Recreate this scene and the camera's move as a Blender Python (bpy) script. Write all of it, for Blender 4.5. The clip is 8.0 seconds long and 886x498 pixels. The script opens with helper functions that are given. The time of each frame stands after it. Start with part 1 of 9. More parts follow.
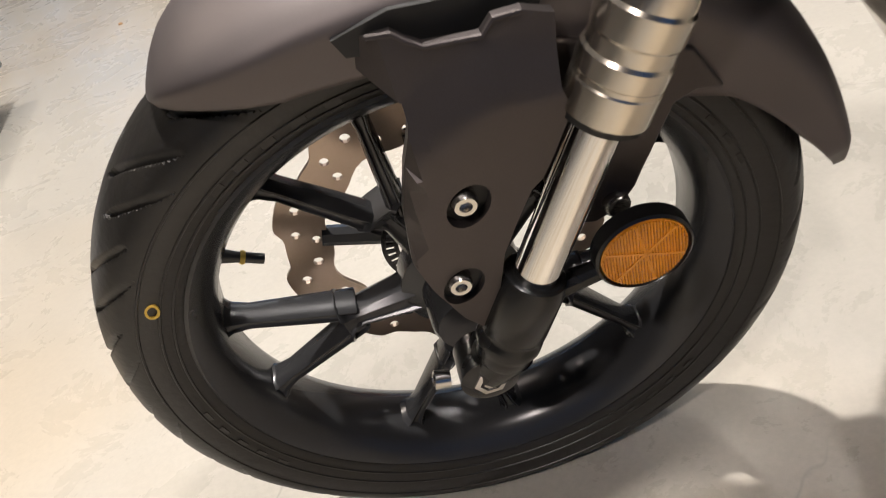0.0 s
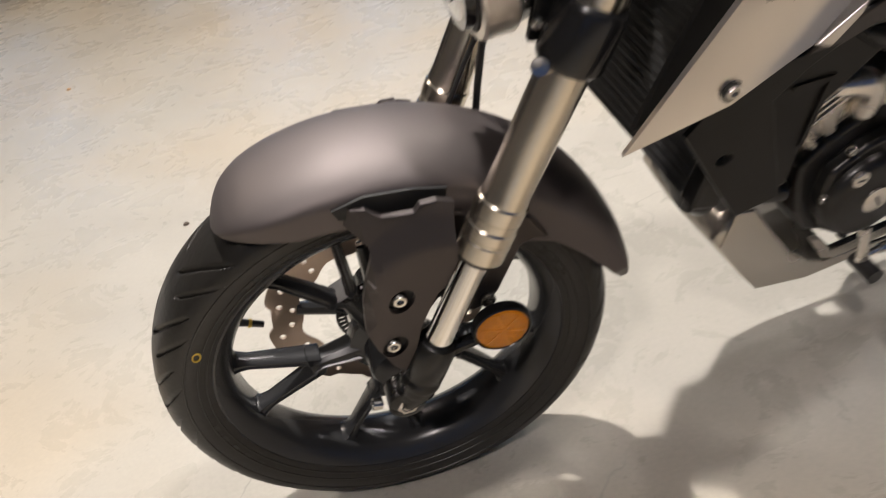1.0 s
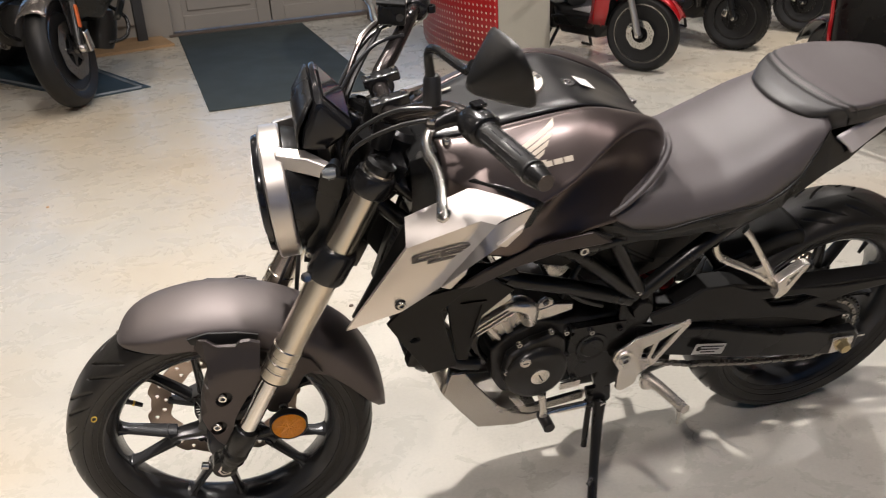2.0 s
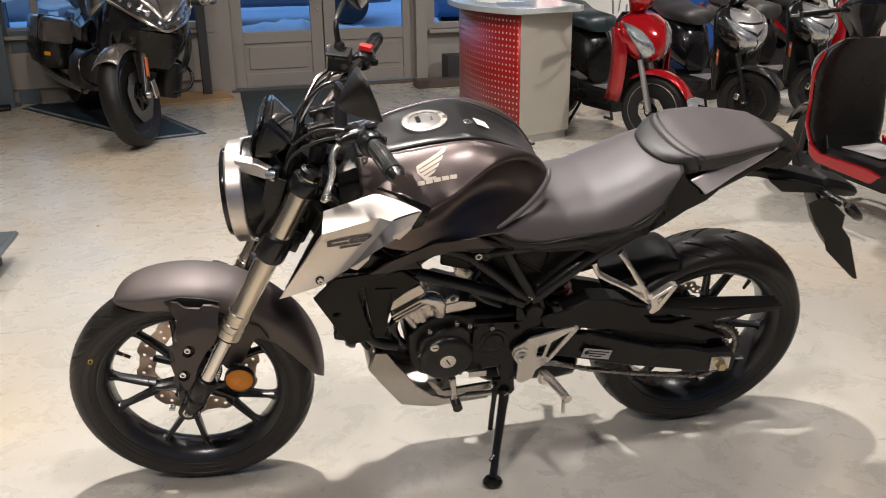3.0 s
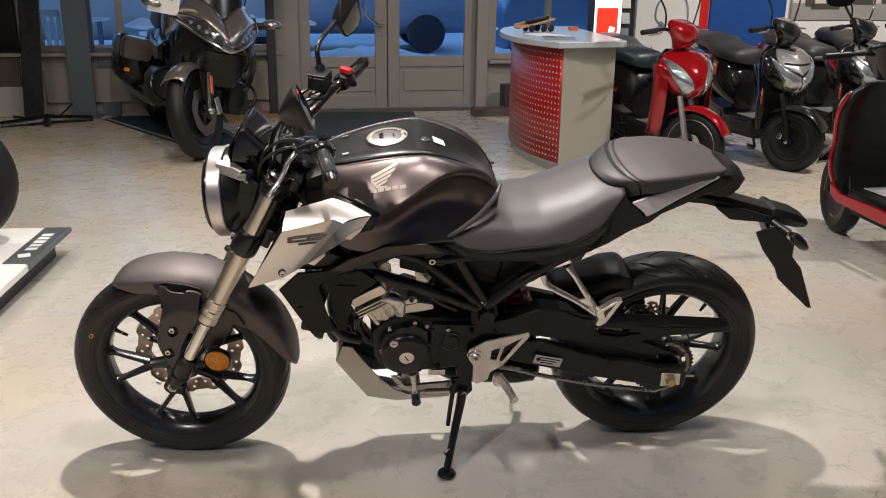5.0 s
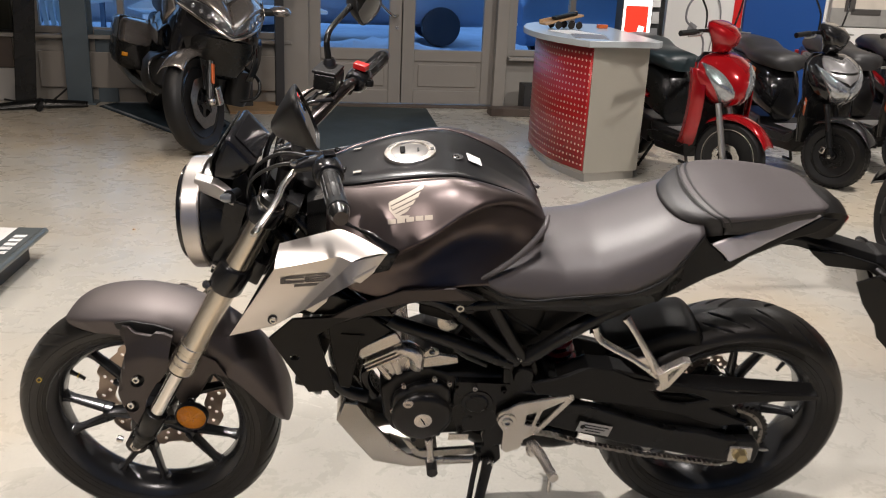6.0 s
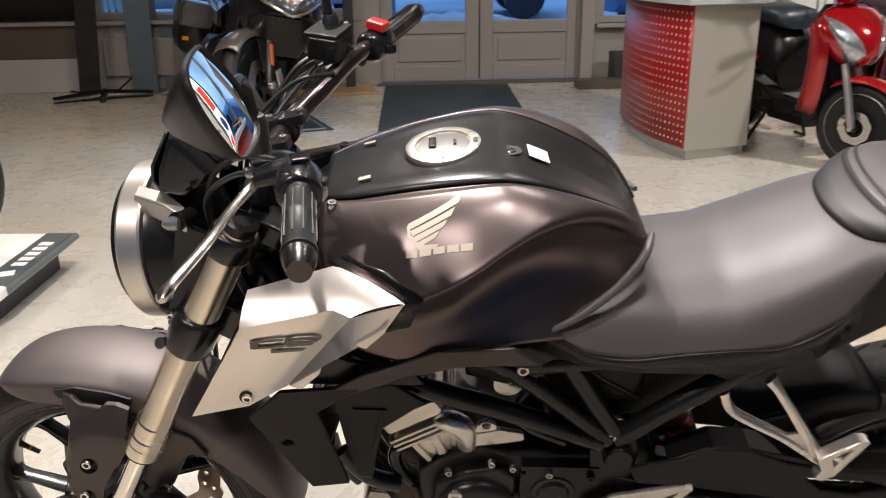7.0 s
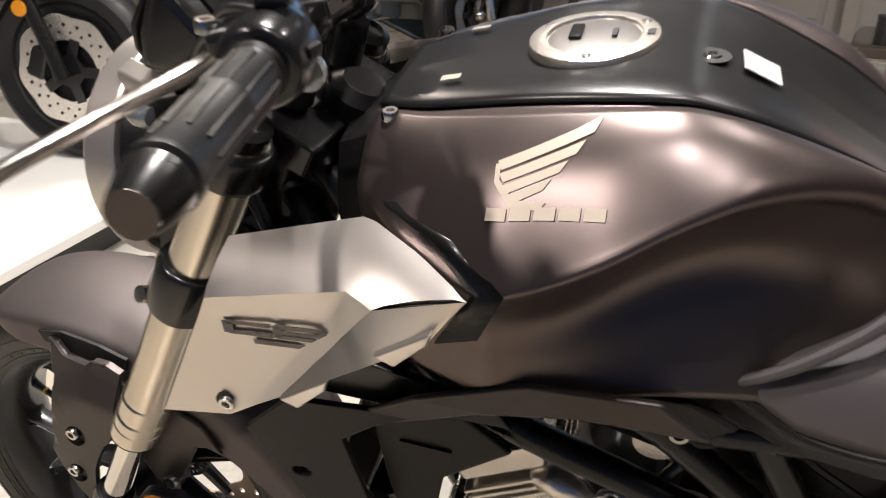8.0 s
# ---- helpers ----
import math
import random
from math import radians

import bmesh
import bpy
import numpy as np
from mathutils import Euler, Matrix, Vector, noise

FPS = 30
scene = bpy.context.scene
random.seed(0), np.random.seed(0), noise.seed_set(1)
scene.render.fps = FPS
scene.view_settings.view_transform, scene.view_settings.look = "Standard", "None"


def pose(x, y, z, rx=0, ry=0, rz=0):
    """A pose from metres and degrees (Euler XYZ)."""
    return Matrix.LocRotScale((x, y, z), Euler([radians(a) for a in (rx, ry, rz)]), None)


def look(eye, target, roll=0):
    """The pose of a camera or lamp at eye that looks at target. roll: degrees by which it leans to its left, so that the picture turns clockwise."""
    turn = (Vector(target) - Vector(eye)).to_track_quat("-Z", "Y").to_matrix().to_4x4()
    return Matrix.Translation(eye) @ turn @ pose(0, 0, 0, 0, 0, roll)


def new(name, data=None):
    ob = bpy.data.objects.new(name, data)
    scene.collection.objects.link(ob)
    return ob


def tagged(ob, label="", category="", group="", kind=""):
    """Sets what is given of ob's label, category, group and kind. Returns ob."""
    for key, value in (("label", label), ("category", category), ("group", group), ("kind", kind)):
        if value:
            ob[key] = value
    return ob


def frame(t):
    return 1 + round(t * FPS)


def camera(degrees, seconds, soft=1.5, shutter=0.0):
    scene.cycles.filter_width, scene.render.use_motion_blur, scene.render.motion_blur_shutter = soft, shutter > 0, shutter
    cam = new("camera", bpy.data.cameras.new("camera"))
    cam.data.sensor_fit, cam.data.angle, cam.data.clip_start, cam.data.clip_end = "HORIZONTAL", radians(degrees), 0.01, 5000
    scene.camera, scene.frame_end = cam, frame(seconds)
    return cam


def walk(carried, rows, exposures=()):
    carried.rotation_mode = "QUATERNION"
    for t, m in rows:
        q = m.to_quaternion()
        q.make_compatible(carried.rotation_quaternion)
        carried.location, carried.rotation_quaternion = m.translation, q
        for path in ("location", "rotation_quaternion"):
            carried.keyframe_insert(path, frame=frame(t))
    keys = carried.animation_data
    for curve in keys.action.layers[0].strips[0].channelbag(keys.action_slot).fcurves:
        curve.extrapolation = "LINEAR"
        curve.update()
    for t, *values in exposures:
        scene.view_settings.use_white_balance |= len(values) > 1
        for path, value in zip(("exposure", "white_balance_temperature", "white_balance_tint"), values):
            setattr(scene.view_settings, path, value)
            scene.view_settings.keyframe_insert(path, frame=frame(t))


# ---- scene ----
cam = camera(53.8, 8.0, soft=1.0, shutter=0.3)

PATH = [
    (0, (-0.014, -0.624, 0.729), (0.047, 1.024, -0.404), -19.7),
    (0.5, (-0.011, -0.713, 0.820), (0.115, 0.931, -0.312), -17.9),
    (1, (-0.06, -0.922, 0.996), (0.252, 0.714, -0.111), -12.9),
    (1.5, (-0.027, -1.192, 1.204), (0.454, 0.491, 0.236), -5.9),
    (2, (0.077, -1.531, 1.312), (0.548, 0.222, 0.472), -3.1),
    (2.2, (0.109, -1.645, 1.312), (0.54, 0.146, 0.530), -2.8),
    (3.3, (0.341, -2.146, 1.353), (0.664, -0.29, 0.682), 0.1),
    (3.5, (0.4, -2.213, 1.367), (0.686, -0.346, 0.710), 0.3),
    (4, (0.49, -2.326, 1.367), (0.697, -0.435, 0.748), 0.5),
    (5.5, (0.526, -2.175, 1.325), (0.687, -0.282, 0.700), 1.1),
    (6, (0.505, -1.846, 1.304), (0.67, 0.044, 0.671), 2.7),
    (6.5, (0.535, -1.598, 1.264), (0.638, 0.292, 0.619), 1.1),
    (7, (0.603, -1.309, 1.210), (0.558, 0.569, 0.525), -0.6),
    (7.5, (0.631, -1.11, 1.143), (0.371, 0.728, 0.400), 0.2),
    (8, (0.658, -0.866, 1.054), (0.157, 0.903, 0.267), 2.2),
]
walk(cam, [(t, look(eye, target, roll)) for t, eye, target, roll in PATH],
     [(0.0, 0.01), (1.0, -0.16), (1.5, -0.09), (2.0, 0.01), (3.5, -0.06), (4.0, -0.16), (5.5, -0.21), (6.0, -0.10), (6.5, 0.0), (8.0, 0.06)])

# ---------------------------------------------------------------- world and light
BACKDROP_BLUE = (0.13, 0.29, 0.58)
world = bpy.data.worlds.new("dusk")
scene.world = world
world.use_nodes = True
wn = world.node_tree.nodes
wn["Background"].inputs["Color"].default_value = (*BACKDROP_BLUE, 1)
wn["Background"].inputs["Strength"].default_value = 2.2


def lamp(name, place, target, watts, size, colour, spread=150):
    d = bpy.data.lights.new(name, "AREA")
    d.shape, d.size, d.energy, d.color = "DISK", size, watts, colour
    d.spread = radians(spread)
    ob = new(name, d)
    ob.matrix_world = look(place, target)
    return ob


WARM, NEUTRAL, COOL = (1.0, 0.86, 0.75), (1.0, 0.93, 0.88), (0.95, 0.97, 1.0)
CEILING = 3.5
LAMPS = [
    # place, aim, watts, size, colour
    ((0.15, 0.75, 3.3), (0.2, 0.2, 0.0), 92, 0.10, NEUTRAL),
    ((-1.05, -2.35, 3.3), (0.2, -0.2, 0.6), 42, 0.14, (1.0, 0.89, 0.84)),
    ((0.72, -0.98, 3.3), (0.72, -0.3, 0.8), 27, 0.14, (1.0, 0.93, 0.91)),
    ((1.9, -1.3, 3.3), (1.6, -0.6, 0.0), 11, 0.14, (1.0, 0.86, 0.82)),
    ((1.5, 1.3, 3.3), (1.4, 0.8, 0.0), 16, 0.14, NEUTRAL),
    ((-1.9, 2.2, 3.3), (-1.6, 1.8, 0.0), 31, 0.16, WARM),
    ((3.9, 2.2, 3.3), (4.0, 3.4, 0.4), 85, 0.16, NEUTRAL),
    ((5.0, 4.4, 3.3), (5.4, 6.2, 1.2), 55, 0.16, NEUTRAL),
    ((-0.45, 2.9, 3.3), (-0.6, 3.9, 0.4), 16, 0.16, WARM),
    ((1.2, 4.0, 3.3), (1.0, 4.6, 0.0), 13, 0.16, COOL),
]
for place, aim, watts, size, colour in LAMPS:
    lamp("track_light", place, aim, watts, size, colour)

# ---------------------------------------------------------------- materials
MATS = {}


def mat(name, colour, rough=0.5, metal=0.0, var=0.12, scale=6.0, fine=120.0, bump=0.0, coat=0.0, tint=None, spec=0.5, emit=None,
        power=0.0, flake=0.0):
    """A principled surface whose colour and gloss vary at two scales, with fine relief."""
    if name in MATS:
        return MATS[name]
    m = bpy.data.materials.new(name)
    m.use_nodes = True
    nt = m.node_tree
    p = nt.nodes["Principled BSDF"]
    tc = nt.nodes.new("ShaderNodeTexCoord")

    def noise_node(s, detail):
        n = nt.nodes.new("ShaderNodeTexNoise")
        n.inputs["Scale"].default_value, n.inputs["Detail"].default_value = s, detail
        nt.links.new(tc.outputs["Object"], n.inputs["Vector"])
        return n
    big, small = noise_node(scale, 4), noise_node(fine, 3)
    mix = nt.nodes.new("ShaderNodeMix")
    mix.data_type = "RGBA"
    t = tint or tuple(c * (1 - var) for c in colour)
    mix.inputs["A"].default_value = (*[min(1, c * (1 + var * 0.6)) for c in colour], 1)
    mix.inputs["B"].default_value = (*t, 1)
    add = nt.nodes.new("ShaderNodeMath")
    add.operation = "MULTIPLY_ADD"
    nt.links.new(small.outputs["Fac"], add.inputs[0])
    add.inputs[1].default_value = 0.45
    sub = nt.nodes.new("ShaderNodeMath")
    sub.operation = "SUBTRACT"
    nt.links.new(big.outputs["Fac"], sub.inputs[0])
    sub.inputs[1].default_value = 0.22
    nt.links.new(sub.outputs[0], add.inputs[2])
    nt.links.new(add.outputs[0], mix.inputs["Factor"])
    nt.links.new(mix.outputs["Result"], p.inputs["Base Color"])
    rr = nt.nodes.new("ShaderNodeMapRange")
    rr.inputs["To Min"].default_value, rr.inputs["To Max"].default_value = max(0.02, rough * 0.82), min(1, rough * 1.2)
    nt.links.new(big.outputs["Fac"], rr.inputs["Value"])
    nt.links.new(rr.outputs["Result"], p.inputs["Roughness"])
    p.inputs["Metallic"].default_value = metal
    p.inputs["Specular IOR Level"].default_value = spec
    p.inputs["Coat Weight"].default_value = coat
    p.inputs["Coat Roughness"].default_value = 0.05
    if bump:
        b = nt.nodes.new("ShaderNodeBump")
        b.inputs["Strength"].default_value, b.inputs["Distance"].default_value = bump, 0.002
        nt.links.new(small.outputs["Fac"], b.inputs["Height"])
        nt.links.new(b.outputs["Normal"], p.inputs["Normal"])
    if emit:
        p.inputs["Emission Color"].default_value = (*emit, 1)
        p.inputs["Emission Strength"].default_value = power
    MATS[name] = m
    return m


PAINT = mat("matte graphite paint", (0.128, 0.104, 0.099), 0.345, 0.85, 0.08, 5, 900, 0.02)
FENDERPAINT = mat("matte graphite mudguard finish", (0.140, 0.123, 0.120), 0.56, 0.82, 0.10, 5, 900, 0.03)
COVER = mat("satin black tank cover", (0.014, 0.014, 0.0145), 0.29, 0.15, 0.10, 6, 400, 0.02)
PLASTIC = mat("grained black plastic", (0.0090, 0.0088, 0.0086), 0.42, 0.0, 0.2, 7, 700, 0.12, spec=0.28)
SATIN = mat("satin black paint", (0.0085, 0.0085, 0.0085), 0.27, 0.0, 0.15, 6, 300, 0.03, spec=0.38)
GLOSSBLACK = mat("gloss black", (0.010, 0.010, 0.011), 0.12, 0.0, 0.1, 6, 200, 0.0)
RIMBLACK = mat("satin black wheel paint", (0.044, 0.045, 0.047), 0.25, 0.40, 0.2, 9, 300, 0.03)
TYREDARK = mat("new black tyre rubber", (0.0085, 0.0085, 0.009), 0.48, 0.0, 0.3, 14, 130, 0.2, spec=0.35)
RUBBER = mat("tyre rubber", (0.0075, 0.0073, 0.0070), 0.40, 0.0, 0.35, 14, 130, 0.22, tint=(0.022, 0.0200, 0.0168), spec=0.42)
GRIP = mat("grip rubber", (0.010, 0.010, 0.010), 0.40, 0.0, 0.2, 20, 300, 0.1, spec=0.4)
SEATVINYL = mat("grey seat vinyl", (0.084, 0.075, 0.076), 0.40, 0.0, 0.14, 5, 800, 0.18)
SEATDARK = mat("dark seat vinyl", (0.024, 0.023, 0.023), 0.46, 0.0, 0.12, 5, 800, 0.16)
CHROME = mat("polished fork steel", (0.78, 0.76, 0.73), 0.09, 1.0, 0.04, 10, 200)
FORKSILVER = mat("champagne anodised fork", (0.66, 0.60, 0.51), 0.24, 1.0, 0.05, 12, 300, 0.01)
ALLOY = mat("cast alloy", (0.82, 0.77, 0.70), 0.26, 0.85, 0.10, 14, 200, 0.16)
SHROUD = mat("satin silver shroud", (0.64, 0.60, 0.56), 0.31, 0.85, 0.05, 6, 900, 0.015)
SKID = mat("satin grey belly pan", (0.58, 0.54, 0.48), 0.27, 0.75, 0.06, 6, 700, 0.03)
BRUSHED = mat("brushed steel", (0.66, 0.64, 0.60), 0.22, 1.0, 0.06, 30, 300, 0.02)
DARKSTEEL = mat("oiled chain steel", (0.34, 0.32, 0.29), 0.30, 0.95, 0.2, 40, 300)
CAPLID = mat("satin cap lid", (0.40, 0.385, 0.37), 0.30, 0.9, 0.06, 12, 300)
GLOSSDARK = mat("semi-gloss black", (0.012, 0.012, 0.0125), 0.20, 0.0, 0.15, 12, 300, 0.03)
BOLT = mat("zinc bolt", (0.60, 0.58, 0.55), 0.22, 1.0, 0.1, 40, 300)
DISC = mat("bronze-grey brake steel", (0.40, 0.32, 0.26), 0.3, 0.95, 0.12, 30, 400, 0.03)
AMBER = mat("amber reflector", (0.80, 0.31, 0.010), 0.14, 0.15, 0.3, 60, 420, 0.8, 0.8)
YELLOW = mat("yellow paint mark", (0.62, 0.42, 0.06), 0.6)
RED = mat("red plastic", (0.62, 0.02, 0.02), 0.3)
REDSPRING = mat("red spring", (0.32, 0.012, 0.012), 0.35, 0.0, 0.2, 30, 300)
DECAL = mat("pale gold decal", (0.50, 0.44, 0.36), 0.50, 0.25, 0.03)
DARKDECAL = mat("dark grey decal", (0.11, 0.10, 0.095), 0.4, 0.2)
STICKER = mat("white sticker", (0.85, 0.84, 0.82), 0.45)
LABEL = mat("silver label", (0.52, 0.51, 0.50), 0.4, 0.3)
WHEELGREY = mat("dark engine paint", (0.017, 0.0165, 0.016), 0.33, 0.2, 0.2, 12, 250, 0.06)
MIRROR = mat("mirror glass", (0.92, 0.94, 0.95), 0.02, 1.0, 0.0)
LENS = mat("clear lamp lens", (0.30, 0.32, 0.34), 0.05, 0.6, 0.25, 60, 160, 0.15, 0.8)
NUTGOLD = mat("yellow zinc plating", (0.62, 0.50, 0.28), 0.28, 0.9, 0.15, 20, 200)
BARMETAL = mat("dark polished bar metal", (0.105, 0.092, 0.088), 0.20, 0.9, 0.15, 9, 300, 0.02)
RUBBERHOSE = mat("black hose", (0.02, 0.02, 0.021), 0.35)
RADCORE = mat("radiator fins", (0.05, 0.05, 0.05), 0.5, 0.6, 0.2, 60, 500, 0.3)
STAY = mat("satin charcoal plastic", (0.075, 0.066, 0.064), 0.42, 0.75, 0.12, 6, 600, 0.05, spec=0.30)
TAILGREY = mat("satin silver-grey paint", (0.66, 0.63, 0.65), 0.36, 0.30, 0.06, 5, 900, 0.02)
# Near-black for seals; in gaps, wells and slots it paints in shade.
NEARBLACK = mat("near-black for seals and gap shade", (0.006, 0.006, 0.006), 0.6)


def concrete():
    m = bpy.data.materials.new("power-floated concrete")
    m.use_nodes = True
    nt, p = m.node_tree, m.node_tree.nodes["Principled BSDF"]
    L = nt.links.new
    tc = nt.nodes.new("ShaderNodeTexCoord")

    def tex(kind, scale, detail=6, rough=0.55, distort=0.0):
        n = nt.nodes.new(kind)
        n.inputs["Scale"].default_value = scale
        if kind == "ShaderNodeTexNoise":
            n.inputs["Detail"].default_value, n.inputs["Roughness"].default_value, n.inputs["Distortion"].default_value = detail, rough, distort
        L(tc.outputs["Object"], n.inputs["Vector"])
        return n

    def ramp(src, stops):
        r = nt.nodes.new("ShaderNodeValToRGB")
        while len(r.color_ramp.elements) < len(stops):
            r.color_ramp.elements.new(0.5)
        for e, (pos, c) in zip(r.color_ramp.elements, stops):
            e.position, e.color = pos, (*c, 1)
        L(src, r.inputs["Fac"])
        return r.outputs["Color"]

    def mixed(a, b, fac, mode="MIX"):
        x = nt.nodes.new("ShaderNodeMix")
        x.data_type, x.blend_type = "RGBA", mode
        for sock, v in (("A", a), ("B", b), ("Factor", fac)):
            if hasattr(v, "links"):
                L(v, x.inputs[sock])
            else:
                x.inputs[sock].default_value = v
        return x.outputs["Result"]
    cloud = tex("ShaderNodeTexNoise", 0.9, 8, 0.62, 0.6)
    mid = tex("ShaderNodeTexNoise", 7.0, 12, 0.72, 0.5)
    fine = tex("ShaderNodeTexNoise", 110, 5, 0.7)
    base = ramp(cloud.outputs["Fac"], [(0.30, (0.41, 0.393, 0.350)), (0.50, (0.47, 0.45, 0.40)), (0.68, (0.515, 0.497, 0.445))])
    blot = ramp(mid.outputs["Fac"], [(0.30, (0.86, 0.85, 0.83)), (0.50, (0.98, 0.98, 0.97)), (0.70, (1.05, 1.04, 1.03))])
    col = mixed(base, blot, 0.28, "MULTIPLY")
    # Broad warm tint in the colour imitates a warm lamp's light on the floor.
    warm_light = ramp(tex("ShaderNodeTexNoise", 0.55, 3, 0.5, 0.4).outputs["Fac"], [(0.44, (1.0, 1.0, 1.0)), (0.60, (1.07, 0.97, 0.84))])
    col = mixed(col, warm_light, 1.0, "MULTIPLY")
    grain = ramp(fine.outputs["Fac"], [(0.34, (0.74, 0.74, 0.73)), (0.62, (1.10, 1.10, 1.09))])
    col = mixed(col, grain, 0.22, "MULTIPLY")
    # hairline cracks and trowel marks
    warp = nt.nodes.new("ShaderNodeVectorMath")
    warp.operation = "ADD"
    L(tc.outputs["Object"], warp.inputs[0])
    wob = tex("ShaderNodeTexNoise", 3.0, 4)
    sc = nt.nodes.new("ShaderNodeVectorMath")
    sc.operation = "SCALE"
    sc.inputs["Scale"].default_value = 0.5
    L(wob.outputs["Color"], sc.inputs[0])
    L(sc.outputs[0], warp.inputs[1])
    vor = nt.nodes.new("ShaderNodeTexVoronoi")
    vor.feature = "DISTANCE_TO_EDGE"
    vor.inputs["Scale"].default_value = 1.15
    L(warp.outputs[0], vor.inputs["Vector"])
    crack = ramp(vor.outputs["Distance"], [(0.0, (1, 1, 1)), (0.003, (0, 0, 0))])
    vor2 = nt.nodes.new("ShaderNodeTexVoronoi")
    vor2.feature = "DISTANCE_TO_EDGE"
    vor2.inputs["Scale"].default_value = 5.2
    L(warp.outputs[0], vor2.inputs["Vector"])
    craze = ramp(vor2.outputs["Distance"], [(0.0, (1, 1, 1)), (0.010, (0, 0, 0))])
    where = ramp(tex("ShaderNodeTexNoise", 1.1, 4).outputs["Fac"], [(0.52, (0, 0, 0)), (0.66, (0.05, 0.05, 0.05))])
    col = mixed(col, (0.25, 0.235, 0.205, 1), mixed(craze, where, 1.0, "MULTIPLY"))
    pale = ramp(tex("ShaderNodeTexNoise", 2.6, 10, 0.75, 1.2).outputs["Fac"], [(0.58, (0, 0, 0)), (0.68, (0.14, 0.14, 0.14))])
    col = mixed(col, (0.66, 0.64, 0.59, 1), pale)
    faint = ramp(tex("ShaderNodeTexNoise", 1.7, 3).outputs["Fac"], [(0.50, (0, 0, 0)), (0.62, (0.55, 0.55, 0.55))])
    cfac = mixed(crack, faint, 1.0, "MULTIPLY")
    col = mixed(col, (0.16, 0.15, 0.13, 1), cfac)
    # small dropped specks
    sp = nt.nodes.new("ShaderNodeTexVoronoi")
    sp.inputs["Scale"].default_value = 7.0
    L(tc.outputs["Object"], sp.inputs["Vector"])
    speck = ramp(sp.outputs["Distance"], [(0.0, (1, 1, 1)), (0.030, (0, 0, 0))])
    col = mixed(col, (0.14, 0.12, 0.10, 1), speck)
    L(col, p.inputs["Base Color"])
    rr = nt.nodes.new("ShaderNodeMapRange")
    rr.inputs["To Min"].default_value, rr.inputs["To Max"].default_value = 0.20, 0.36
    L(mid.outputs["Fac"], rr.inputs["Value"])
    L(rr.outputs["Result"], p.inputs["Roughness"])
    p.inputs["Specular IOR Level"].default_value = 0.5
    b = nt.nodes.new("ShaderNodeBump")
    b.inputs["Strength"].default_value, b.inputs["Distance"].default_value = 0.05, 0.003
    hsum = nt.nodes.new("ShaderNodeMath")
    L(mid.outputs["Fac"], hsum.inputs[0])
    L(fine.outputs["Fac"], hsum.inputs[1])
    L(hsum.outputs[0], b.inputs["Height"])
    L(b.outputs["Normal"], p.inputs["Normal"])
    return m


CONCRETE = concrete()
WALLPAINT = mat("warm grey wall paint", (0.30, 0.28, 0.25), 0.6, 0, 0.10, 1.5, 60, 0.05)
WALLWHITE = mat("off-white wall paint", (0.45, 0.43, 0.40), 0.6, 0, 0.06, 1.5, 60, 0.05)
BLIND = mat("dark olive blind fabric", (0.020, 0.020, 0.012), 0.8, 0, 0.25, 5, 160, 0.3)
WALLBROWN = mat("brown panelling", (0.10, 0.075, 0.06), 0.5, 0, 0.2, 3, 90, 0.08)
FRAMEPAINT = mat("grey-beige door paint", (0.30, 0.275, 0.245), 0.42, 0, 0.08, 4, 120, 0.04)
COLUMNPAINT = mat("blue-grey steel paint", (0.10, 0.13, 0.15), 0.4, 0, 0.1, 3, 90, 0.03)
CEILPAINT = mat("dark ceiling paint", (0.07, 0.068, 0.066), 0.7, 0, 0.08, 1, 40, 0.03)
MATGREEN = mat("dark green-black entrance mat", (0.030, 0.042, 0.044), 0.85, 0, 0.25, 4, 350, 0.5)
TOURMAT = mat("dark blue display mat", (0.020, 0.040, 0.055), 0.7, 0, 0.25, 4, 300, 0.3)
MATEDGE = mat("grey mat border", (0.20, 0.22, 0.24), 0.7)
BOARD = mat("birch plywood", (0.42, 0.26, 0.13), 0.5, 0, 0.25, 9, 140, 0.05)
GREYLAM = mat("grey laminate", (0.34, 0.32, 0.27), 0.4, 0, 0.05, 2, 60, 0.02)
TOPLAM = mat("pale counter laminate", (0.42, 0.45, 0.46), 0.24, 0, 0.06, 3, 80)
REDPERF = mat("red perforated sheet", (0.40, 0.012, 0.014), 0.32, 0.1, 0.12, 4, 120)
HOLE = mat("pale perforation", (0.55, 0.42, 0.34), 0.5)
WHITEGLOSS = mat("white platform laminate", (0.85, 0.84, 0.81), 0.3, 0, 0.04, 3, 60)
PLATEDGE = mat("dark platform side", (0.035, 0.035, 0.037), 0.5, 0, 0.1, 4, 100, 0.05)
STRIP = mat("grey-green aluminium strip", (0.17, 0.19, 0.19), 0.34, 0.5, 0.08, 5, 120)
BLUEPANEL = mat("blue display panel", (0.010, 0.065, 0.26), 0.45, 0, 0.08, 2, 60)
WHITEPANEL = mat("white poster panel", (0.74, 0.73, 0.70), 0.45, 0, 0.04, 3, 60)
POSTERINK = mat("grey printed line", (0.22, 0.22, 0.23), 0.5)
TOTEMRED = mat("lit red sign", (0.75, 0.03, 0.02), 0.3, emit=(1.0, 0.045, 0.02), power=1.1)
TOTEMWHITE = mat("lit white sign", (0.9, 0.88, 0.85), 0.3, emit=(1.0, 0.93, 0.85), power=1.6)
TOTEMBLUE = mat("lit navy sign", (0.02, 0.03, 0.20), 0.3, emit=(0.02, 0.04, 0.25), power=0.6)
MURALSAND = mat("mural sand tone", (0.60, 0.54, 0.46), 0.6, 0, 0.35, 2.5, 14, 0)
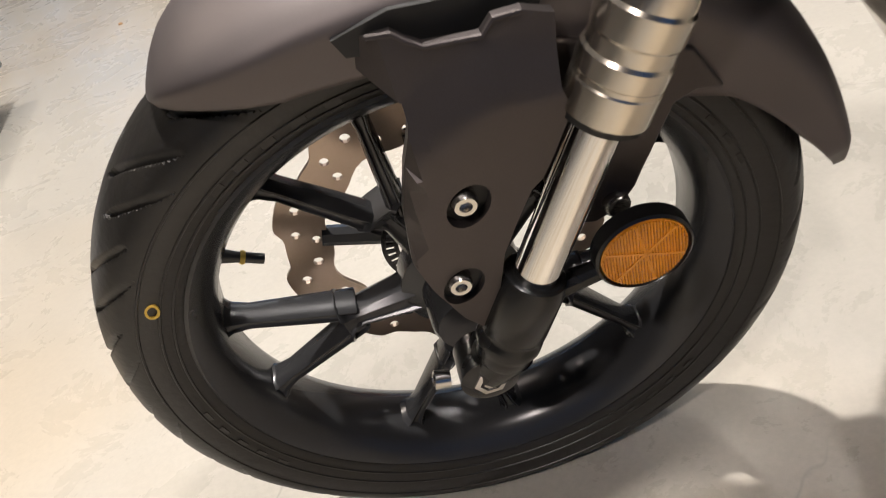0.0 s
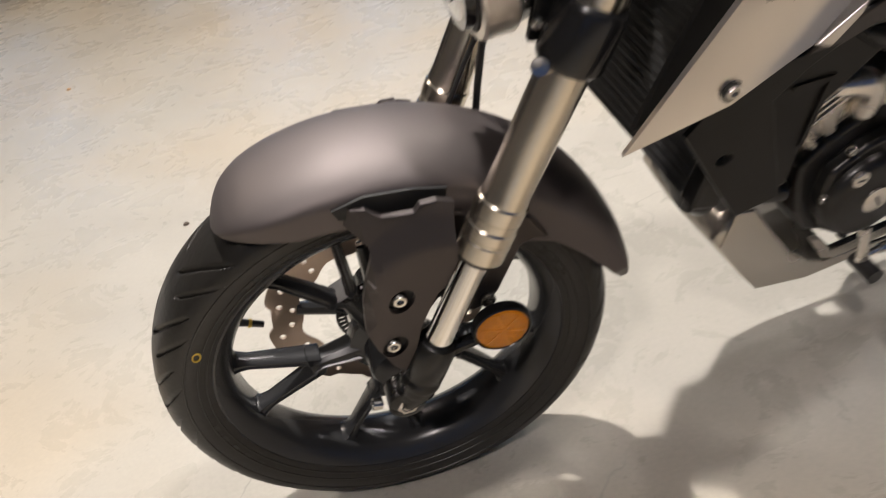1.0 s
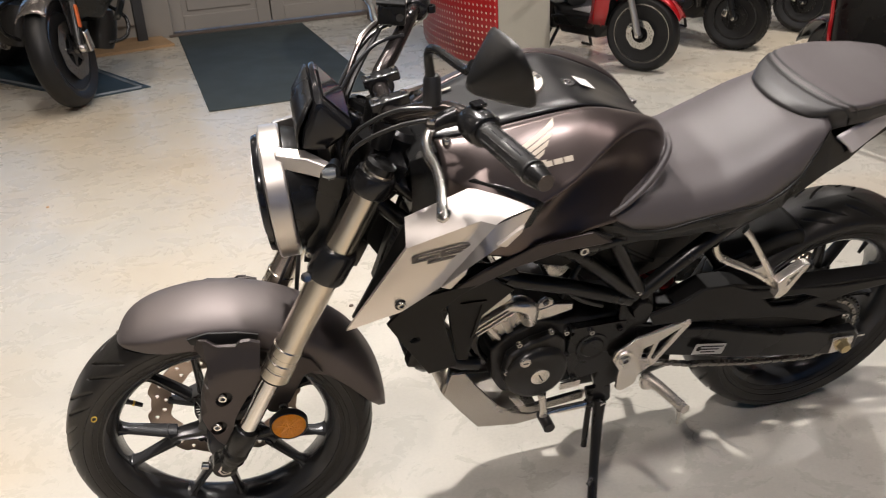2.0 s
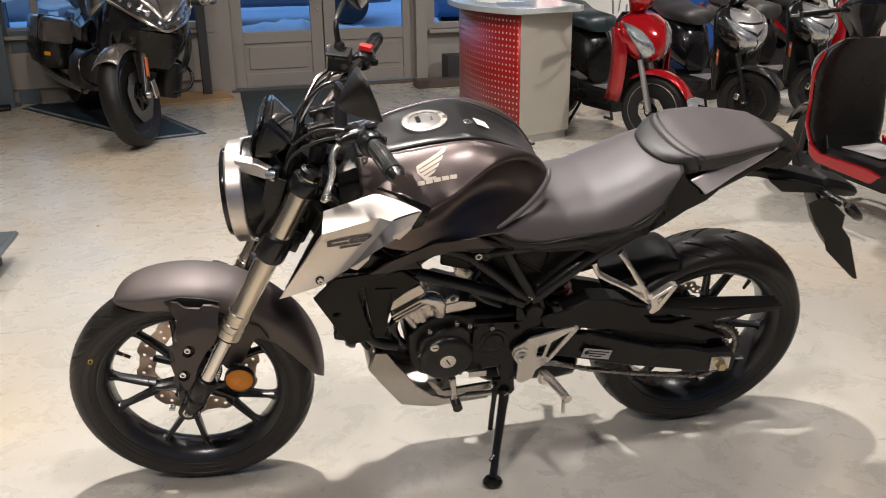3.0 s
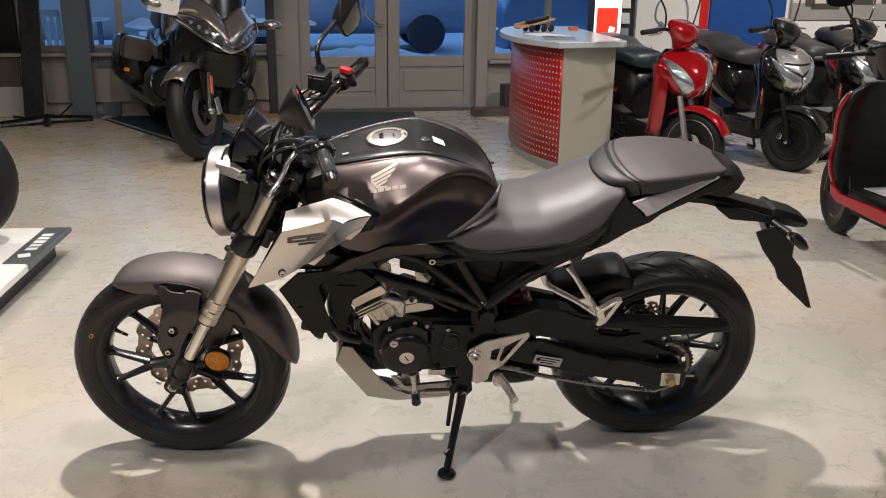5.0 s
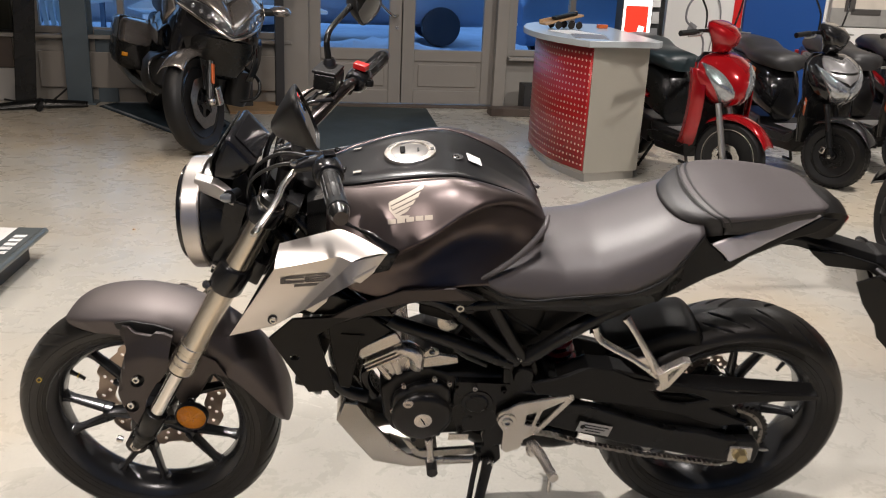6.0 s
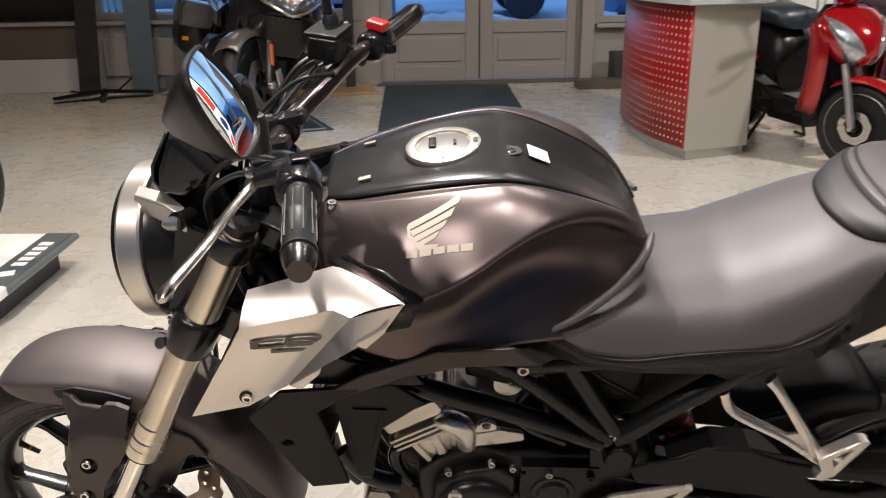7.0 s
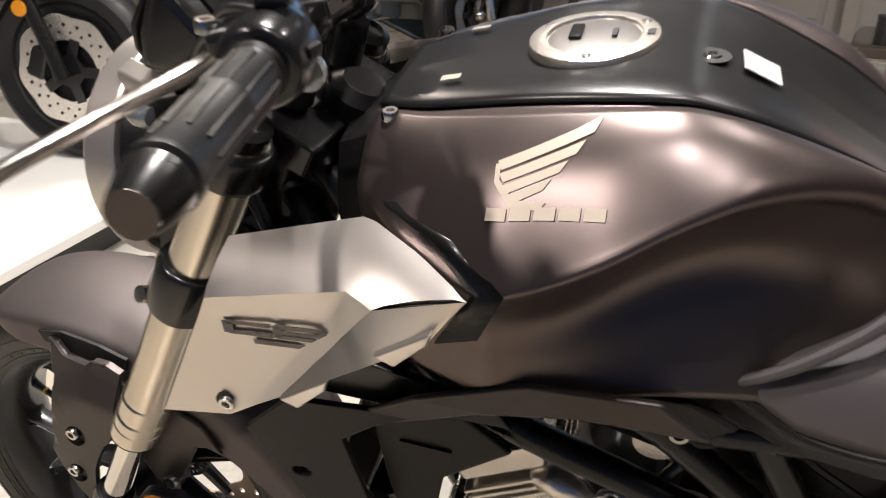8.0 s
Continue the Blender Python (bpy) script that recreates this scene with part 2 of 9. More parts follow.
MURALGREY = mat("mural grey tone", (0.30, 0.29, 0.27), 0.6, 0, 0.35, 3.0, 16, 0)
MURALDARK = mat("mural dark tone", (0.06, 0.055, 0.05), 0.6, 0, 0.3, 4, 16, 0)
SCOOTRED = mat("candy red paint", (0.36, 0.006, 0.010), 0.14, 0.35, 0.06, 5, 500, 0.0, 0.9)
SCOOTBLACK = mat("gloss black paint", (0.012, 0.012, 0.013), 0.14, 0.1, 0.1, 5, 300, 0.0, 0.6)
SCOOTSILVER = mat("silver scooter paint", (0.36, 0.35, 0.35), 0.24, 0.6, 0.06, 5, 300, 0.0, 0.4)
SCOOTLENS = mat("faceted clear lens", (0.80, 0.83, 0.86), 0.08, 0.75, 0.1, 26, 60, 0.9, 0.9, tint=(0.05, 0.055, 0.065))
TOURLENS = mat("dark faceted lens", (0.24, 0.25, 0.27), 0.06, 0.75, 0.1, 32, 70, 0.9, 0.9, tint=(0.012, 0.012, 0.014))
ORANGE = mat("orange sticker", (0.62, 0.13, 0.03), 0.45)
TOURPAINT = mat("bronze-grey metallic paint", (0.44, 0.40, 0.37), 0.23, 0.85, 0.06, 5, 500, 0.0, 0.6)
MATTEALU = mat("satin aluminium", (0.55, 0.54, 0.52), 0.3, 0.9, 0.08, 10, 200)
BLUETOP = mat("teal seat vinyl", (0.018, 0.030, 0.034), 0.38, 0, 0.15, 6, 400, 0.1)
WOODTOY = mat("toy beech wood", (0.45, 0.28, 0.15), 0.5, 0, 0.2, 20, 200)
CABLE = mat("black cable", (0.012, 0.012, 0.012), 0.5)


def glass_mat():
    m = bpy.data.materials.new("window glass")
    m.use_nodes = True
    p = m.node_tree.nodes["Principled BSDF"]
    p.inputs["Base Color"].default_value = (0.93, 0.96, 0.98, 1)
    p.inputs["Roughness"].default_value = 0.02
    p.inputs["Transmission Weight"].default_value = 1.0
    p.inputs["IOR"].default_value = 1.05
    return m


GLASS = glass_mat()
# Dusk-blue light is mixed into the colours of forecourt and snow.
SNOW = mat("forecourt tinted dusk blue", (0.34, 0.42, 0.54), 0.6, 0, 0.3, 0.5, 5, 0.2, tint=(0.13, 0.18, 0.27))
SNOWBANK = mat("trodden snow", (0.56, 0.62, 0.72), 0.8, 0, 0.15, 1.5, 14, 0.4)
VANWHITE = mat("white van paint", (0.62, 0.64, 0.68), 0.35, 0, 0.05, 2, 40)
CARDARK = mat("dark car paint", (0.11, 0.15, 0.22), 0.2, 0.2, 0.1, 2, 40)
# A little of the dusk's blue is put into this dark colour too.
DUSKGREY = mat("dark glass and rubber with dusk-blue tint", (0.035, 0.042, 0.055), 0.35, 0, 0.2, 2, 40)
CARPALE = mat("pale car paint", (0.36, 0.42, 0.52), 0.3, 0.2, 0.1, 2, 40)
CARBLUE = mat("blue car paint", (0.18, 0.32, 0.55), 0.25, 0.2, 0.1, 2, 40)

# ---------------------------------------------------------------- mesh helpers


def part(name, bm, material, parent=None, label="", smooth=True, bevel=0.0, solid=0.0, subdiv=0, angle=35, segs=2):
    """Link a bmesh as one mesh object under a thing or a part."""
    bmesh.ops.recalc_face_normals(bm, faces=bm.faces)
    me = bpy.data.meshes.new(name)
    bm.to_mesh(me)
    bm.free()
    return link_mesh(name, me, material, parent, label, smooth, bevel, solid, subdiv, angle, segs)


def link_mesh(name, me, material, parent=None, label="", smooth=True, bevel=0.0, solid=0.0, subdiv=0, angle=35, segs=2):
    ob = new(name, me)
    if not me.materials:
        me.materials.append(material)
    if smooth:
        me.shade_smooth()
        me.set_sharp_from_angle(angle=radians(angle))
    if parent is not None:
        while parent.parent is not None and parent.parent.parent is not None:
            parent = parent.parent
        ob.parent = parent
    if label:
        ob["label"] = label
    if solid:
        s = ob.modifiers.new("thickness", "SOLIDIFY")
        s.thickness, s.offset = solid, 0
    if bevel:
        b = ob.modifiers.new("bevel", "BEVEL")
        b.width, b.segments, b.limit_method, b.angle_limit = bevel, segs, "ANGLE", radians(28)
        b.harden_normals = True
    if subdiv:
        s = ob.modifiers.new("subdiv", "SUBSURF")
        s.levels = s.render_levels = subdiv
    return ob


def thing(name, m, label, category, group="", kind=""):
    ob = new(name)
    ob.empty_display_size = 0.1
    ob.matrix_world = m
    return tagged(ob, label, category, group, kind)


def box(size, centre=(0, 0, 0), rot=(0, 0, 0), bm=None):
    bm = bm or bmesh.new()
    m = pose(*centre, *rot) @ Matrix.Diagonal((*size, 1))
    bmesh.ops.create_cube(bm, size=1.0, matrix=m)
    return bm


def spline(pts, n=8):
    """Points of a smooth curve through pts."""
    P = [Vector(p) for p in pts]
    if len(P) < 3:
        return P
    out = []
    for i in range(len(P) - 1):
        a, b, c, d = P[max(i - 1, 0)], P[i], P[i + 1], P[min(i + 2, len(P) - 1)]
        for k in range(n):
            t = k / n
            out.append(0.5 * ((2 * b) + (c - a) * t + (2 * a - 5 * b + 4 * c - d) * t * t + (3 * b - a - 3 * c + d) * t ** 3))
    return out + [P[-1]]


def rings(loops, bm=None, closed=True, cap=True, join=False):
    """A skin over loops of equally many points."""
    bm = bm or bmesh.new()
    R = [[bm.verts.new(p) for p in loop] for loop in loops]
    n = len(R[0])
    pairs = list(zip(R, R[1:])) + ([(R[-1], R[0])] if join else [])
    for a, b in pairs:
        for i in range(n if closed else n - 1):
            j = (i + 1) % n
            try:
                bm.faces.new((a[i], a[j], b[j], b[i]))
            except ValueError:
                pass
    if cap and closed and not join:
        for loop in (R[0], R[-1]):
            try:
                bm.faces.new(loop)
            except ValueError:
                pass
    return bm


def tube(pts, radius, seg=10, bm=None, smooth=0, squash=1.0):
    """A round bar along pts; radius may be a list, one for each point."""
    P = spline(pts, smooth) if smooth else [Vector(p) for p in pts]
    if isinstance(radius, (int, float)):
        rad = [radius] * len(P)
    else:
        rad = np.interp(np.linspace(0, 1, len(P)), np.linspace(0, 1, len(radius)), radius).tolist()
    loops, side = [], None
    for i, p in enumerate(P):
        d = (P[min(i + 1, len(P) - 1)] - P[max(i - 1, 0)]).normalized()
        if side is None:
            side = d.orthogonal().normalized()
        side = (side - d * side.dot(d)).normalized()
        up = d.cross(side)
        loops.append([p + rad[i] * (math.cos(2 * math.pi * k / seg) * side + squash * math.sin(2 * math.pi * k / seg) * up) for k in range(seg)])
    return rings(loops, bm)


def lathe(profile, centre=(0, 0, 0), axis="y", seg=48, bm=None, closed=False, turn=None):
    """Turn (radius, height) pairs round an axis through centre. turn: a matrix instead of an axis."""
    m = turn or Matrix.Translation(centre) @ {"y": pose(0, 0, 0, -90), "x": pose(0, 0, 0, 0, 90), "z": Matrix()}[axis]
    prof = list(profile) + ([profile[0]] if closed else [])
    loops = [[m @ Vector((max(r, 1e-4) * math.cos(2 * math.pi * k / seg), max(r, 1e-4) * math.sin(2 * math.pi * k / seg), h)) for k in range(seg)] for r, h in prof]
    return rings(loops, bm, cap=not closed)


def plate(outline, y0, y1, holes=(), bm=None, shear=None):
    """A flat piece cut from a sheet in the x-z plane, between y0 and y1, with holes."""
    bm = bm or bmesh.new()
    edges = []
    fresh = []
    for loop in (outline, *holes):
        vs = [bm.verts.new((p[0], y0, p[1])) for p in loop]
        fresh += vs
        edges += [bm.edges.new((vs[i], vs[(i + 1) % len(vs)])) for i in range(len(vs))]
    made = bmesh.ops.triangle_fill(bm, use_beauty=True, use_dissolve=False, edges=edges)
    faces = [g for g in made["geom"] if isinstance(g, bmesh.types.BMFace)]
    ext = bmesh.ops.extrude_face_region(bm, geom=faces)
    top = [g for g in ext["geom"] if isinstance(g, bmesh.types.BMVert)]
    for v in top:
        v.co.y = y1
    if shear:
        for v in fresh + top:
            v.co.y += shear(v.co.x, v.co.z)
    return bm


def circle(cx, cz, r, n=14, squash=1.0, turn=0.0):
    c, s = math.cos(turn), math.sin(turn)
    pts = [(r * math.cos(2 * math.pi * k / n), r * squash * math.sin(2 * math.pi * k / n)) for k in range(n)]
    return [(cx + a * c - b * s, cz + a * s + b * c) for a, b in pts]


def mirrored(bm):
    """The same piece on the other side of the plane y = 0."""
    out = bm.copy()
    bmesh.ops.transform(out, matrix=Matrix.Diagonal((1, -1, 1, 1)), verts=out.verts)
    return out


def moved(bm, m):
    bmesh.ops.transform(bm, matrix=m, verts=bm.verts)
    return bm


def bolt(place, r=0.008, depth=0.006, axis="-y", bm=None):
    """A hexagon-socket bolt head with a dark socket ring."""
    turn = Matrix.Translation(place) @ {"-y": pose(0, 0, 0, 90), "y": pose(0, 0, 0, -90), "z": Matrix(), "-x": pose(0, 0, 0, 0, -90)}[axis]
    return lathe([(r * 0.4, -depth), (r * 1.0, -depth), (r * 1.02, depth * 0.5), (r * 0.85, depth), (r * 0.5, depth), (r * 0.45, depth * 0.3), (0.0, depth * 0.3)],
                 seg=16, turn=turn, bm=bm)



# ---------------------------------------------------------------- the hall
WALL_AT, WALL_TURN = (-0.043, 6.007), math.degrees(math.atan2(0.167, 1.653))
WALL = pose(*WALL_AT, 0, 0, 0, WALL_TURN)
X0, X1, Y0 = -5.5, 8.0, -5.5

bm = bmesh.new()
vs = [bm.verts.new(p) for p in ((X0 - 1, Y0 - 1, 0), (X1 + 1, Y0 - 1, 0), (X1 + 1, 8.2, 0), (X0 - 1, 5.4, 0))]
bm.faces.new(vs)
floor = tagged(part("floor", bm, CONCRETE, smooth=False), "worn pale power-floated concrete showroom floor with hairline cracks", "floor", kind="structure")
# Unseen ceiling, kept dark to limit bounce; unseen side walls close the hall.
ceiling = tagged(part("ceiling", box((X1 - X0 + 2, 16, 0.2), ((X0 + X1) / 2, 1.2, CEILING + 0.1)), CEILPAINT, smooth=False),
                 "unseen dark grey ceiling over the showroom", "ceiling", kind="structure")
for name, size, centre in (("wall_west", (0.2, 13.5, CEILING), (X0 - 0.1, 0.7, CEILING / 2)), ("wall_east", (0.2, 14.5, CEILING), (X1 + 0.1, 1.2, CEILING / 2))):
    tagged(part(name, box(size, centre), WALLWHITE, smooth=False), "unseen off-white side wall closing the showroom", "wall", kind="structure")


def frame_wall(name, m, spans, thick=0.16, material=WALLPAINT):
    """A wall with openings: spans are (from, to, sill height, top) along it."""
    bm = bmesh.new()
    at = spans[0][0]
    for a, b, low, high in spans[1:]:
        box((a - at, thick, CEILING), ((a + at) / 2, 0, CEILING / 2), bm=bm)
        if low > 0:
            box((b - a, thick, low), ((a + b) / 2, 0, low / 2), bm=bm)
        box((b - a, thick, CEILING - high), ((a + b) / 2, 0, (CEILING + high) / 2), bm=bm)
        at = b
    end = spans[0][1]
    box((end - at, thick, CEILING), ((end + at) / 2, 0, CEILING / 2), bm=bm)
    ob = part(name, bm, material, smooth=False)
    ob.matrix_world = m
    return tagged(ob, kind="structure")


north = frame_wall("wall_north", WALL @ pose(0, 0.12, 0), [(-5.6, 8.4), (-3.9, -2.42, 0.56, 2.6), (-2.3, -0.2, 0.56, 2.6), (-0.04, 1.66, 0.0, 2.6), (1.80, 2.95, 0.47, 2.6)])
tagged(north, "grey-beige window wall with low sills and door openings", "wall")
# Unseen wall behind the camera, added so mirrors and chrome reflect dusk windows.
south = frame_wall("wall_south", pose(0, Y0 - 0.1, 0), [(-5.6, 8.2), (-4.6, -1.2, 0.5, 2.9), (-1.0, 2.4, 0.5, 2.9), (2.6, 6.8, 0.5, 2.9)])
tagged(south, "unseen grey-beige wall with dusk windows added for reflections", "wall")


def window(name, m, x0, x1, z0, z1, mullions=1, label=""):
    w = thing(name, m, label or "grey-beige framed fixed window, dusk outside", "window", kind="structure")
    fr = bmesh.new()
    t, d = 0.055, 0.07
    box((x1 - x0, d, t), ((x0 + x1) / 2, 0, z0 + t / 2), bm=fr)
    box((x1 - x0, d, t), ((x0 + x1) / 2, 0, z1 - t / 2), bm=fr)
    for k in range(mullions + 2):
        x = x0 + t / 2 + (x1 - x0 - t) * k / (mullions + 1)
        box((t, d - 0.004, z1 - z0 - 2 * t), (x, 0, (z0 + z1) / 2), bm=fr)
    part("window_frame", fr, FRAMEPAINT, w, smooth=False, bevel=0.004)
    for k in range(mullions + 1):
        a = x0 + t + (x1 - x0 - t) * k / (mullions + 1)
        b = x0 + (x1 - x0 - t) * (k + 1) / (mullions + 1)
        p = part("pane", box((b - a, 0.008, z1 - z0 - 2 * t), ((a + b) / 2, 0, (z0 + z1) / 2)), GLASS, w, smooth=False)
        p.visible_shadow = False
    part("window_sill", box((x1 - x0 + 0.06, 0.12, 0.03), ((x0 + x1) / 2, -0.1, z0 - 0.015)), FRAMEPAINT, w, smooth=False, bevel=0.004)
    return w


NW = WALL @ pose(0, 0.12, 0)
window("window_1", NW, -3.9, -2.42, 0.56, 2.6, 2)
window("window_2", NW, -2.3, -0.2, 0.56, 2.6, 2)
window("window_3", NW, 1.80, 2.95, 0.47, 2.6, 1)
# The south windows are out of view, added for blue reflections.
SW = pose(0, Y0 - 0.1, 0, 0, 0, 180)
for i, (a, b) in enumerate(((-4.6, -1.2), (-1.0, 2.4), (2.6, 6.8))):
    window(f"window_{i + 4}", SW, -b, -a, 0.5, 2.9, 2)


def door(name, x0, x1, handle_side, handed):
    """A glazed door leaf with a panelled foot, hung in the north wall."""
    d = thing(name, WALL @ pose(0, 0.09, 0), "closed grey-beige wooden door with glass above a low panel", "door", kind="structure")
    fr, w = bmesh.new(), x1 - x0
    for x in (x0 + 0.055, x1 - 0.055):
        box((0.11, 0.05, 2.56), (x, 0, 1.30), bm=fr)
    box((w - 0.22, 0.05, 0.12), ((x0 + x1) / 2, 0, 0.08), bm=fr)
    box((w - 0.22, 0.05, 0.10), ((x0 + x1) / 2, 0, 0.455), bm=fr)
    box((w - 0.22, 0.05, 0.12), ((x0 + x1) / 2, 0, 2.52), bm=fr)
    part("leaf_frame", fr, FRAMEPAINT, d, smooth=False, bevel=0.005)
    if handed:
        part("meeting_strip", box((0.03, 0.012, 2.56), (x1 + 0.005, 0.031, 1.30)), FRAMEPAINT, d, smooth=False)
    part("lower_panel", box((w - 0.22, 0.03, 0.27), ((x0 + x1) / 2, 0.004, 0.275)), FRAMEPAINT, d, smooth=False)
    part("panel_bead", box((w - 0.30, 0.02, 0.20), ((x0 + x1) / 2, -0.012, 0.275)), FRAMEPAINT, d, smooth=False, bevel=0.008)
    g = part("pane", box((w - 0.22, 0.008, 1.96), ((x0 + x1) / 2, 0, 1.485)), GLASS, d, smooth=False)
    g.visible_shadow = False
    if handed:
        hx = handle_side
        part("pull_handle", tube([(hx, -0.03, 0.80), (hx - 0.05, -0.09, 0.80), (hx - 0.16, -0.10, 0.90), (hx - 0.185, -0.10, 1.0), (hx - 0.16, -0.10, 1.1), (hx - 0.05, -0.09, 1.2), (hx, -0.03, 1.2)], 0.013, smooth=4),
             BRUSHED, d, "curved steel pull handle")
        part("lock_cylinder", lathe([(0.0, 0.02), (0.016, 0.02), (0.018, 0.0)], (hx, -0.028, 0.69), "y", 20), BRUSHED, d)
    return d


door("door_1", -0.03, 0.795, 0.755, True)
door("door_2", 0.805, 1.65, 0.85, False)
tagged(part("trim", box((0.11, 0.10, 2.6), (1.70, 0.03, 1.30)), FRAMEPAINT, smooth=False, bevel=0.006), "grey-beige door post", "trim", kind="structure").matrix_world = WALL
tagged(part("trim", box((0.227, 0.12, 2.6), (-0.1415, 0.03, 1.30)), FRAMEPAINT, smooth=False, bevel=0.006), "grey-beige door post", "trim", kind="structure").matrix_world = WALL
tagged(part("threshold", box((1.75, 0.10, 0.02), (0.81, 0.0, 0.01)), WALLBROWN, smooth=False, bevel=0.004), "dark wooden door threshold", "threshold", kind="structure").matrix_world = WALL
tagged(part("baseboard", box((1.95, 0.03, 0.30), (-1.28, 0.02, 0.27)), FRAMEPAINT, smooth=False, bevel=0.006), "grey-beige panel below the windows", "baseboard", kind="structure").matrix_world = WALL
tagged(part("baseboard", box((1.9, 0.04, 0.27), (-3.4, 0.02, 0.135)), WALLWHITE, smooth=False, bevel=0.006), "off-white wall base under brown panelling", "baseboard", kind="structure").matrix_world = WALL
tagged(part("wall_panelling", box((1.9, 0.035, 0.26), (-3.4, 0.02, 0.405)), WALLBROWN, smooth=False, bevel=0.004), "brown panelling under the window", "wall", kind="structure").matrix_world = WALL

blind = thing("roller_blind", WALL @ pose(-3.16, 0.045, 0), "dark olive fabric blind drawn down over the window", "blind", kind="structure")
fold = [[(x, 0.004 * math.sin(26 * x), z) for x in np.linspace(-0.72, 0.72, 73)] for z in (0.575, 1.2, 1.9, 2.56)]
part("fabric", rings(fold, closed=False), BLIND, blind, "softly rippled blind fabric", solid=0.003)
part("bottom_bar", box((1.46, 0.022, 0.022), (0, 0, 0.572)), SATIN, blind, smooth=False, bevel=0.004)

# steel column by the window, two flanges and a web
col = thing("column", pose(-1.952, 5.79, 0, 0, 0, 4), "blue-grey painted steel column with a base plate", "column", kind="structure")
cb = bmesh.new()
box((0.20, 0.02, CEILING), (0, -0.09, CEILING / 2), bm=cb)
box((0.20, 0.02, CEILING), (0, 0.09, CEILING / 2), bm=cb)
box((0.02, 0.16, CEILING), (0.06, 0, CEILING / 2), bm=cb)
part("shaft", cb, COLUMNPAINT, col, smooth=False, bevel=0.003)
part("casing", box((0.16, 0.20, 0.60), (0.20, 0.14, 0.30)), COLUMNPAINT, col, smooth=False, bevel=0.004)
part("base_plate", box((0.26, 0.26, 0.015), (0, 0, 0.0075)), COLUMNPAINT, col, smooth=False)

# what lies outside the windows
tagged(part("ground", box((60, 40, 0.1), (0, 28.4, -0.12)), SNOW, smooth=False), "forecourt outside the windows, tinted dusk blue", "ground", kind="structure")
tagged(part("pavement", box((60, 30, 0.1), (0, -22, -0.12)), SNOW, smooth=False), "unseen pavement behind the hall, tinted dusk blue", "pavement", kind="structure")


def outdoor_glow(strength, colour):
    m = bpy.data.materials.new("glowing dusk panel")
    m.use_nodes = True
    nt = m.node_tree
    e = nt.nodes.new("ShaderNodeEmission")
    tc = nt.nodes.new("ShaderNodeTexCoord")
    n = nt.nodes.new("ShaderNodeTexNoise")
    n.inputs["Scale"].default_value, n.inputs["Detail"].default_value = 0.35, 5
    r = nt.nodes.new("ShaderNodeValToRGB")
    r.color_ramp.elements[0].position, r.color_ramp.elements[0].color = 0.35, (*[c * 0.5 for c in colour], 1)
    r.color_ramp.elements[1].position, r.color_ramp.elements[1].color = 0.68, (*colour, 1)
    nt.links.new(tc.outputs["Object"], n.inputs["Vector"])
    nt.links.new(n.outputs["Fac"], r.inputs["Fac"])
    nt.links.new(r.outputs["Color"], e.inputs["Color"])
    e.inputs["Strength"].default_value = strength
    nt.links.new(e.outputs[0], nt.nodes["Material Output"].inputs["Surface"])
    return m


# Emissive panels stand in for the dusk distance; their glow is added.
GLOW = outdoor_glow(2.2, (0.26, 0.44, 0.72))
tagged(part("backdrop", box((70, 0.1, 14), (0, 34, 5)), GLOW, smooth=False), "glowing blue panel in place of the evening distance", "backdrop", kind="structure")
# Out of view: a weak blue glow added behind the south windows.
tagged(part("backdrop", box((70, 0.1, 14), (0, -26, 5)), outdoor_glow(0.35, (0.11, 0.28, 0.70)), smooth=False), "unseen glowing blue panel behind the hall", "backdrop", kind="structure")

# ---------------------------------------------------------------- the motorcycle
LEAN, STEER, RAKE = 13.6, 6.4, 25.5
SETTLED = pose(-0.012, 0, 0) @ Matrix.Diagonal((1, 1, 0.9815, 1))
BASE = 1.333                                   # wheelbase
FR, RR = 0.293, 0.301                          # wheel radii with tyres
bike = thing("motorcycle", pose(0.014, 0.0415, 0.003, LEAN, 0, 1.0), "matte graphite naked motorcycle with silver shrouds, leaning on its side stand", "motorcycle")

RAKE_DIR = Vector((math.sin(radians(RAKE)), 0, math.cos(radians(RAKE))))
AXIS_FOOT = Vector((-0.09, 0, 0))
STEERED = Matrix.Translation(AXIS_FOOT) @ Matrix.Rotation(radians(-STEER), 4, RAKE_DIR) @ Matrix.Translation(-AXIS_FOOT)


def front(name, bm, material, parent=None, label="", **kw):
    """A part that turns with the handlebar."""
    return part(name, moved(bm, STEERED), material, parent or bike, label, **kw)


def front_both(name, bm, material, parent=None, label="", **kw):
    other = mirrored(bm)
    return front(name, bm, material, parent, label, **kw), front(name, other, material, parent, label, **kw)


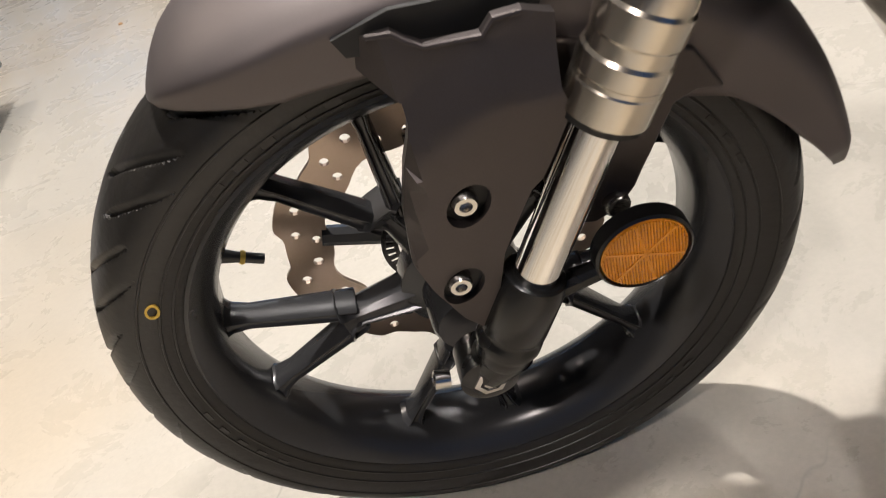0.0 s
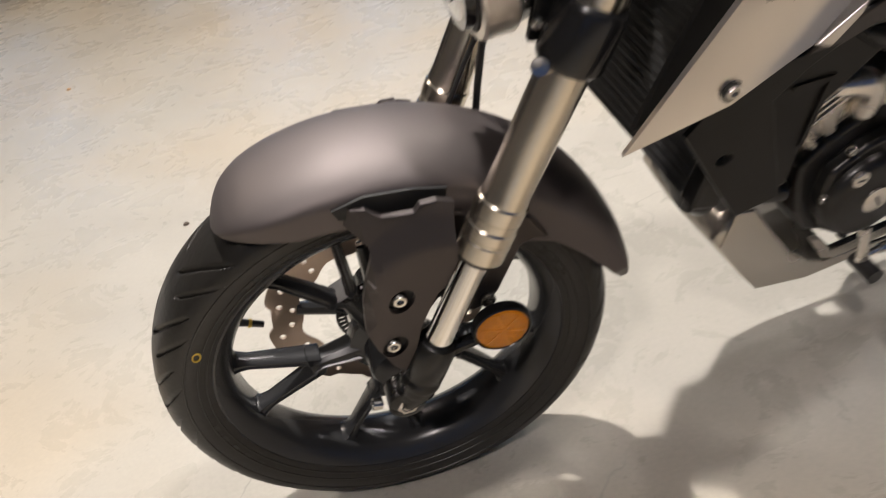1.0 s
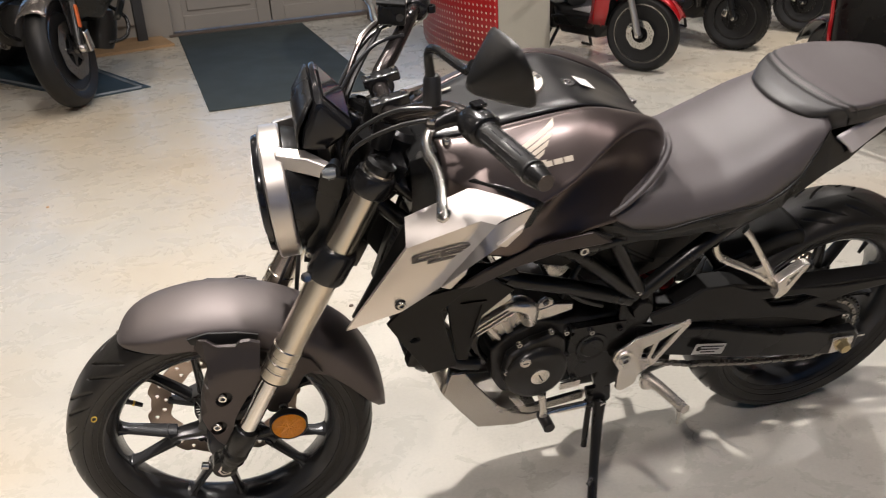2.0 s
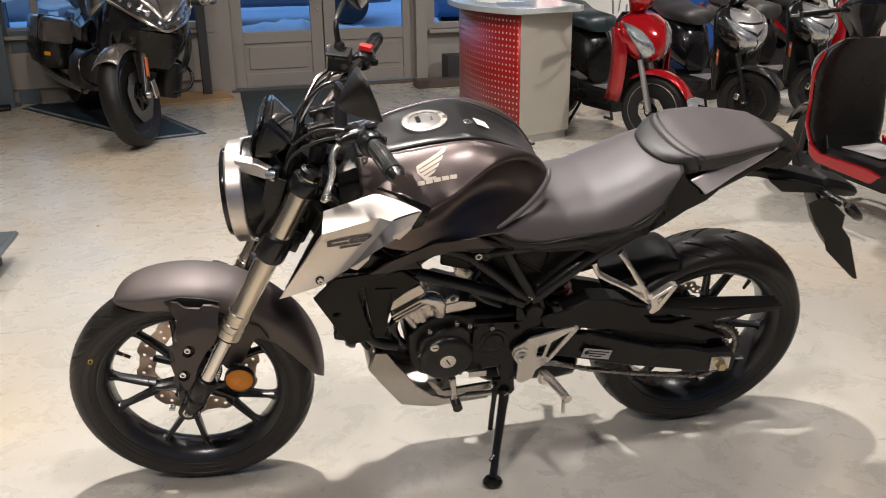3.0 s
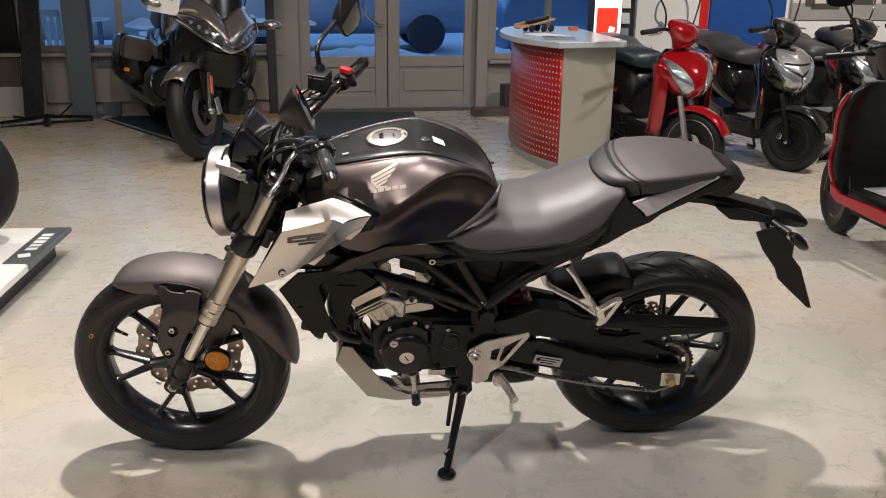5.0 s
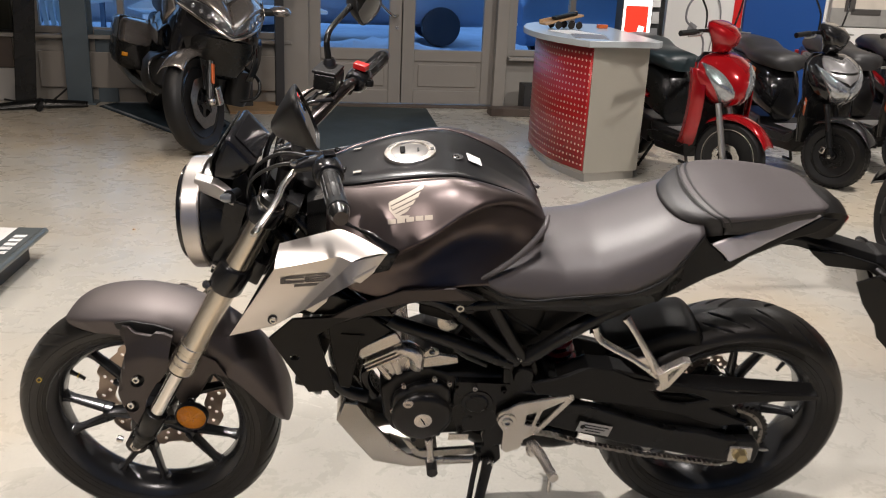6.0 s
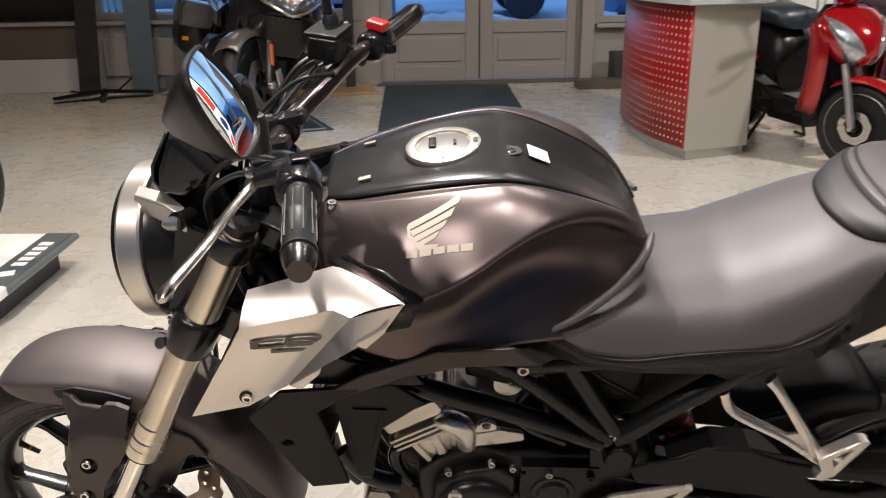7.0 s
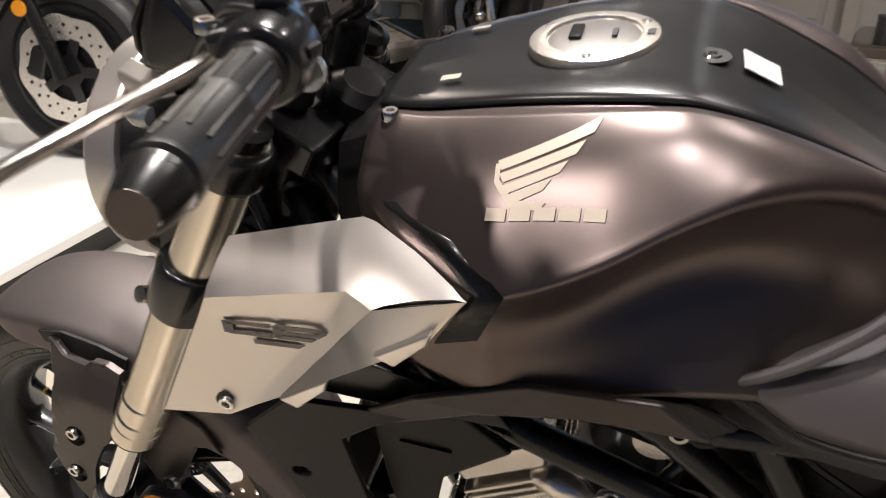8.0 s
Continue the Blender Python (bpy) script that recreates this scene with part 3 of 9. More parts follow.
def tyre_mesh(name, centre, R, profile, pitch, turn=None):
    """A tyre with slanting tread grooves cut into it. profile: (radius, y) from bead to crown."""
    half = spline([(r, y, 0) for r, y in profile], 7)
    prof = [(p.x, p.y) for p in half] + [(p.x, -p.y) for p in reversed(half[:-1])]
    prof = np.array(prof)
    arc = np.concatenate([[0], np.cumsum(np.hypot(*np.diff(prof, axis=0).T))])
    mid = arc[-1] / 2
    n = 110
    s = np.linspace(0, arc[-1], n)
    r, y = np.interp(s, arc, prof[:, 0]), np.interp(s, arc, prof[:, 1])
    off = np.abs(s - mid)
    side = np.sign(s - mid)
    m = 1280
    th = np.linspace(0, 2 * math.pi, m, endpoint=False)
    count = round(2 * math.pi * R / pitch)
    T, O = np.meshgrid(th, off, indexing="ij")
    S = np.meshgrid(th, side, indexing="ij")[1]
    reach = R * 0.30
    phase = T * R + 1.15 * O * (1 + 4 * O) + np.where(S > 0, pitch * 0.5, 0)
    idx = np.floor(phase / (2 * math.pi * R / count))
    pos = phase - (idx + 0.5) * (2 * math.pi * R / count)
    long = (idx % 2 == 0)
    lo, hi = np.where(long, 0.006, 0.030), np.where(long, 0.060, 0.070)
    inside = (O > lo) & (O < hi) & (O < reach)
    width = 0.0042 * np.clip(np.minimum(O - lo, hi - O) / 0.008, 0.0, 1)
    cut = 0.0050 * np.clip(1.4 - np.abs(pos) / np.maximum(width, 1e-5), 0, 1) * inside
    rad = r[None, :] - cut
    # faint moulded rings and letters' band on the sidewall
    rad = rad + 0.0006 * np.sin(np.clip((s - 0.008) / 0.012, 0, 1) * 3.14)[None, :]
    P = np.stack([centre[0] + rad * np.cos(th)[:, None], np.broadcast_to(y, rad.shape) + centre[1], centre[2] + rad * np.sin(th)[:, None]], -1).reshape(-1, 3)
    if turn is not None:
        A = np.array(turn)
        P = P @ A[:3, :3].T + A[:3, 3]
    i, j = np.meshgrid(np.arange(m), np.arange(n - 1), indexing="ij")
    i2 = (i + 1) % m
    quads = np.stack([i * n + j, i * n + j + 1, i2 * n + j + 1, i2 * n + j], -1).reshape(-1, 4)
    me = bpy.data.meshes.new(name)
    me.from_pydata(P.tolist(), [], quads.tolist())
    return me


def rim_profile(r, w, drop):
    """A closed rim section: flange, bead seat and drop centre."""
    half = [(r, w), (r - 0.006, w + 0.002), (r - 0.013, w - 0.003), (r - 0.022, w - 0.012), (r - 0.028, w * 0.45), (r - 0.029, 0)]
    outer = [(r - 0.020, 0), (r - 0.018, w * 0.5), (r - 0.010, w - 0.010), (r + 0.001, w - 0.004)]
    return [*half[:-1], half[-1], *[(a, -b) for a, b in reversed(half[:-1])], *[(a, -b) for a, b in reversed(outer[1:])], *outer]


def y_spoke(a, gap, r_node, r_rim, width, depth, lean=0.0):
    """One forked spoke from the hub, at angle a, in the wheel's plane."""
    bm = bmesh.new()

    def arm(p, q, w0, w1, d0, d1):
        p, q = Vector((p[0], 0, p[1])), Vector((q[0], 0, q[1]))
        d = (q - p).normalized()
        n = Vector((-d.z, 0, d.x))
        loops = []
        for t, w, dd in ((0, w0, d0), (0.25, w0 * 0.86, d0 * 0.96), (0.8, w1 * 0.9, d1), (0.93, w1 * 1.25, d1 * 1.15), (1.0, w1 * 2.2, d1 * 1.5)):
            c = p.lerp(q, t)
            h, e = w / 2, dd / 2
            sec = ((-h, e * 0.55), (-h * 0.55, e), (-h * 0.3, e * 0.72), (h * 0.3, e * 0.72), (h * 0.55, e), (h, e * 0.55), (h, -e * 0.55), (h * 0.55, -e), (-h * 0.55, -e), (-h, -e * 0.55))
            loops.append([c + n * u - Vector((0, v, 0)) for u, v in sec])
        rings(loops, bm)
    at = lambda r, g: (r * math.cos(a + g), r * math.sin(a + g))
    arm(at(0.025, 0), at(r_node, 0), width * 2.7, width * 1.7, depth * 1.5, depth * 1.15)
    for g in (-gap, gap):
        arm(at(r_node * 0.86, g * 0.35), at(r_rim, g), width * 1.25, width, depth * 1.25, depth)
    return bm


def wheel(name, centre, r_rim, w_rim, tyre_profile, R, first, gap, turn, label, disc_y, disc_r, pitch):
    """A five-forked cast wheel; its tyre, spokes, hub and brake disc are its parts."""
    C = Vector(centre)
    put = lambda bm: moved(moved(bm, Matrix.Translation(C)), turn)
    rim = part(name, put(lathe(rim_profile(r_rim, w_rim, 0.02), seg=128, closed=True)), RIMBLACK, bike, label)
    link_mesh("tyre", tyre_mesh("tyre", centre, R, tyre_profile, pitch, turn), RUBBER, rim, "black road tyre with slanting grooves")
    for rr_, yy_ in ((tyre_profile[1][0] + 0.0035, tyre_profile[1][1] - 0.0015), (tyre_profile[1][0] + 0.013, tyre_profile[2][1] + 0.0012), (tyre_profile[3][0] - 0.004, tyre_profile[3][1] - 0.0002)):
        part("sidewall_ring", put(lathe([(rr_ + 0.0012 * math.cos(t), yy_ + 0.0012 * math.sin(t)) for t in np.linspace(0, 2 * math.pi, 7)[:-1]], seg=128, closed=True)), RUBBER, rim)
    for k in range(5):
        part("spoke", put(y_spoke(radians(first + 72 * k), radians(gap), 0.108, r_rim - 0.025, 0.0132, 0.026)), RIMBLACK, rim, bevel=0.002)
    part("hub", put(lathe([(0.012, -0.062), (0.030, -0.062), (0.034, -0.055), (0.036, -0.020), (0.052, -0.012), (0.052, 0.012), (0.036, 0.020), (0.045, 0.05), (0.045, 0.062), (0.012, 0.062)], seg=48)), RIMBLACK, rim)
    # brake disc: wavy rim, drilled
    n = 220
    out = [((disc_r + 0.005 * math.tanh(3 * math.sin(10 * t))) * math.cos(t), (disc_r + 0.005 * math.tanh(3 * math.sin(10 * t))) * math.sin(t)) for t in np.linspace(0, 2 * math.pi, n, endpoint=False)]
    ri = disc_r * 0.71
    inn = [((ri + 0.004 * math.sin(10 * t)) * math.cos(t), (ri + 0.004 * math.sin(10 * t)) * math.sin(t)) for t in np.linspace(0, 2 * math.pi, 80, endpoint=False)]
    holes = [inn]
    for k in range(10):
        for dr, da, hr in ((0.92, 6, 0.0048), (0.80, -2, 0.0048), (0.90, 18, 0.0044), (0.78, 21, 0.0044)):
            a = radians(36 * k + da)
            holes.append(circle(disc_r * dr * math.cos(a), disc_r * dr * math.sin(a), hr, 9))
    part("brake_disc", put(plate(out, disc_y - 0.002, disc_y + 0.002, holes)), DISC, rim, "drilled wave-edged bronze-grey brake disc", smooth=False)
    for k in range(5):
        a = radians(72 * k + 20)
        part("disc_carrier", put(tube([(0.04 * math.cos(a), disc_y - 0.004, 0.04 * math.sin(a)), (ri * 1.05 * math.cos(a), disc_y, ri * 1.05 * math.sin(a))], [0.011, 0.009], 8)), RIMBLACK, rim)
    slots = [[((ra) * math.cos(b), (ra) * math.sin(b)) for ra, b in ((0.050, a), (0.057, a), (0.057, a + 0.07), (0.050, a + 0.07))] for a in np.linspace(0, 2 * math.pi, 44, endpoint=False)]
    part("speed_sensor_ring", put(plate(circle(0, 0, 0.061, 64), disc_y - 0.016, disc_y - 0.014, [circle(0, 0, 0.046, 48), *slots])), SATIN, rim, smooth=False)
    return rim


FRONT_TYRE = [(0.221, -0.040), (0.229, -0.047), (0.246, -0.0535), (0.262, -0.055), (0.276, -0.049), (0.2865, -0.035), (0.2915, -0.018), (0.293, 0.0)]
REAR_TYRE = [(0.221, -0.054), (0.230, -0.062), (0.248, -0.071), (0.264, -0.0745), (0.278, -0.067), (0.289, -0.049), (0.2975, -0.026), (0.301, 0.0)]
fw = wheel("front_wheel", (0, 0, FR), 0.228, 0.043, FRONT_TYRE, FR, 114, 14.3, STEERED, "matte black five-forked cast front wheel", 0.060, 0.149, 0.048)
rw = wheel("rear_wheel", (BASE, 0, RR), 0.228, 0.056, REAR_TYRE, RR, 78, 11, Matrix(), "matte black five-forked cast rear wheel", 0.080, 0.092, 0.054)


def polar(a, r, c=(0, FR)):
    return c[0] + r * math.cos(radians(a)), c[1] + r * math.sin(radians(a))


vx, vz = polar(151, 0.199)
ux, uz = polar(151, 0.165)
front("valve", tube([(vx, 0, vz), (vx * 0.94, 0, FR + (vz - FR) * 0.94), (ux, 0, uz)], [0.0062, 0.0045, 0.0042], 12), RUBBERHOSE, fw, "black rubber tyre valve with brass collar")
cx, cz = polar(151, 0.182)
front("valve_collar", lathe([(0.0052, -0.002), (0.0058, 0), (0.0052, 0.002)], seg=14, turn=Matrix.Translation((cx, 0, cz)) @ Vector((vx - ux, 0, vz - uz)).to_track_quat("Z", "Y").to_matrix().to_4x4()), YELLOW, fw)
vx, vz = polar(46, 0.199, (BASE, RR))
ux, uz = polar(44, 0.17, (BASE, RR))
part("valve", tube([(vx, 0, vz), (ux, -0.004, uz)], [0.006, 0.004], 10), RUBBERHOSE, rw)
# yellow balance mark on the sidewall
mx, mz = polar(153, 0.247)
ring = [(0.0055 * math.cos(t), 0.0075 * math.sin(t)) for t in np.linspace(0, 2 * math.pi, 16, endpoint=False)]
inner = [(0.0036 * math.cos(t), 0.0054 * math.sin(t)) for t in np.linspace(0, 2 * math.pi, 16, endpoint=False)]
front("balance_mark", moved(plate(ring, -0.0550, -0.0535, [inner]), Matrix.Translation((mx, 0, mz)) @ pose(0, 0, 0, 0, 25)), YELLOW, fw, "yellow ring painted on the sidewall", smooth=False)
# raised maker's lettering band on the sidewalls, unreadable: plain bars
for k, a in enumerate((100, 106, 112, 118, 124, 186, 192, 198, 204, 210, 300, 306, 312, 318, 20, 26, 32)):
    bx, bz = polar(a, 0.240)
    front("sidewall_bar", box((0.011, 0.0005, 0.007), (bx, -0.0521, bz), (0, 90 - a, 0)), RUBBER, fw, smooth=False)

# ---- fork
FA = 26.3
FD = Vector((math.sin(radians(FA)), 0, math.cos(radians(FA))))
FB = Vector((0.0135, 0, FR))
FORK_Y = 0.110


def fork_turn(y, s=0.0):
    return Matrix.Translation(FB + FD * s + Vector((0, y, 0))) @ FD.to_track_quat("Z", "Y").to_matrix().to_4x4()


for y in (-FORK_Y, FORK_Y):
    leg = front("fork_leg", lathe([(0.0165, 0.105), (0.0165, 0.30)], seg=40, turn=fork_turn(y)), CHROME, None, "polished lower fork tube")
    front("outer_tube", lathe([(0.0180, 0.250), (0.0272, 0.250), (0.0284, 0.2515), (0.0284, 0.272), (0.0276, 0.2735), (0.0276, 0.2765), (0.0284, 0.278), (0.0284, 0.290), (0.0268, 0.2925), (0.0268, 0.302), (0.0278, 0.304),
                               (0.0278, 0.322), (0.0262, 0.3245), (0.0256, 0.334), (0.0250, 0.337), (0.0250, 0.40), (0.0255, 0.48), (0.0255, 0.70)], seg=64, turn=fork_turn(y)), FORKSILVER, leg, "champagne-silver upper fork tube", angle=16)
    front("dust_seal", lathe([(0.0170, 0.244), (0.0265, 0.246), (0.0272, 0.252), (0.0240, 0.253)], seg=40, turn=fork_turn(y)), NEARBLACK, leg)
    sgn = -1 if y < 0 else 1
    foot = lathe([(0.008, 0.020), (0.017, 0.022), (0.0215, 0.028), (0.0225, 0.036), (0.0235, 0.040), (0.0250, 0.044), (0.0250, 0.050), (0.0232, 0.053), (0.0232, 0.058), (0.0250, 0.061), (0.0250, 0.100), (0.0228, 0.112), (0.0205, 0.1135), (0.0170, 0.1135)], seg=40, turn=fork_turn(y))
    lathe([(0.017, -0.018), (0.023, -0.016), (0.023, 0.016), (0.017, 0.018)], (0.011, y - sgn * 0.010, FR + 0.004), "y", 32, bm=foot)
    tube([(0.013, y - sgn * 0.008, FR + 0.006), (0.032, y, FR + 0.03)], [0.02, 0.022], 14, bm=foot)
    front("axle_clamp", foot, SATIN, leg, "black cast axle holder")
    front("axle_nut", lathe([(0.006, -0.016), (0.006, -0.006), (0.009, -0.016), (0.0135, -0.0155), (0.0145, -0.012), (0.0145, 0.0), (0.018, 0.001), (0.018, 0.004)], (0.011, y - sgn * 0.006 if sgn > 0 else y + 0.006, FR + 0.004), "y", 6 if sgn < 0 else 20), BOLT, leg, "hexagonal axle nut", angle=20)
    front("pinch_bolt", lathe([(0.0, 0.0), (0.007, 0.0), (0.0075, 0.012), (0.005, 0.013), (0.0045, 0.009), (0.0, 0.009)], (0, 0, 0), "y", 12, turn=Matrix.Translation((-0.018, y - 0.002, FR + 0.016)) @ pose(0, 0, 0, 0, -75)), BOLT, leg)
    front("upper_cap", lathe([(0.024, 0.70), (0.024, 0.712), (0.016, 0.716), (0.015, 0.711), (0.0, 0.711)], seg=32, turn=fork_turn(y)), SATIN, leg)
# triple clamps
for s0, s1, nm in ((0.478, 0.545, "lower_yoke"), (0.655, 0.695, "upper_yoke")):
    bm = bmesh.new()
    for y in (-FORK_Y, FORK_Y):
        lathe([(0.0262, s0), (0.0325, s0 + 0.004), (0.034, s0 + 0.012), (0.034, s1 - 0.008), (0.031, s1), (0.0262, s1)], seg=36, turn=fork_turn(y), bm=bm)
    mid = FB + FD * ((s0 + s1) / 2)
    q = FD.to_track_quat("Z", "Y").to_euler()
    box((0.055, 0.17, (s1 - s0) * 0.8), (mid.x + 0.03, 0, mid.z), (0, FA, 0), bm=bm)
    front(nm, bm, GLOSSDARK, None, "black forged fork clamp", bevel=0.004)
for y in (-FORK_Y, FORK_Y):
    p = FB + FD * 0.495 + Vector((-0.036, y * 1.12, 0))
    front("clamp_bolt", lathe([(0.0, 0.006), (0.0085, 0.005), (0.009, -0.02), (0.004, 0.004), (0.0, 0.002)], seg=16, turn=Matrix.Translation(p) @ pose(0, 0, 0, 60, 0, -20)), BOLT)
front("steering_stem", lathe([(0.022, 0.46), (0.030, 0.47), (0.030, 0.70), (0.02, 0.71)], seg=32, turn=Matrix.Translation((0.052, 0, 0)) @ fork_turn(0)), SATIN)

# ---- front mudguard
FC = (0.012, 0.2985)                            # the wheel's centre before the body settles
ANG = [4, 8, 14, 22, 32, 39, 46, 58, 70, 82, 94, 104, 108, 111, 114, 116, 118, 119.5, 121]
FEND_R = np.interp(ANG, [4, 20, 40, 60, 80, 95, 106, 112, 116, 119, 121], [0.318, 0.325, 0.330, 0.331, 0.329, 0.327, 0.325, 0.322, 0.317, 0.310, 0.302])
FEND_W = np.interp(ANG, [4, 8, 14, 30, 60, 90, 102, 108, 112, 115, 118, 120, 121], [0.026, 0.046, 0.062, 0.072, 0.076, 0.077, 0.075, 0.069, 0.062, 0.053, 0.038, 0.022, 0.006])
FEND_L = np.interp(ANG, [4, 8, 14, 21, 30, 39, 43, 50, 58, 70, 90, 98, 104, 108, 112, 115, 118, 121], [0.314, 0.304, 0.293, 0.281, 0.273, 0.265, 0.254, 0.244, 0.252, 0.262, 0.268, 0.270, 0.275, 0.282, 0.290, 0.297, 0.301, 0.301])


def fender_point(a, v):
    """v from -1 to 1 across the mudguard."""
    r0, w, lo = np.interp(a, ANG, FEND_R), np.interp(a, ANG, FEND_W), np.interp(a, ANG, FEND_L)
    t = abs(v)
    e = min(1, t / 0.60)
    y = w * math.sin(e * math.pi / 2) ** 0.92 * (1 + 0.03 * max(0, t - 0.60))
    drop = 0.46 * (1 - math.cos(e * math.pi / 2)) if t < 0.60 else 0.46 + 0.54 * (t - 0.60) / 0.40
    x, z = polar(a, r0 - (r0 - lo) * drop, FC)
    return (x, math.copysign(y, v), z)


loops = [[fender_point(a, v) for v in np.linspace(-1, 1, 41)] for a in np.linspace(4, 121, 96)]
fender = front("front_mudguard", rings(loops, closed=False), FENDERPAINT, None, "matte graphite front mudguard", solid=0.003, angle=50)
# side stay: a flat lower blade that turns in towards the mudguard above a crease, notched along its top
OUT = [(-0.019, 0.594), (0.000, 0.596), (0.018, 0.597), (0.025, 0.591), (0.033, 0.586), (0.050, 0.585), (0.065, 0.584), (0.073, 0.591), (0.090, 0.590), (0.107, 0.583), (0.103, 0.560), (0.101, 0.544), (0.104, 0.532), (0.100, 0.520),
       (0.090, 0.500), (0.080, 0.483), (0.072, 0.477), (0.058, 0.452), (0.046, 0.428), (0.038, 0.398), (0.030, 0.366), (0.020, 0.357), (0.008, 0.374), (-0.006, 0.412), (-0.013, 0.444), (-0.008, 0.480), (0.002, 0.517), (0.012, 0.546), (0.012, 0.557), (-0.003, 0.571), (-0.020, 0.587)]
CREASE_X, CREASE_Z = (-0.03, -0.012, 0.009, 0.035, 0.061, 0.110), (0.43, 0.438, 0.521, 0.535, 0.546, 0.536)


def stay_shape(x, z):
    over = max(0.0, z - float(np.interp(x, CREASE_X, CREASE_Z)))
    return 0.46 * over - 0.20 * max(0.0, over - 0.035) + 0.03 * max(0.0, 0.44 - z)


bm = plate(OUT, -0.116, -0.108, [circle(0.032, 0.479, 0.0135, 20, 1.35, -0.6), circle(0.014, 0.408, 0.0135, 20, 1.35, -0.6)])
bmesh.ops.triangulate(bm, faces=bm.faces)
for cut_z in np.linspace(0.44, 0.59, 16):
    bmesh.ops.bisect_plane(bm, geom=[*bm.verts, *bm.edges, *bm.faces], plane_co=(0, 0, cut_z), plane_no=(0, 0, 1))
for cut_x in np.linspace(-0.01, 0.10, 12):
    bmesh.ops.bisect_plane(bm, geom=[*bm.verts, *bm.edges, *bm.faces], plane_co=(cut_x, 0, 0), plane_no=(1, 0, 0))
for v in bm.verts:
    v.co.y += stay_shape(v.co.x, v.co.z)
front_both("mudguard_stay", bm, STAY, fender, "satin charcoal mudguard stay with a notched edge", angle=26, bevel=0.0022, segs=2)
front_both("stay_lip", tube([(x, -0.1165 + stay_shape(x, z), z) for x, z in ((0.004, 0.596), (0.018, 0.597), (0.025, 0.591), (0.033, 0.586), (0.065, 0.584), (0.073, 0.591), (0.088, 0.590))], 0.0022, 8), STAY, fender)
rear_stay = plate([(0.100, 0.560), (0.190, 0.520), (0.211, 0.481), (0.192, 0.486), (0.177, 0.481), (0.165, 0.457), (0.152, 0.431), (0.147, 0.420), (0.134, 0.403), (0.117, 0.396), (0.104, 0.400), (0.086, 0.440), (0.082, 0.500)], -0.084, -0.077)
front_both("rear_stay", rear_stay, STAY, fender, "black rear leg of the mudguard stay", smooth=False, bevel=0.003)
front_both("stay_bolt", bolt((0.131, -0.087, 0.412), 0.0095, 0.005), BOLT, fender)
# Near-black plate puts shade into the notch above the stay.
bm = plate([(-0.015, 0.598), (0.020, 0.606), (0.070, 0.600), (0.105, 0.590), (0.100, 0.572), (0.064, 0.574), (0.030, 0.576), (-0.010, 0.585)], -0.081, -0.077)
front_both("stay_gap", bm, NEARBLACK, fender, smooth=False)
for sx, sz in ((0.030, 0.483), (0.012, 0.413)):
    for y, ax in ((-0.114, "-y"), (0.114, "y")):
        front("stay_bolt", bolt((sx, y, sz), 0.0085, 0.006, ax), BOLT, fender)
        # Dark disc behind the bolt hole: the recess's shade put in as colour.
        front("bolt_well", lathe([(0.0, 0), (0.020, 0), (0.0205, 0.002)], (sx + 0.003, y * 0.95, sz - 0.005), "y", 20), NEARBLACK, fender)

# ---- side reflector, calliper, cables low on the fork
refl = front("side_reflector", lathe([(0.0, -0.0045), (0.021, -0.0045), (0.0310, -0.0035), (0.0320, 0.0), (0.0320, 0.006), (0.0, 0.006)], (0.138, -0.1155, 0.391), "y", 40), AMBER, None, "round amber reflector in a black rim")
front("reflector_rim", lathe([(0.0300, 0.001), (0.0318, -0.0040), (0.0328, -0.0055), (0.0348, -0.004), (0.0352, 0.008), (0.0, 0.009)], (0.138, -0.115, 0.391), "y", 40), SATIN, refl)
front("reflector_bracket", tube([(0.138, -0.106, 0.391), (0.105, -0.108, 0.375), (0.062, -0.108, 0.368)], [0.008, 0.008, 0.010], 10), SATIN, refl)
facets = bmesh.new()
for k in range(-14, 15):
    half = math.sqrt(max(0.0, 0.0298 ** 2 - (0.0021 * k) ** 2))
    box((0.0012, 0.0010, 2 * half), (0.138 + 0.0021 * k, -0.1204, 0.391), (0, 0, 45), bm=facets)
for a in (20, 80, 140):
    box((0.058, 0.0012, 0.0022), (0.138, -0.1206, 0.391), (0, a, 0), bm=facets)
front("reflector_relief", facets, AMBER, refl, "fine upright prisms moulded into the amber lens", smooth=False)["kind"] = "stuff"
cal = front("brake_calliper", box((0.052, 0.055, 0.095), (0.125, 0.068, 0.400), (0, 20, 0)), SATIN, None, "black front brake calliper", bevel=0.010, segs=3)
front("calliper_bracket", plate([(0.05, 0.33), (0.09, 0.325), (0.155, 0.385), (0.15, 0.45), (0.115, 0.455), (0.075, 0.40)], 0.082, 0.092, [circle(0.085, 0.352, 0.009)]), SATIN, cal, smooth=False, bevel=0.003)
front("calliper_bolt", bolt((0.128, 0.040, 0.404), 0.010, 0.006), BOLT, cal)
front("calliper_bolt", bolt((0.140, 0.040, 0.425), 0.007, 0.005), BOLT, cal)
front("brake_hose", tube([(0.135, 0.075, 0.44), (0.17, 0.082, 0.50), (0.185, 0.075, 0.60), (0.20, 0.05, 0.70), (0.26, 0.06, 0.80), (0.30, 0.10, 0.95), (0.37, 0.17, 1.04)], 0.0045, 8, smooth=5), RUBBERHOSE, cal)
front("sensor_wire", tube([(0.0, 0.075, 0.33), (0.06, 0.09, 0.40), (0.13, 0.088, 0.53), (0.18, 0.06, 0.66), (0.22, 0.03, 0.74)], 0.003, 8, smooth=5), RUBBERHOSE, cal)

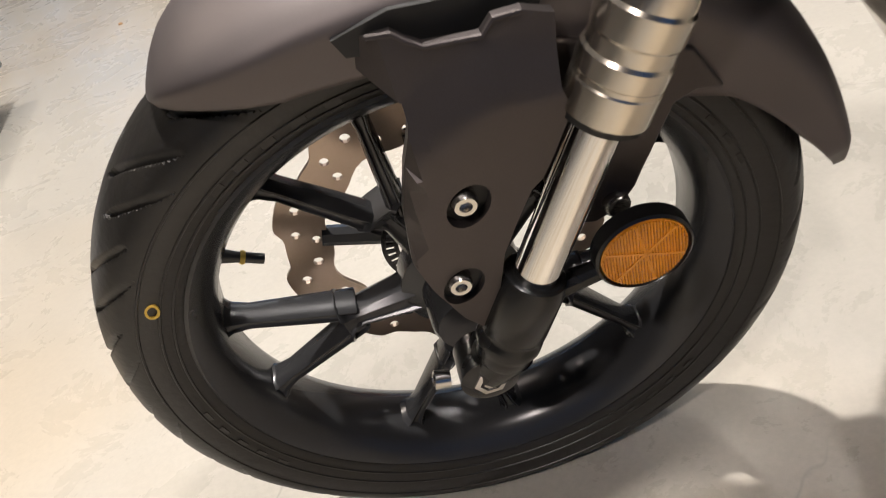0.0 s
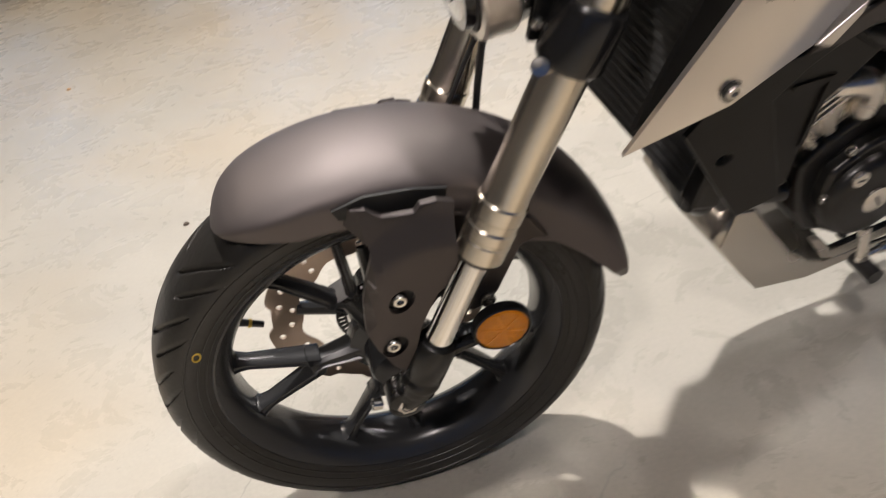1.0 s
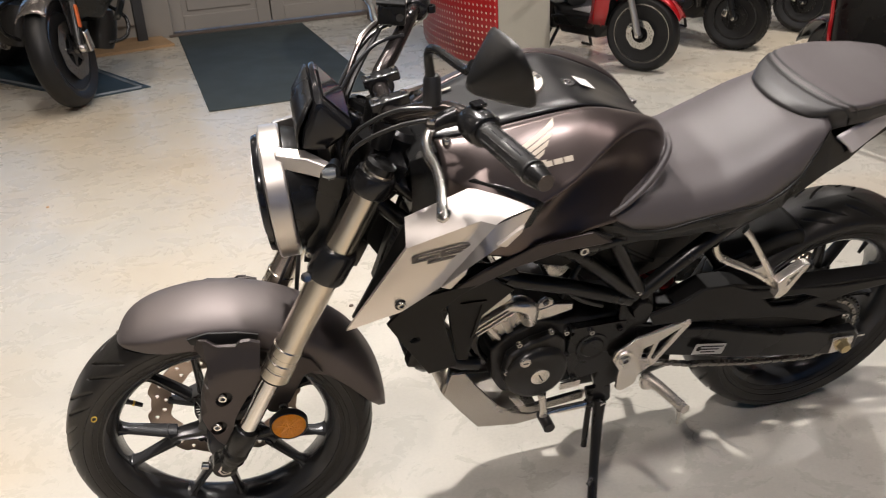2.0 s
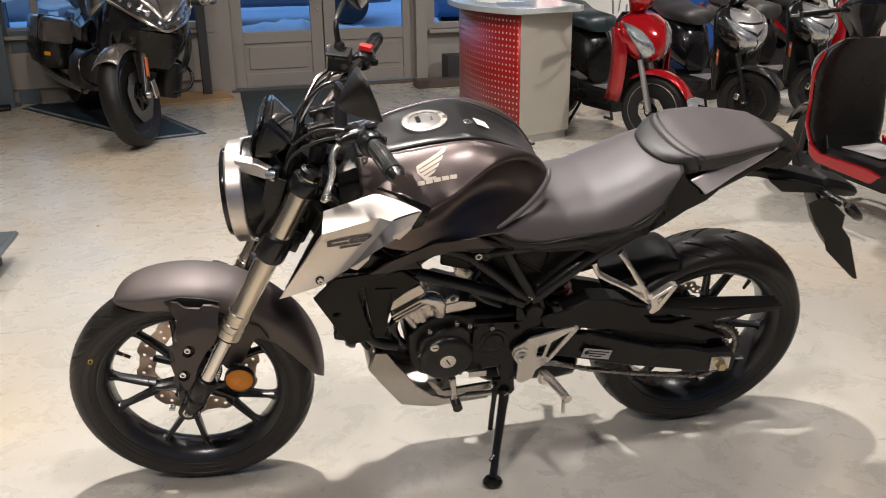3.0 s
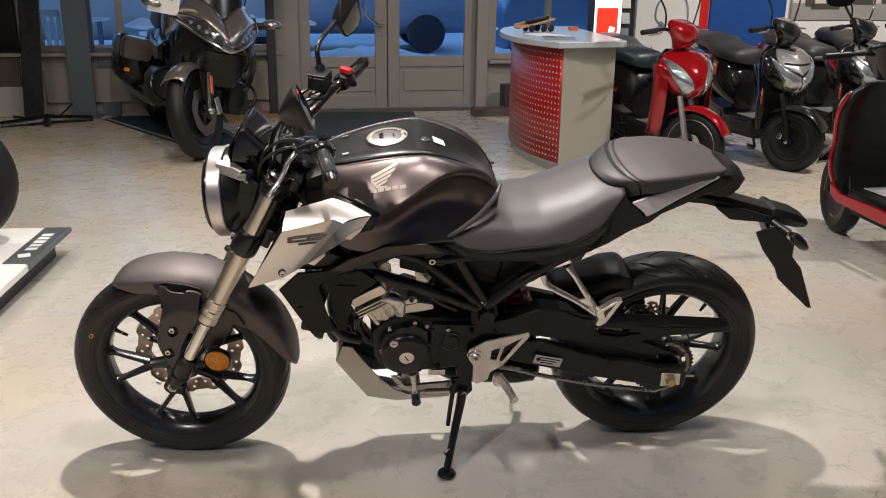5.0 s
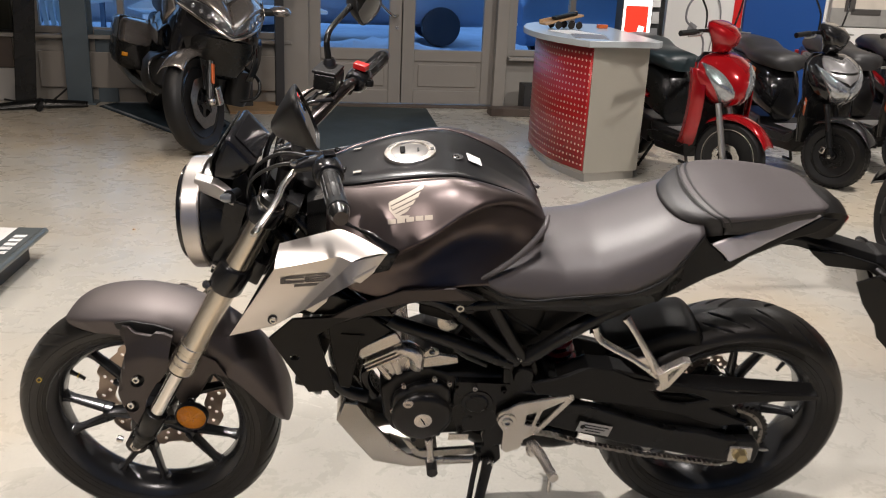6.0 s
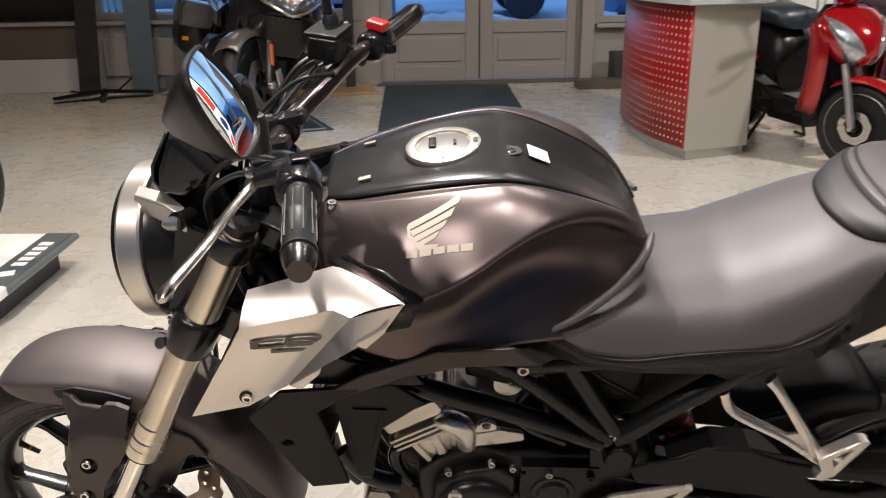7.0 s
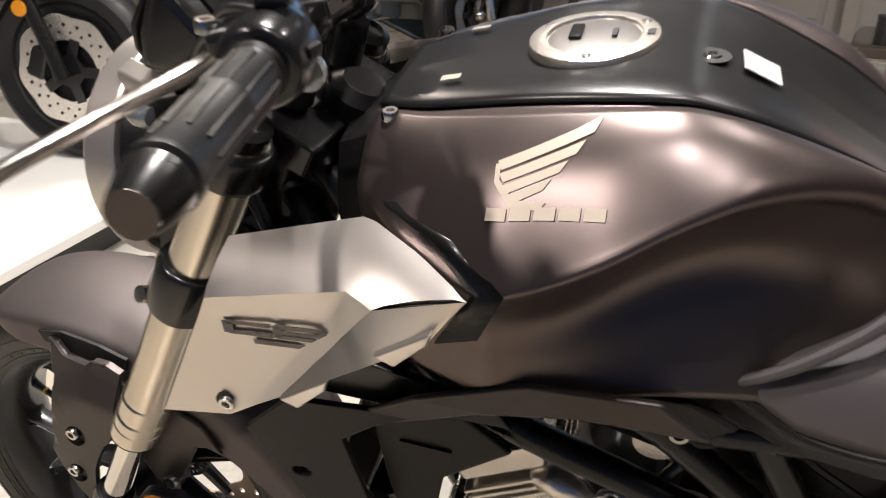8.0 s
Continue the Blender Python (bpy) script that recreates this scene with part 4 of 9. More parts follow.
# ---- headlamp
HL = Matrix.Translation((0.158, 0, 0.832)) @ pose(0, 0, 0, 0, -90 - 5)        # z now points ahead
lampb = front("headlamp", lathe([(0.050, -0.105), (0.088, -0.085), (0.106, -0.040), (0.107, -0.032)], seg=56, turn=HL), SATIN, None, "round headlamp with silver ring")
front("headlamp_ring", lathe([(0.102, -0.029), (0.1115, -0.029), (0.1135, -0.026), (0.1135, 0.002), (0.1115, 0.005), (0.1035, 0.006), (0.1020, 0.002)], seg=72, turn=HL), SHROUD, lampb, "satin silver headlamp ring", angle=25)
front("lens_gasket", lathe([(0.1030, 0.000), (0.1025, 0.008), (0.0990, 0.009), (0.0985, 0.002)], seg=64, turn=HL), NEARBLACK, lampb)
front("lens_rim", lathe([(0.0985, 0.006), (0.0995, 0.012), (0.0975, 0.018), (0.0940, 0.018)], seg=64, turn=HL), GLOSSBLACK, lampb, "dark lens rim")
front("headlamp_lens", lathe([(0.0965, 0.016), (0.085, 0.019), (0.05, 0.022), (0.0, 0.023)], seg=56, turn=HL), LENS, lampb, "clear shallow headlamp lens")
front("lamp_bar", lathe([(0.060, 0.0235), (0.070, 0.0225), (0.070, 0.0215), (0.060, 0.0225)], seg=56, turn=HL), STICKER, lampb, "pale ring light behind the lens")
for s in (-1, 1):
    bm = rings([[(0.168, s * (0.040 + d), 0.930 + e) for d, e in ((0, 0.010), (0.022, 0.004), (0.026, -0.018), (0.004, -0.012))],
                [(0.215, s * (0.060 + d), 0.928 + e) for d, e in ((0, 0.012), (0.022, 0.006), (0.025, -0.022), (0.002, -0.014))],
                [(0.250, s * (0.082 + d), 0.915 + e) for d, e in ((0, 0.012), (0.014, 0.007), (0.016, -0.016), (0.002, -0.012))]])
    front("headlamp_stay", bm, SHROUD, lampb, "satin silver headlamp stay", bevel=0.003)
    front("headlamp_bracket", plate([(0.195, 0.745), (0.225, 0.74), (0.275, 0.90), (0.235, 0.915)], s * 0.086, s * 0.094), SATIN, lampb, smooth=False, bevel=0.003)
    front("stay_screw", bolt((0.205, s * 0.098, 0.765), 0.006, 0.004, "-y" if s < 0 else "y"), BOLT, lampb)
    # small indicators on short stalks
    ind = front("indicator", tube([(0.258, s * 0.092, 0.928), (0.254, s * 0.108, 0.930), (0.250, s * 0.122, 0.932)], [0.009, 0.010, 0.013], 14), SATIN, None, "small black front indicator")
    front("indicator_lens", moved(lathe([(0.0, 0.013), (0.006, 0.012), (0.0095, 0.005), (0.0100, -0.003), (0.008, -0.008), (0.0, -0.009)], seg=20), Matrix.Translation((0.247, s * 0.128, 0.932)) @ pose(0, 0, 0, 0, 0, 90)), LENS, ind, "clear indicator lens")

# ---- instrument: a wedge whose screen faces back and up
DASH = [(0.211, 0.948), (0.215, 0.980), (0.236, 1.028), (0.244, 1.031), (0.290, 0.980), (0.280, 0.966), (0.245, 0.943)]
dash = front("instrument", rings([[(0.252 + (x - 0.252) * k, y, 0.98 + (z - 0.98) * k) for x, z in DASH] for y, k in ((-0.082, 0.72), (-0.078, 0.94), (-0.070, 1.0), (0.070, 1.0), (0.078, 0.94), (0.082, 0.72))]), GLOSSBLACK, None, "gloss black digital instrument", angle=28, bevel=0.002)
front("instrument_screen", moved(box((0.056, 0.112, 0.002), (0, 0, 0)), Matrix.Translation((0.2685, 0, 1.0065)) @ pose(0, 0, 0, 0, 48)), GLOSSBLACK, dash, "pale glossy screen", smooth=False, bevel=0.0008)
front("instrument_cowl", rings([[(x - 0.004, y * w_, z) for y in np.linspace(-1, 1, 9)] for x, z, w_ in ((0.210, 0.935, 0.055), (0.208, 0.962, 0.070), (0.212, 0.984, 0.074), (0.235, 1.028, 0.068))], closed=False), SATIN, dash, "dark front of the instrument", solid=0.004)

# ---- handlebar, controls and mirrors
BAR = [(0.489, -0.411, 1.056), (0.452, -0.262, 1.052), (0.425, -0.185, 1.050), (0.385, -0.120, 1.020), (0.352, -0.070, 0.992), (0.350, 0.0, 0.990)]
full = BAR + [(x, -y, z) for x, y, z in reversed(BAR[:-1])]
bar = front("handlebar", tube(full, [0.0115, 0.0115, 0.0125, 0.0145, 0.0145, 0.0145, 0.0145, 0.0145, 0.0125, 0.0115, 0.0115], 16, smooth=5), BARMETAL, None, "dark polished bronze-grey tapered handlebar")
for y in (-0.045, 0.045):
    front("riser", tube([(0.335, y, 0.925), (0.345, y, 0.965)], [0.017, 0.019], 16), SATIN, bar)
    cl = bmesh.new()
    lathe([(0.0116, -0.014), (0.020, -0.014), (0.022, -0.010), (0.022, 0.010), (0.020, 0.014), (0.0116, 0.014)], (0.351, y, 0.991), "y", 24, bm=cl)
    box((0.062, 0.026, 0.016), (0.352, y, 1.004), (0, -14, 0), bm=cl)
    front("bar_clamp", cl, GLOSSDARK, bar, "black handlebar clamp", bevel=0.003)
    for dx in (-0.022, 0.022):
        front("clamp_screw", bolt((0.352 + dx, y, 1.013 + 0.25 * dx), 0.0055, 0.003, "z"), BOLT, bar)


def bar_turn(a, b):
    a, b = Vector(a), Vector(b)
    return Matrix.Translation(a) @ (b - a).to_track_quat("Z", "Y").to_matrix().to_4x4()


for s in (-1, 1):
    G = bar_turn((0.452, s * 0.262, 1.052), (0.489, s * 0.411, 1.056))
    front("grip", lathe([(0.0125, 0.0), (0.0175, 0.001), (0.0175, 0.006), (0.0160, 0.008), (0.0160, 0.050), (0.0172, 0.054), (0.0160, 0.058), (0.0160, 0.116), (0.0176, 0.119), (0.0176, 0.124), (0.0145, 0.126)], seg=28, turn=G), GRIP, bar, "ribbed black rubber grip")
    ribs = bmesh.new()
    for k in range(10):
        a = 2 * math.pi * k / 10
        box((0.0016, 0.0016, 0.088), (0.0163 * math.cos(a), 0.0163 * math.sin(a), 0.058), bm=ribs)
    front("grip_ribs", moved(ribs, G), GRIP, bar, smooth=False)
    front("bar_end", lathe([(0.011, 0.126), (0.0166, 0.128), (0.0160, 0.134), (0.0128, 0.149), (0.0113, 0.153), (0.0, 0.1535)], seg=28, turn=G), SATIN, bar, "dark grey conical bar end weight")
    sw = lathe([(0.0130, -0.052), (0.0200, -0.050), (0.0250, -0.040), (0.0265, -0.020), (0.0250, -0.006), (0.0235, 0.0), (0.0160, 0.001)], seg=28, turn=G)
    box((0.034, 0.030, 0.034), (0, 0, 0), bm=sw)
    for v in sw.verts[-8:]:
        v.co = G @ (v.co + Vector((0.004, 0.0, -0.027)))
    swg = front("switch_housing", sw, GLOSSDARK, bar, "black handlebar switch housing", bevel=0.004)
    if s < 0:
        front("horn_button", moved(lathe([(0.0, 0.010), (0.010, 0.009), (0.012, 0.004), (0.012, 0.0)], seg=18), Matrix.Translation((0.462, -0.232, 1.040)) @ pose(0, 0, 0, 0, 100, 0)), LENS, swg, "grey horn button")
        front("indicator_switch", box((0.016, 0.012, 0.008), (0.468, -0.238, 1.057)), SATIN, swg, bevel=0.002)
        front("headlight_switch", box((0.020, 0.018, 0.006), (0.447, -0.230, 1.080), (0, 0, 20)), GLOSSBLACK, swg, bevel=0.002)
    else:
        front("engine_stop_switch", box((0.030, 0.022, 0.014), (0.452, 0.232, 1.083), (0, 8, -20)), RED, swg, "red engine stop switch", bevel=0.003)
        front("start_button", bolt((0.470, 0.225, 1.050), 0.010, 0.006, "z"), SATIN, swg)
    # levers, in front of the grips
    lev = tube([(0.392, s * 0.195, 1.038), (0.378, s * 0.215, 1.026), (0.372, s * 0.255, 1.024), (0.374, s * 0.305, 1.028), (0.370, s * 0.355, 1.028), (0.363, s * 0.396, 1.025), (0.362, s * 0.411, 1.024), (0.363, s * 0.420, 1.024)],
               [0.0080, 0.0090, 0.0082, 0.0074, 0.0074, 0.0078, 0.0108, 0.0040], 14, smooth=6, squash=0.66)
    front("brake_lever" if s > 0 else "clutch_lever", lev, BRUSHED, bar, "polished alloy lever")
    pb = tube([(0.435, s * 0.190, 1.048), (0.405, s * 0.200, 1.045), (0.385, s * 0.212, 1.042)], [0.016, 0.013, 0.010], 14)
    front("lever_perch", pb, GLOSSDARK, bar, "black lever bracket", bevel=0.002)
    front("perch_bolt", bolt((0.386, s * 0.212, 1.052), 0.007, 0.004, "z"), BOLT, bar)
# front brake fluid box on the right
front("brake_reservoir", box((0.048, 0.062, 0.036), (0.392, 0.170, 1.072), (0, 4, -10)), SATIN, bar, "black front brake fluid box", bevel=0.005)
front("reservoir_lid", box((0.050, 0.064, 0.006), (0.391, 0.170, 1.093), (0, 4, -10)), PLASTIC, bar, bevel=0.002)
front("reservoir_window", lathe([(0.0, -0.002), (0.007, -0.002), (0.008, 0.0)], (0.40, 0.138, 1.070), "y", 16), GLOSSBLACK, bar)
for a in ((0.0, 0.0), (0.010, 0.012)):
    front("hydraulic_pipe", tube([(0.372 + a[0], 0.165 + a[1], 1.058), (0.335, 0.150 + a[1], 1.030), (0.300 + a[0], 0.115 + a[1], 0.965), (0.285, 0.080 + a[1], 0.880), (0.262 - a[0], 0.055, 0.800)], 0.0042, 10, smooth=6), BRUSHED if a[0] else BARMETAL, bar, "bright brake line")
for k, (y, dz) in enumerate(((-0.19, 0.0), (-0.16, 0.012), (0.20, 0.0), (0.13, 0.010))):
    front("control_cable", tube([(0.405, y, 1.042), (0.345, y * 0.85, 1.020 + dz), (0.285, y * 0.55, 0.955 + dz), (0.275, y * 0.35, 0.87), (0.300, y * 0.3, 0.78)], 0.0035, 8, smooth=6), RUBBERHOSE, bar)
# mirrors
MIR = [(0.010, 0.042), (0.046, 0.043), (0.078, 0.036), (0.089, 0.012), (0.080, -0.020), (0.063, -0.045), (0.020, -0.055), (-0.028, -0.053), (-0.039, -0.034), (-0.036, -0.010), (-0.016, 0.018)]
for s in (-1, 1):
    B0 = Vector((0.391, s * 0.190, 1.074))
    C = Vector((0.430, s * 0.375, 1.212)) if s < 0 else Vector((0.435, s * 0.375, 1.194))
    n = Vector((0.926, 0.172, 0.345) if s < 0 else (0.84, -0.385, 0.378)).normalized()
    stem = front("mirror_stem", tube([B0, B0 + Vector((-0.003, 0, 0.040)), B0 + Vector((-0.006, s * 0.004, 0.070)), B0 + Vector((-0.002, s * 0.035, 0.088)), B0 + Vector((0.016, s * 0.130, 0.099)), C + Vector((-0.022, -s * 0.02, -0.018))], [0.0085, 0.0070, 0.0062, 0.0060, 0.0062, 0.008], 12, smooth=6), SATIN, None, "black mirror stem")
    front("mirror_boot", lathe([(0.0135, 0.0), (0.0125, 0.036), (0.0095, 0.042), (0.0, 0.043)], tuple(B0 - Vector((0, 0, 0.006))), "z", 16), RUBBERHOSE, stem)
    w = (Vector((0, s, 0)) - n * n.dot(Vector((0, s, 0)))).normalized()
    up = Vector((0, 0, 1))
    up = (up - n * n.dot(up)).normalized()
    shape = lambda k, d, a0=0.0, b0=0.0: [C + w * (a0 + (a - a0) * k) + up * (b0 + (b - b0) * k) + n * d for a, b in MIR]
    smooth_loop = lambda loop: spline(loop + [loop[0]], 4)[:-1]
    shell = rings([smooth_loop(shape(k, d, 0.018, -0.008)) for k, d in ((0.10, -0.050), (0.22, -0.047), (0.62, -0.026), (0.93, -0.006), (1.0, 0.0), (1.0, 0.004), (0.955, 0.005), (0.95, 0.001))])
    front("mirror_shell", shell, PLASTIC, stem, "black plastic mirror housing", angle=45)
    front("mirror_glass", rings([smooth_loop(shape(k, 0.0018 + 0.0024 * (1 - k * k), 0.022, -0.006)) for k in (0.955, 0.90, 0.80, 0.65, 0.5, 0.35, 0.2, 0.08)]), MIRROR, stem, "convex mirror glass", angle=80)

# ---- fuel tank: sections along x, from the top centre line down one side
TX = [0.415, 0.46, 0.53, 0.57, 0.61, 0.65, 0.69, 0.73, 0.77, 0.805, 0.830, 0.845]
TZ0 = [0.940, 0.953, 0.968, 0.977, 0.983, 0.984, 0.971, 0.951, 0.928, 0.907, 0.886, 0.862]       # top centre line
TS = [0.060, 0.079, 0.092, 0.097, 0.100, 0.100, 0.096, 0.090, 0.083, 0.074, 0.062, 0.050]        # half width of the cover
TSZ = [0.002, 0.002, -0.002, -0.001, -0.001, -0.003, -0.006, -0.010, -0.015, -0.015, -0.006, 0.0]  # its drop at the seam
TC = [0.120, 0.168, 0.210, 0.203, 0.197, 0.180, 0.162, 0.138, 0.117, 0.098, 0.078, 0.060]        # half width at the crease
TCZ = [0.896, 0.890, 0.880, 0.893, 0.915, 0.938, 0.953, 0.951, 0.940, 0.916, 0.886, 0.858]       # height of the crease
TK = [0.118, 0.160, 0.178, 0.165, 0.140, 0.118, 0.102, 0.092, 0.084, 0.076, 0.066, 0.055]        # half width in the knee hollow
TL = [0.115, 0.160, 0.184, 0.180, 0.174, 0.165, 0.155, 0.140, 0.126, 0.110, 0.098, 0.088]        # half width at the lower edge
TLZ = [0.780, 0.765, 0.760, 0.765, 0.770, 0.775, 0.772, 0.764, 0.752, 0.742, 0.737, 0.735]       # height of the lower edge


def tank_section(x):
    f = lambda t: float(np.interp(x, TX, t))
    z0, s, c, cz, k, lo, lz = f(TZ0), f(TS), f(TC), f(TCZ), f(TK), f(TL), f(TLZ)
    sz = z0 - f(TSZ)
    pts = [(0, z0, 0), (s * 0.55, z0 - f(TSZ) * 0.25, 0), (s, sz, 0), ((s * 0.52 + c * 0.48), sz + (cz - sz) * 0.36 + 0.008, 0), (c * 0.975, cz + 0.010, 0), (c, cz - 0.002, 0),
           (c - (c - k) * 0.55, cz - 0.022, 0), (k, cz - (cz - lz) * 0.45, 0), ((k + lo) / 2, cz - (cz - lz) * 0.75, 0), (lo, lz, 0)]
    return spline(pts, 6)


def smooth_table(t):
    """Resample a table over a finer range with soft corners."""
    xs = np.linspace(TX[0], TX[-1], 57)
    v = np.interp(xs, TX, t)
    for _ in range(3):
        v[1:-1] = 0.25 * v[:-2] + 0.5 * v[1:-1] + 0.25 * v[2:]
    return v


FINE = np.linspace(TX[0], TX[-1], 57)
TZ0, TS, TSZ, TC, TCZ, TK, TL, TLZ = [smooth_table(t) for t in (TZ0, TS, TSZ, TC, TCZ, TK, TL, TLZ)]
TX = FINE
SEAM = 12                                     # index of the seam along a section
tank = part("fuel_tank", rings([[(x, -p.x, p.y) for p in tank_section(x)[SEAM + 1:]] for x in FINE], closed=False), PAINT, bike, "matte graphite fuel tank side", solid=0.004, angle=60)
part("tank_side", rings([[(x, p.x, p.y) for p in tank_section(x)[SEAM + 1:]] for x in FINE], closed=False), PAINT, tank, "matte graphite fuel tank side", solid=0.004, angle=60)
top = []
for x in FINE:
    sec = tank_section(x)[:SEAM + 1]
    sec = [(p.x, p.y + 0.0035 * (1 - (p.x / max(sec[-1].x, 1e-5)) ** 6)) for p in sec]
    top.append([(x, -y, z) for y, z in reversed(sec)] + [(x, y, z) for y, z in sec[1:]])
part("tank_cover", rings(top, closed=False), COVER, tank, "satin black tank top cover", solid=0.004, angle=50)
# Added near-black inner shell puts shade into the seam below the cover.
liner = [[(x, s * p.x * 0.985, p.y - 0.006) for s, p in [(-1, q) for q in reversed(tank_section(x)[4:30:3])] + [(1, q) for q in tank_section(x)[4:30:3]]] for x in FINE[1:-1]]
part("tank_liner", rings(liner, closed=False), NEARBLACK, tank)
for s in (-1, 1):
    part("cover_ledge", tube([(x, s * (float(np.interp(x, TX, TS)) + 0.004), float(np.interp(x, TX, TZ0)) - float(np.interp(x, TX, TSZ)) - 0.0045) for x in FINE[2:-2]], 0.0035, 8), PAINT, tank, "rounded ledge below the cover")
# nose and tail closures
part("tank_front", rings([[(0.416, y, z) for y, z in ((-0.11, 0.78), (-0.112, 0.88), (-0.08, 0.925), (0, 0.938), (0.08, 0.925), (0.112, 0.88), (0.11, 0.78))],
                          [(0.375, y, z) for y, z in ((-0.075, 0.80), (-0.075, 0.86), (-0.06, 0.90), (0, 0.91), (0.06, 0.90), (0.075, 0.86), (0.075, 0.80))]]), SATIN, tank)
# filler cap
tilt = pose(0.572, 0, 0.9830, 0, -7)
cap = part("filler_cap", moved(lathe([(0.040, -0.006), (0.050, -0.006), (0.0515, 0.0), (0.0500, 0.0045), (0.0455, 0.0060), (0.0375, 0.0058), (0.0365, 0.0030)], seg=64), tilt @ pose(0, 0, 0, 90)), ALLOY, tank, "brushed silver filler ring")
part("cap_lid", moved(lathe([(0.0, 0.0045), (0.030, 0.0045), (0.0355, 0.0035), (0.0368, 0.0)], seg=56), tilt @ pose(0, 0, 0, 90)), CAPLID, cap, "round satin fuel cap lid")
part("key_cover", moved(box((0.010, 0.026, 0.004), (-0.014, 0.004, 0.006)), tilt), SATIN, cap, bevel=0.0015)
part("key_slot", moved(box((0.004, 0.014, 0.002), (0.016, 0.0, 0.0058)), tilt), NEARBLACK, cap, smooth=False)
part("cap_mark", moved(box((0.006, 0.010, 0.001), (0.0435, -0.002, 0.0064)), tilt), NEARBLACK, cap, smooth=False)
for a in range(30, 390, 120):
    part("cap_screw", moved(bolt((0.0435 * math.cos(radians(a)), 0.0435 * math.sin(radians(a)), 0.0055), 0.004, 0.001, "z"), tilt), BOLT, cap)
part("cover_screw", bolt((0.660, -0.020, 0.9860), 0.007, 0.003, "z"), BOLT, tank)
# Dark disc paints the shade round this cover screw.
part("screw_well", moved(lathe([(0.0, 0.0), (0.012, 0.0), (0.014, 0.002)], seg=20), Matrix.Translation((0.660, -0.020, 0.9855)) @ pose(0, 0, 0, 90)), NEARBLACK, tank)
part("warning_label", box((0.030, 0.036, 0.0008), (0.697, -0.010, 0.9768), (-3, 24, 0)), STICKER, tank, "small white paper label", smooth=False)
for s in (-1, 1):
    part("cover_screw", bolt((0.430, s * 0.082, 0.944), 0.007, 0.004, "z"), BOLT, tank)
    part("cover_label", box((0.016, 0.007, 0.001), (0.470, s * 0.050, 0.9645), (s * -6, -14, 0)), GREYLAM, tank, smooth=False)


def on_tank(x, z):
    """The outward point of the tank's left side at x and height z, above the crease."""
    sec = tank_section(x)
    for p, q in zip(sec[SEAM:], sec[SEAM + 1:]):
        if q.y <= z <= p.y:
            t = (p.y - z) / max(p.y - q.y, 1e-6)
            return Vector((x, -(p.x + (q.x - p.x) * t), z))
    return Vector((x, -sec[SEAM + 14].x, z))


def decal(name, loops, parent, material, lift=0.0032, label=""):
    """Flat shapes in x-z wrapped onto the tank's left side."""
    bm = bmesh.new()
    for outline in loops:
        flat = bmesh.new()
        vs = [flat.verts.new((a, 0, b)) for a, b in outline]
        flat.faces.new(vs)
        bmesh.ops.triangulate(flat, faces=flat.faces)
        bmesh.ops.subdivide_edges(flat, edges=flat.edges, cuts=3, use_grid_fill=True)
        for v in flat.verts:
            p = on_tank(v.co.x, v.co.z)
            v.co = p + Vector((0, -0.75, 0.65)) * lift
        me = bpy.data.meshes.new("wrap")
        flat.to_mesh(me)
        flat.free()
        bm.from_mesh(me)
        bpy.data.meshes.remove(me)
    return part(name, bm, material, parent, label, smooth=False)


# wing-shaped emblem: four swept feathers over a row of plain blocks
def feather(k):
    x0, z0 = 0.5285 + 0.0028 * k, 0.9495 - 0.0050 * k
    x1, z1 = 0.5950 - 0.0092 * k, 0.9785 - 0.0098 * k
    return [(x0, z0), (x1, z1), (x1 - 0.0048, z1 - 0.0064), (x0 + 0.0036, z0 - 0.0032)]


decal("wing_emblem", [feather(k) for k in range(4)] + [[(0.5275, 0.9480), (0.5310, 0.9490), (0.5320, 0.9420), (0.5440, 0.9345), (0.5660, 0.9375), (0.5620, 0.9325), (0.5420, 0.9305), (0.5285, 0.9400)]],
      tank, DECAL, label="pale gold wing-shaped emblem")
blocks = []
for k in range(5):
    a = 0.5265 + 0.0165 * k
    blocks.append([(a, 0.9210 + 0.0032 * k), (a + 0.0140, 0.9235 + 0.0032 * k), (a + 0.0140, 0.9300 + 0.0032 * k), (a, 0.9275 + 0.0032 * k)])
decal("emblem_bar", blocks, tank, DECAL, label="row of pale gold blocks below the emblem")

# ---- radiator shrouds
A, B, C_, D, E_ = (0.333, -0.180, 0.879), (0.441, -0.168, 0.906), (0.526, -0.224, 0.890), (0.463, -0.231, 0.8765), (0.325, -0.216, 0.849)
G_, H_, I_, J_ = (0.232, -0.184, 0.672), (0.320, -0.210, 0.716), (0.378, -0.226, 0.766), (0.500, -0.234, 0.856)
K_ = (0.441, -0.220, 0.880)
N_ = (0.487, -0.196, 0.8995)
bm = bmesh.new()
V = {n: bm.verts.new(p) for n, p in zip("CDIJ", (C_, D, I_, J_))}
bm.faces.new([V[c] for c in "DCJI"])
S_ = np.linspace(0, 1, 21)
upper = np.array([[np.interp(t, (0, 0.62, 0.82, 1), [p[c] for p in (A, B, N_, C_)]) for c in range(3)] for t in S_])
lower = np.array([[np.interp(t, (0, 0.74, 1), [p[c] for p in (E_, K_, D)]) for c in range(3)] for t in S_])
rows = []
for k in range(9):
    u = k / 8
    mid_ = upper * (1 - u) + lower * u
    mid_[:, 2] += 0.003 * math.sin(math.pi * u)
    rows.append([tuple(p) for p in mid_])
rings(rows, bm, closed=False)
low = [bm.verts.new(tuple(p)) for p in lower]
bot = [np.array([np.interp(t, (0, 0.55, 1), [p[c] for p in (G_, H_, I_)]) for c in range(3)]) for t in S_]
prev = low
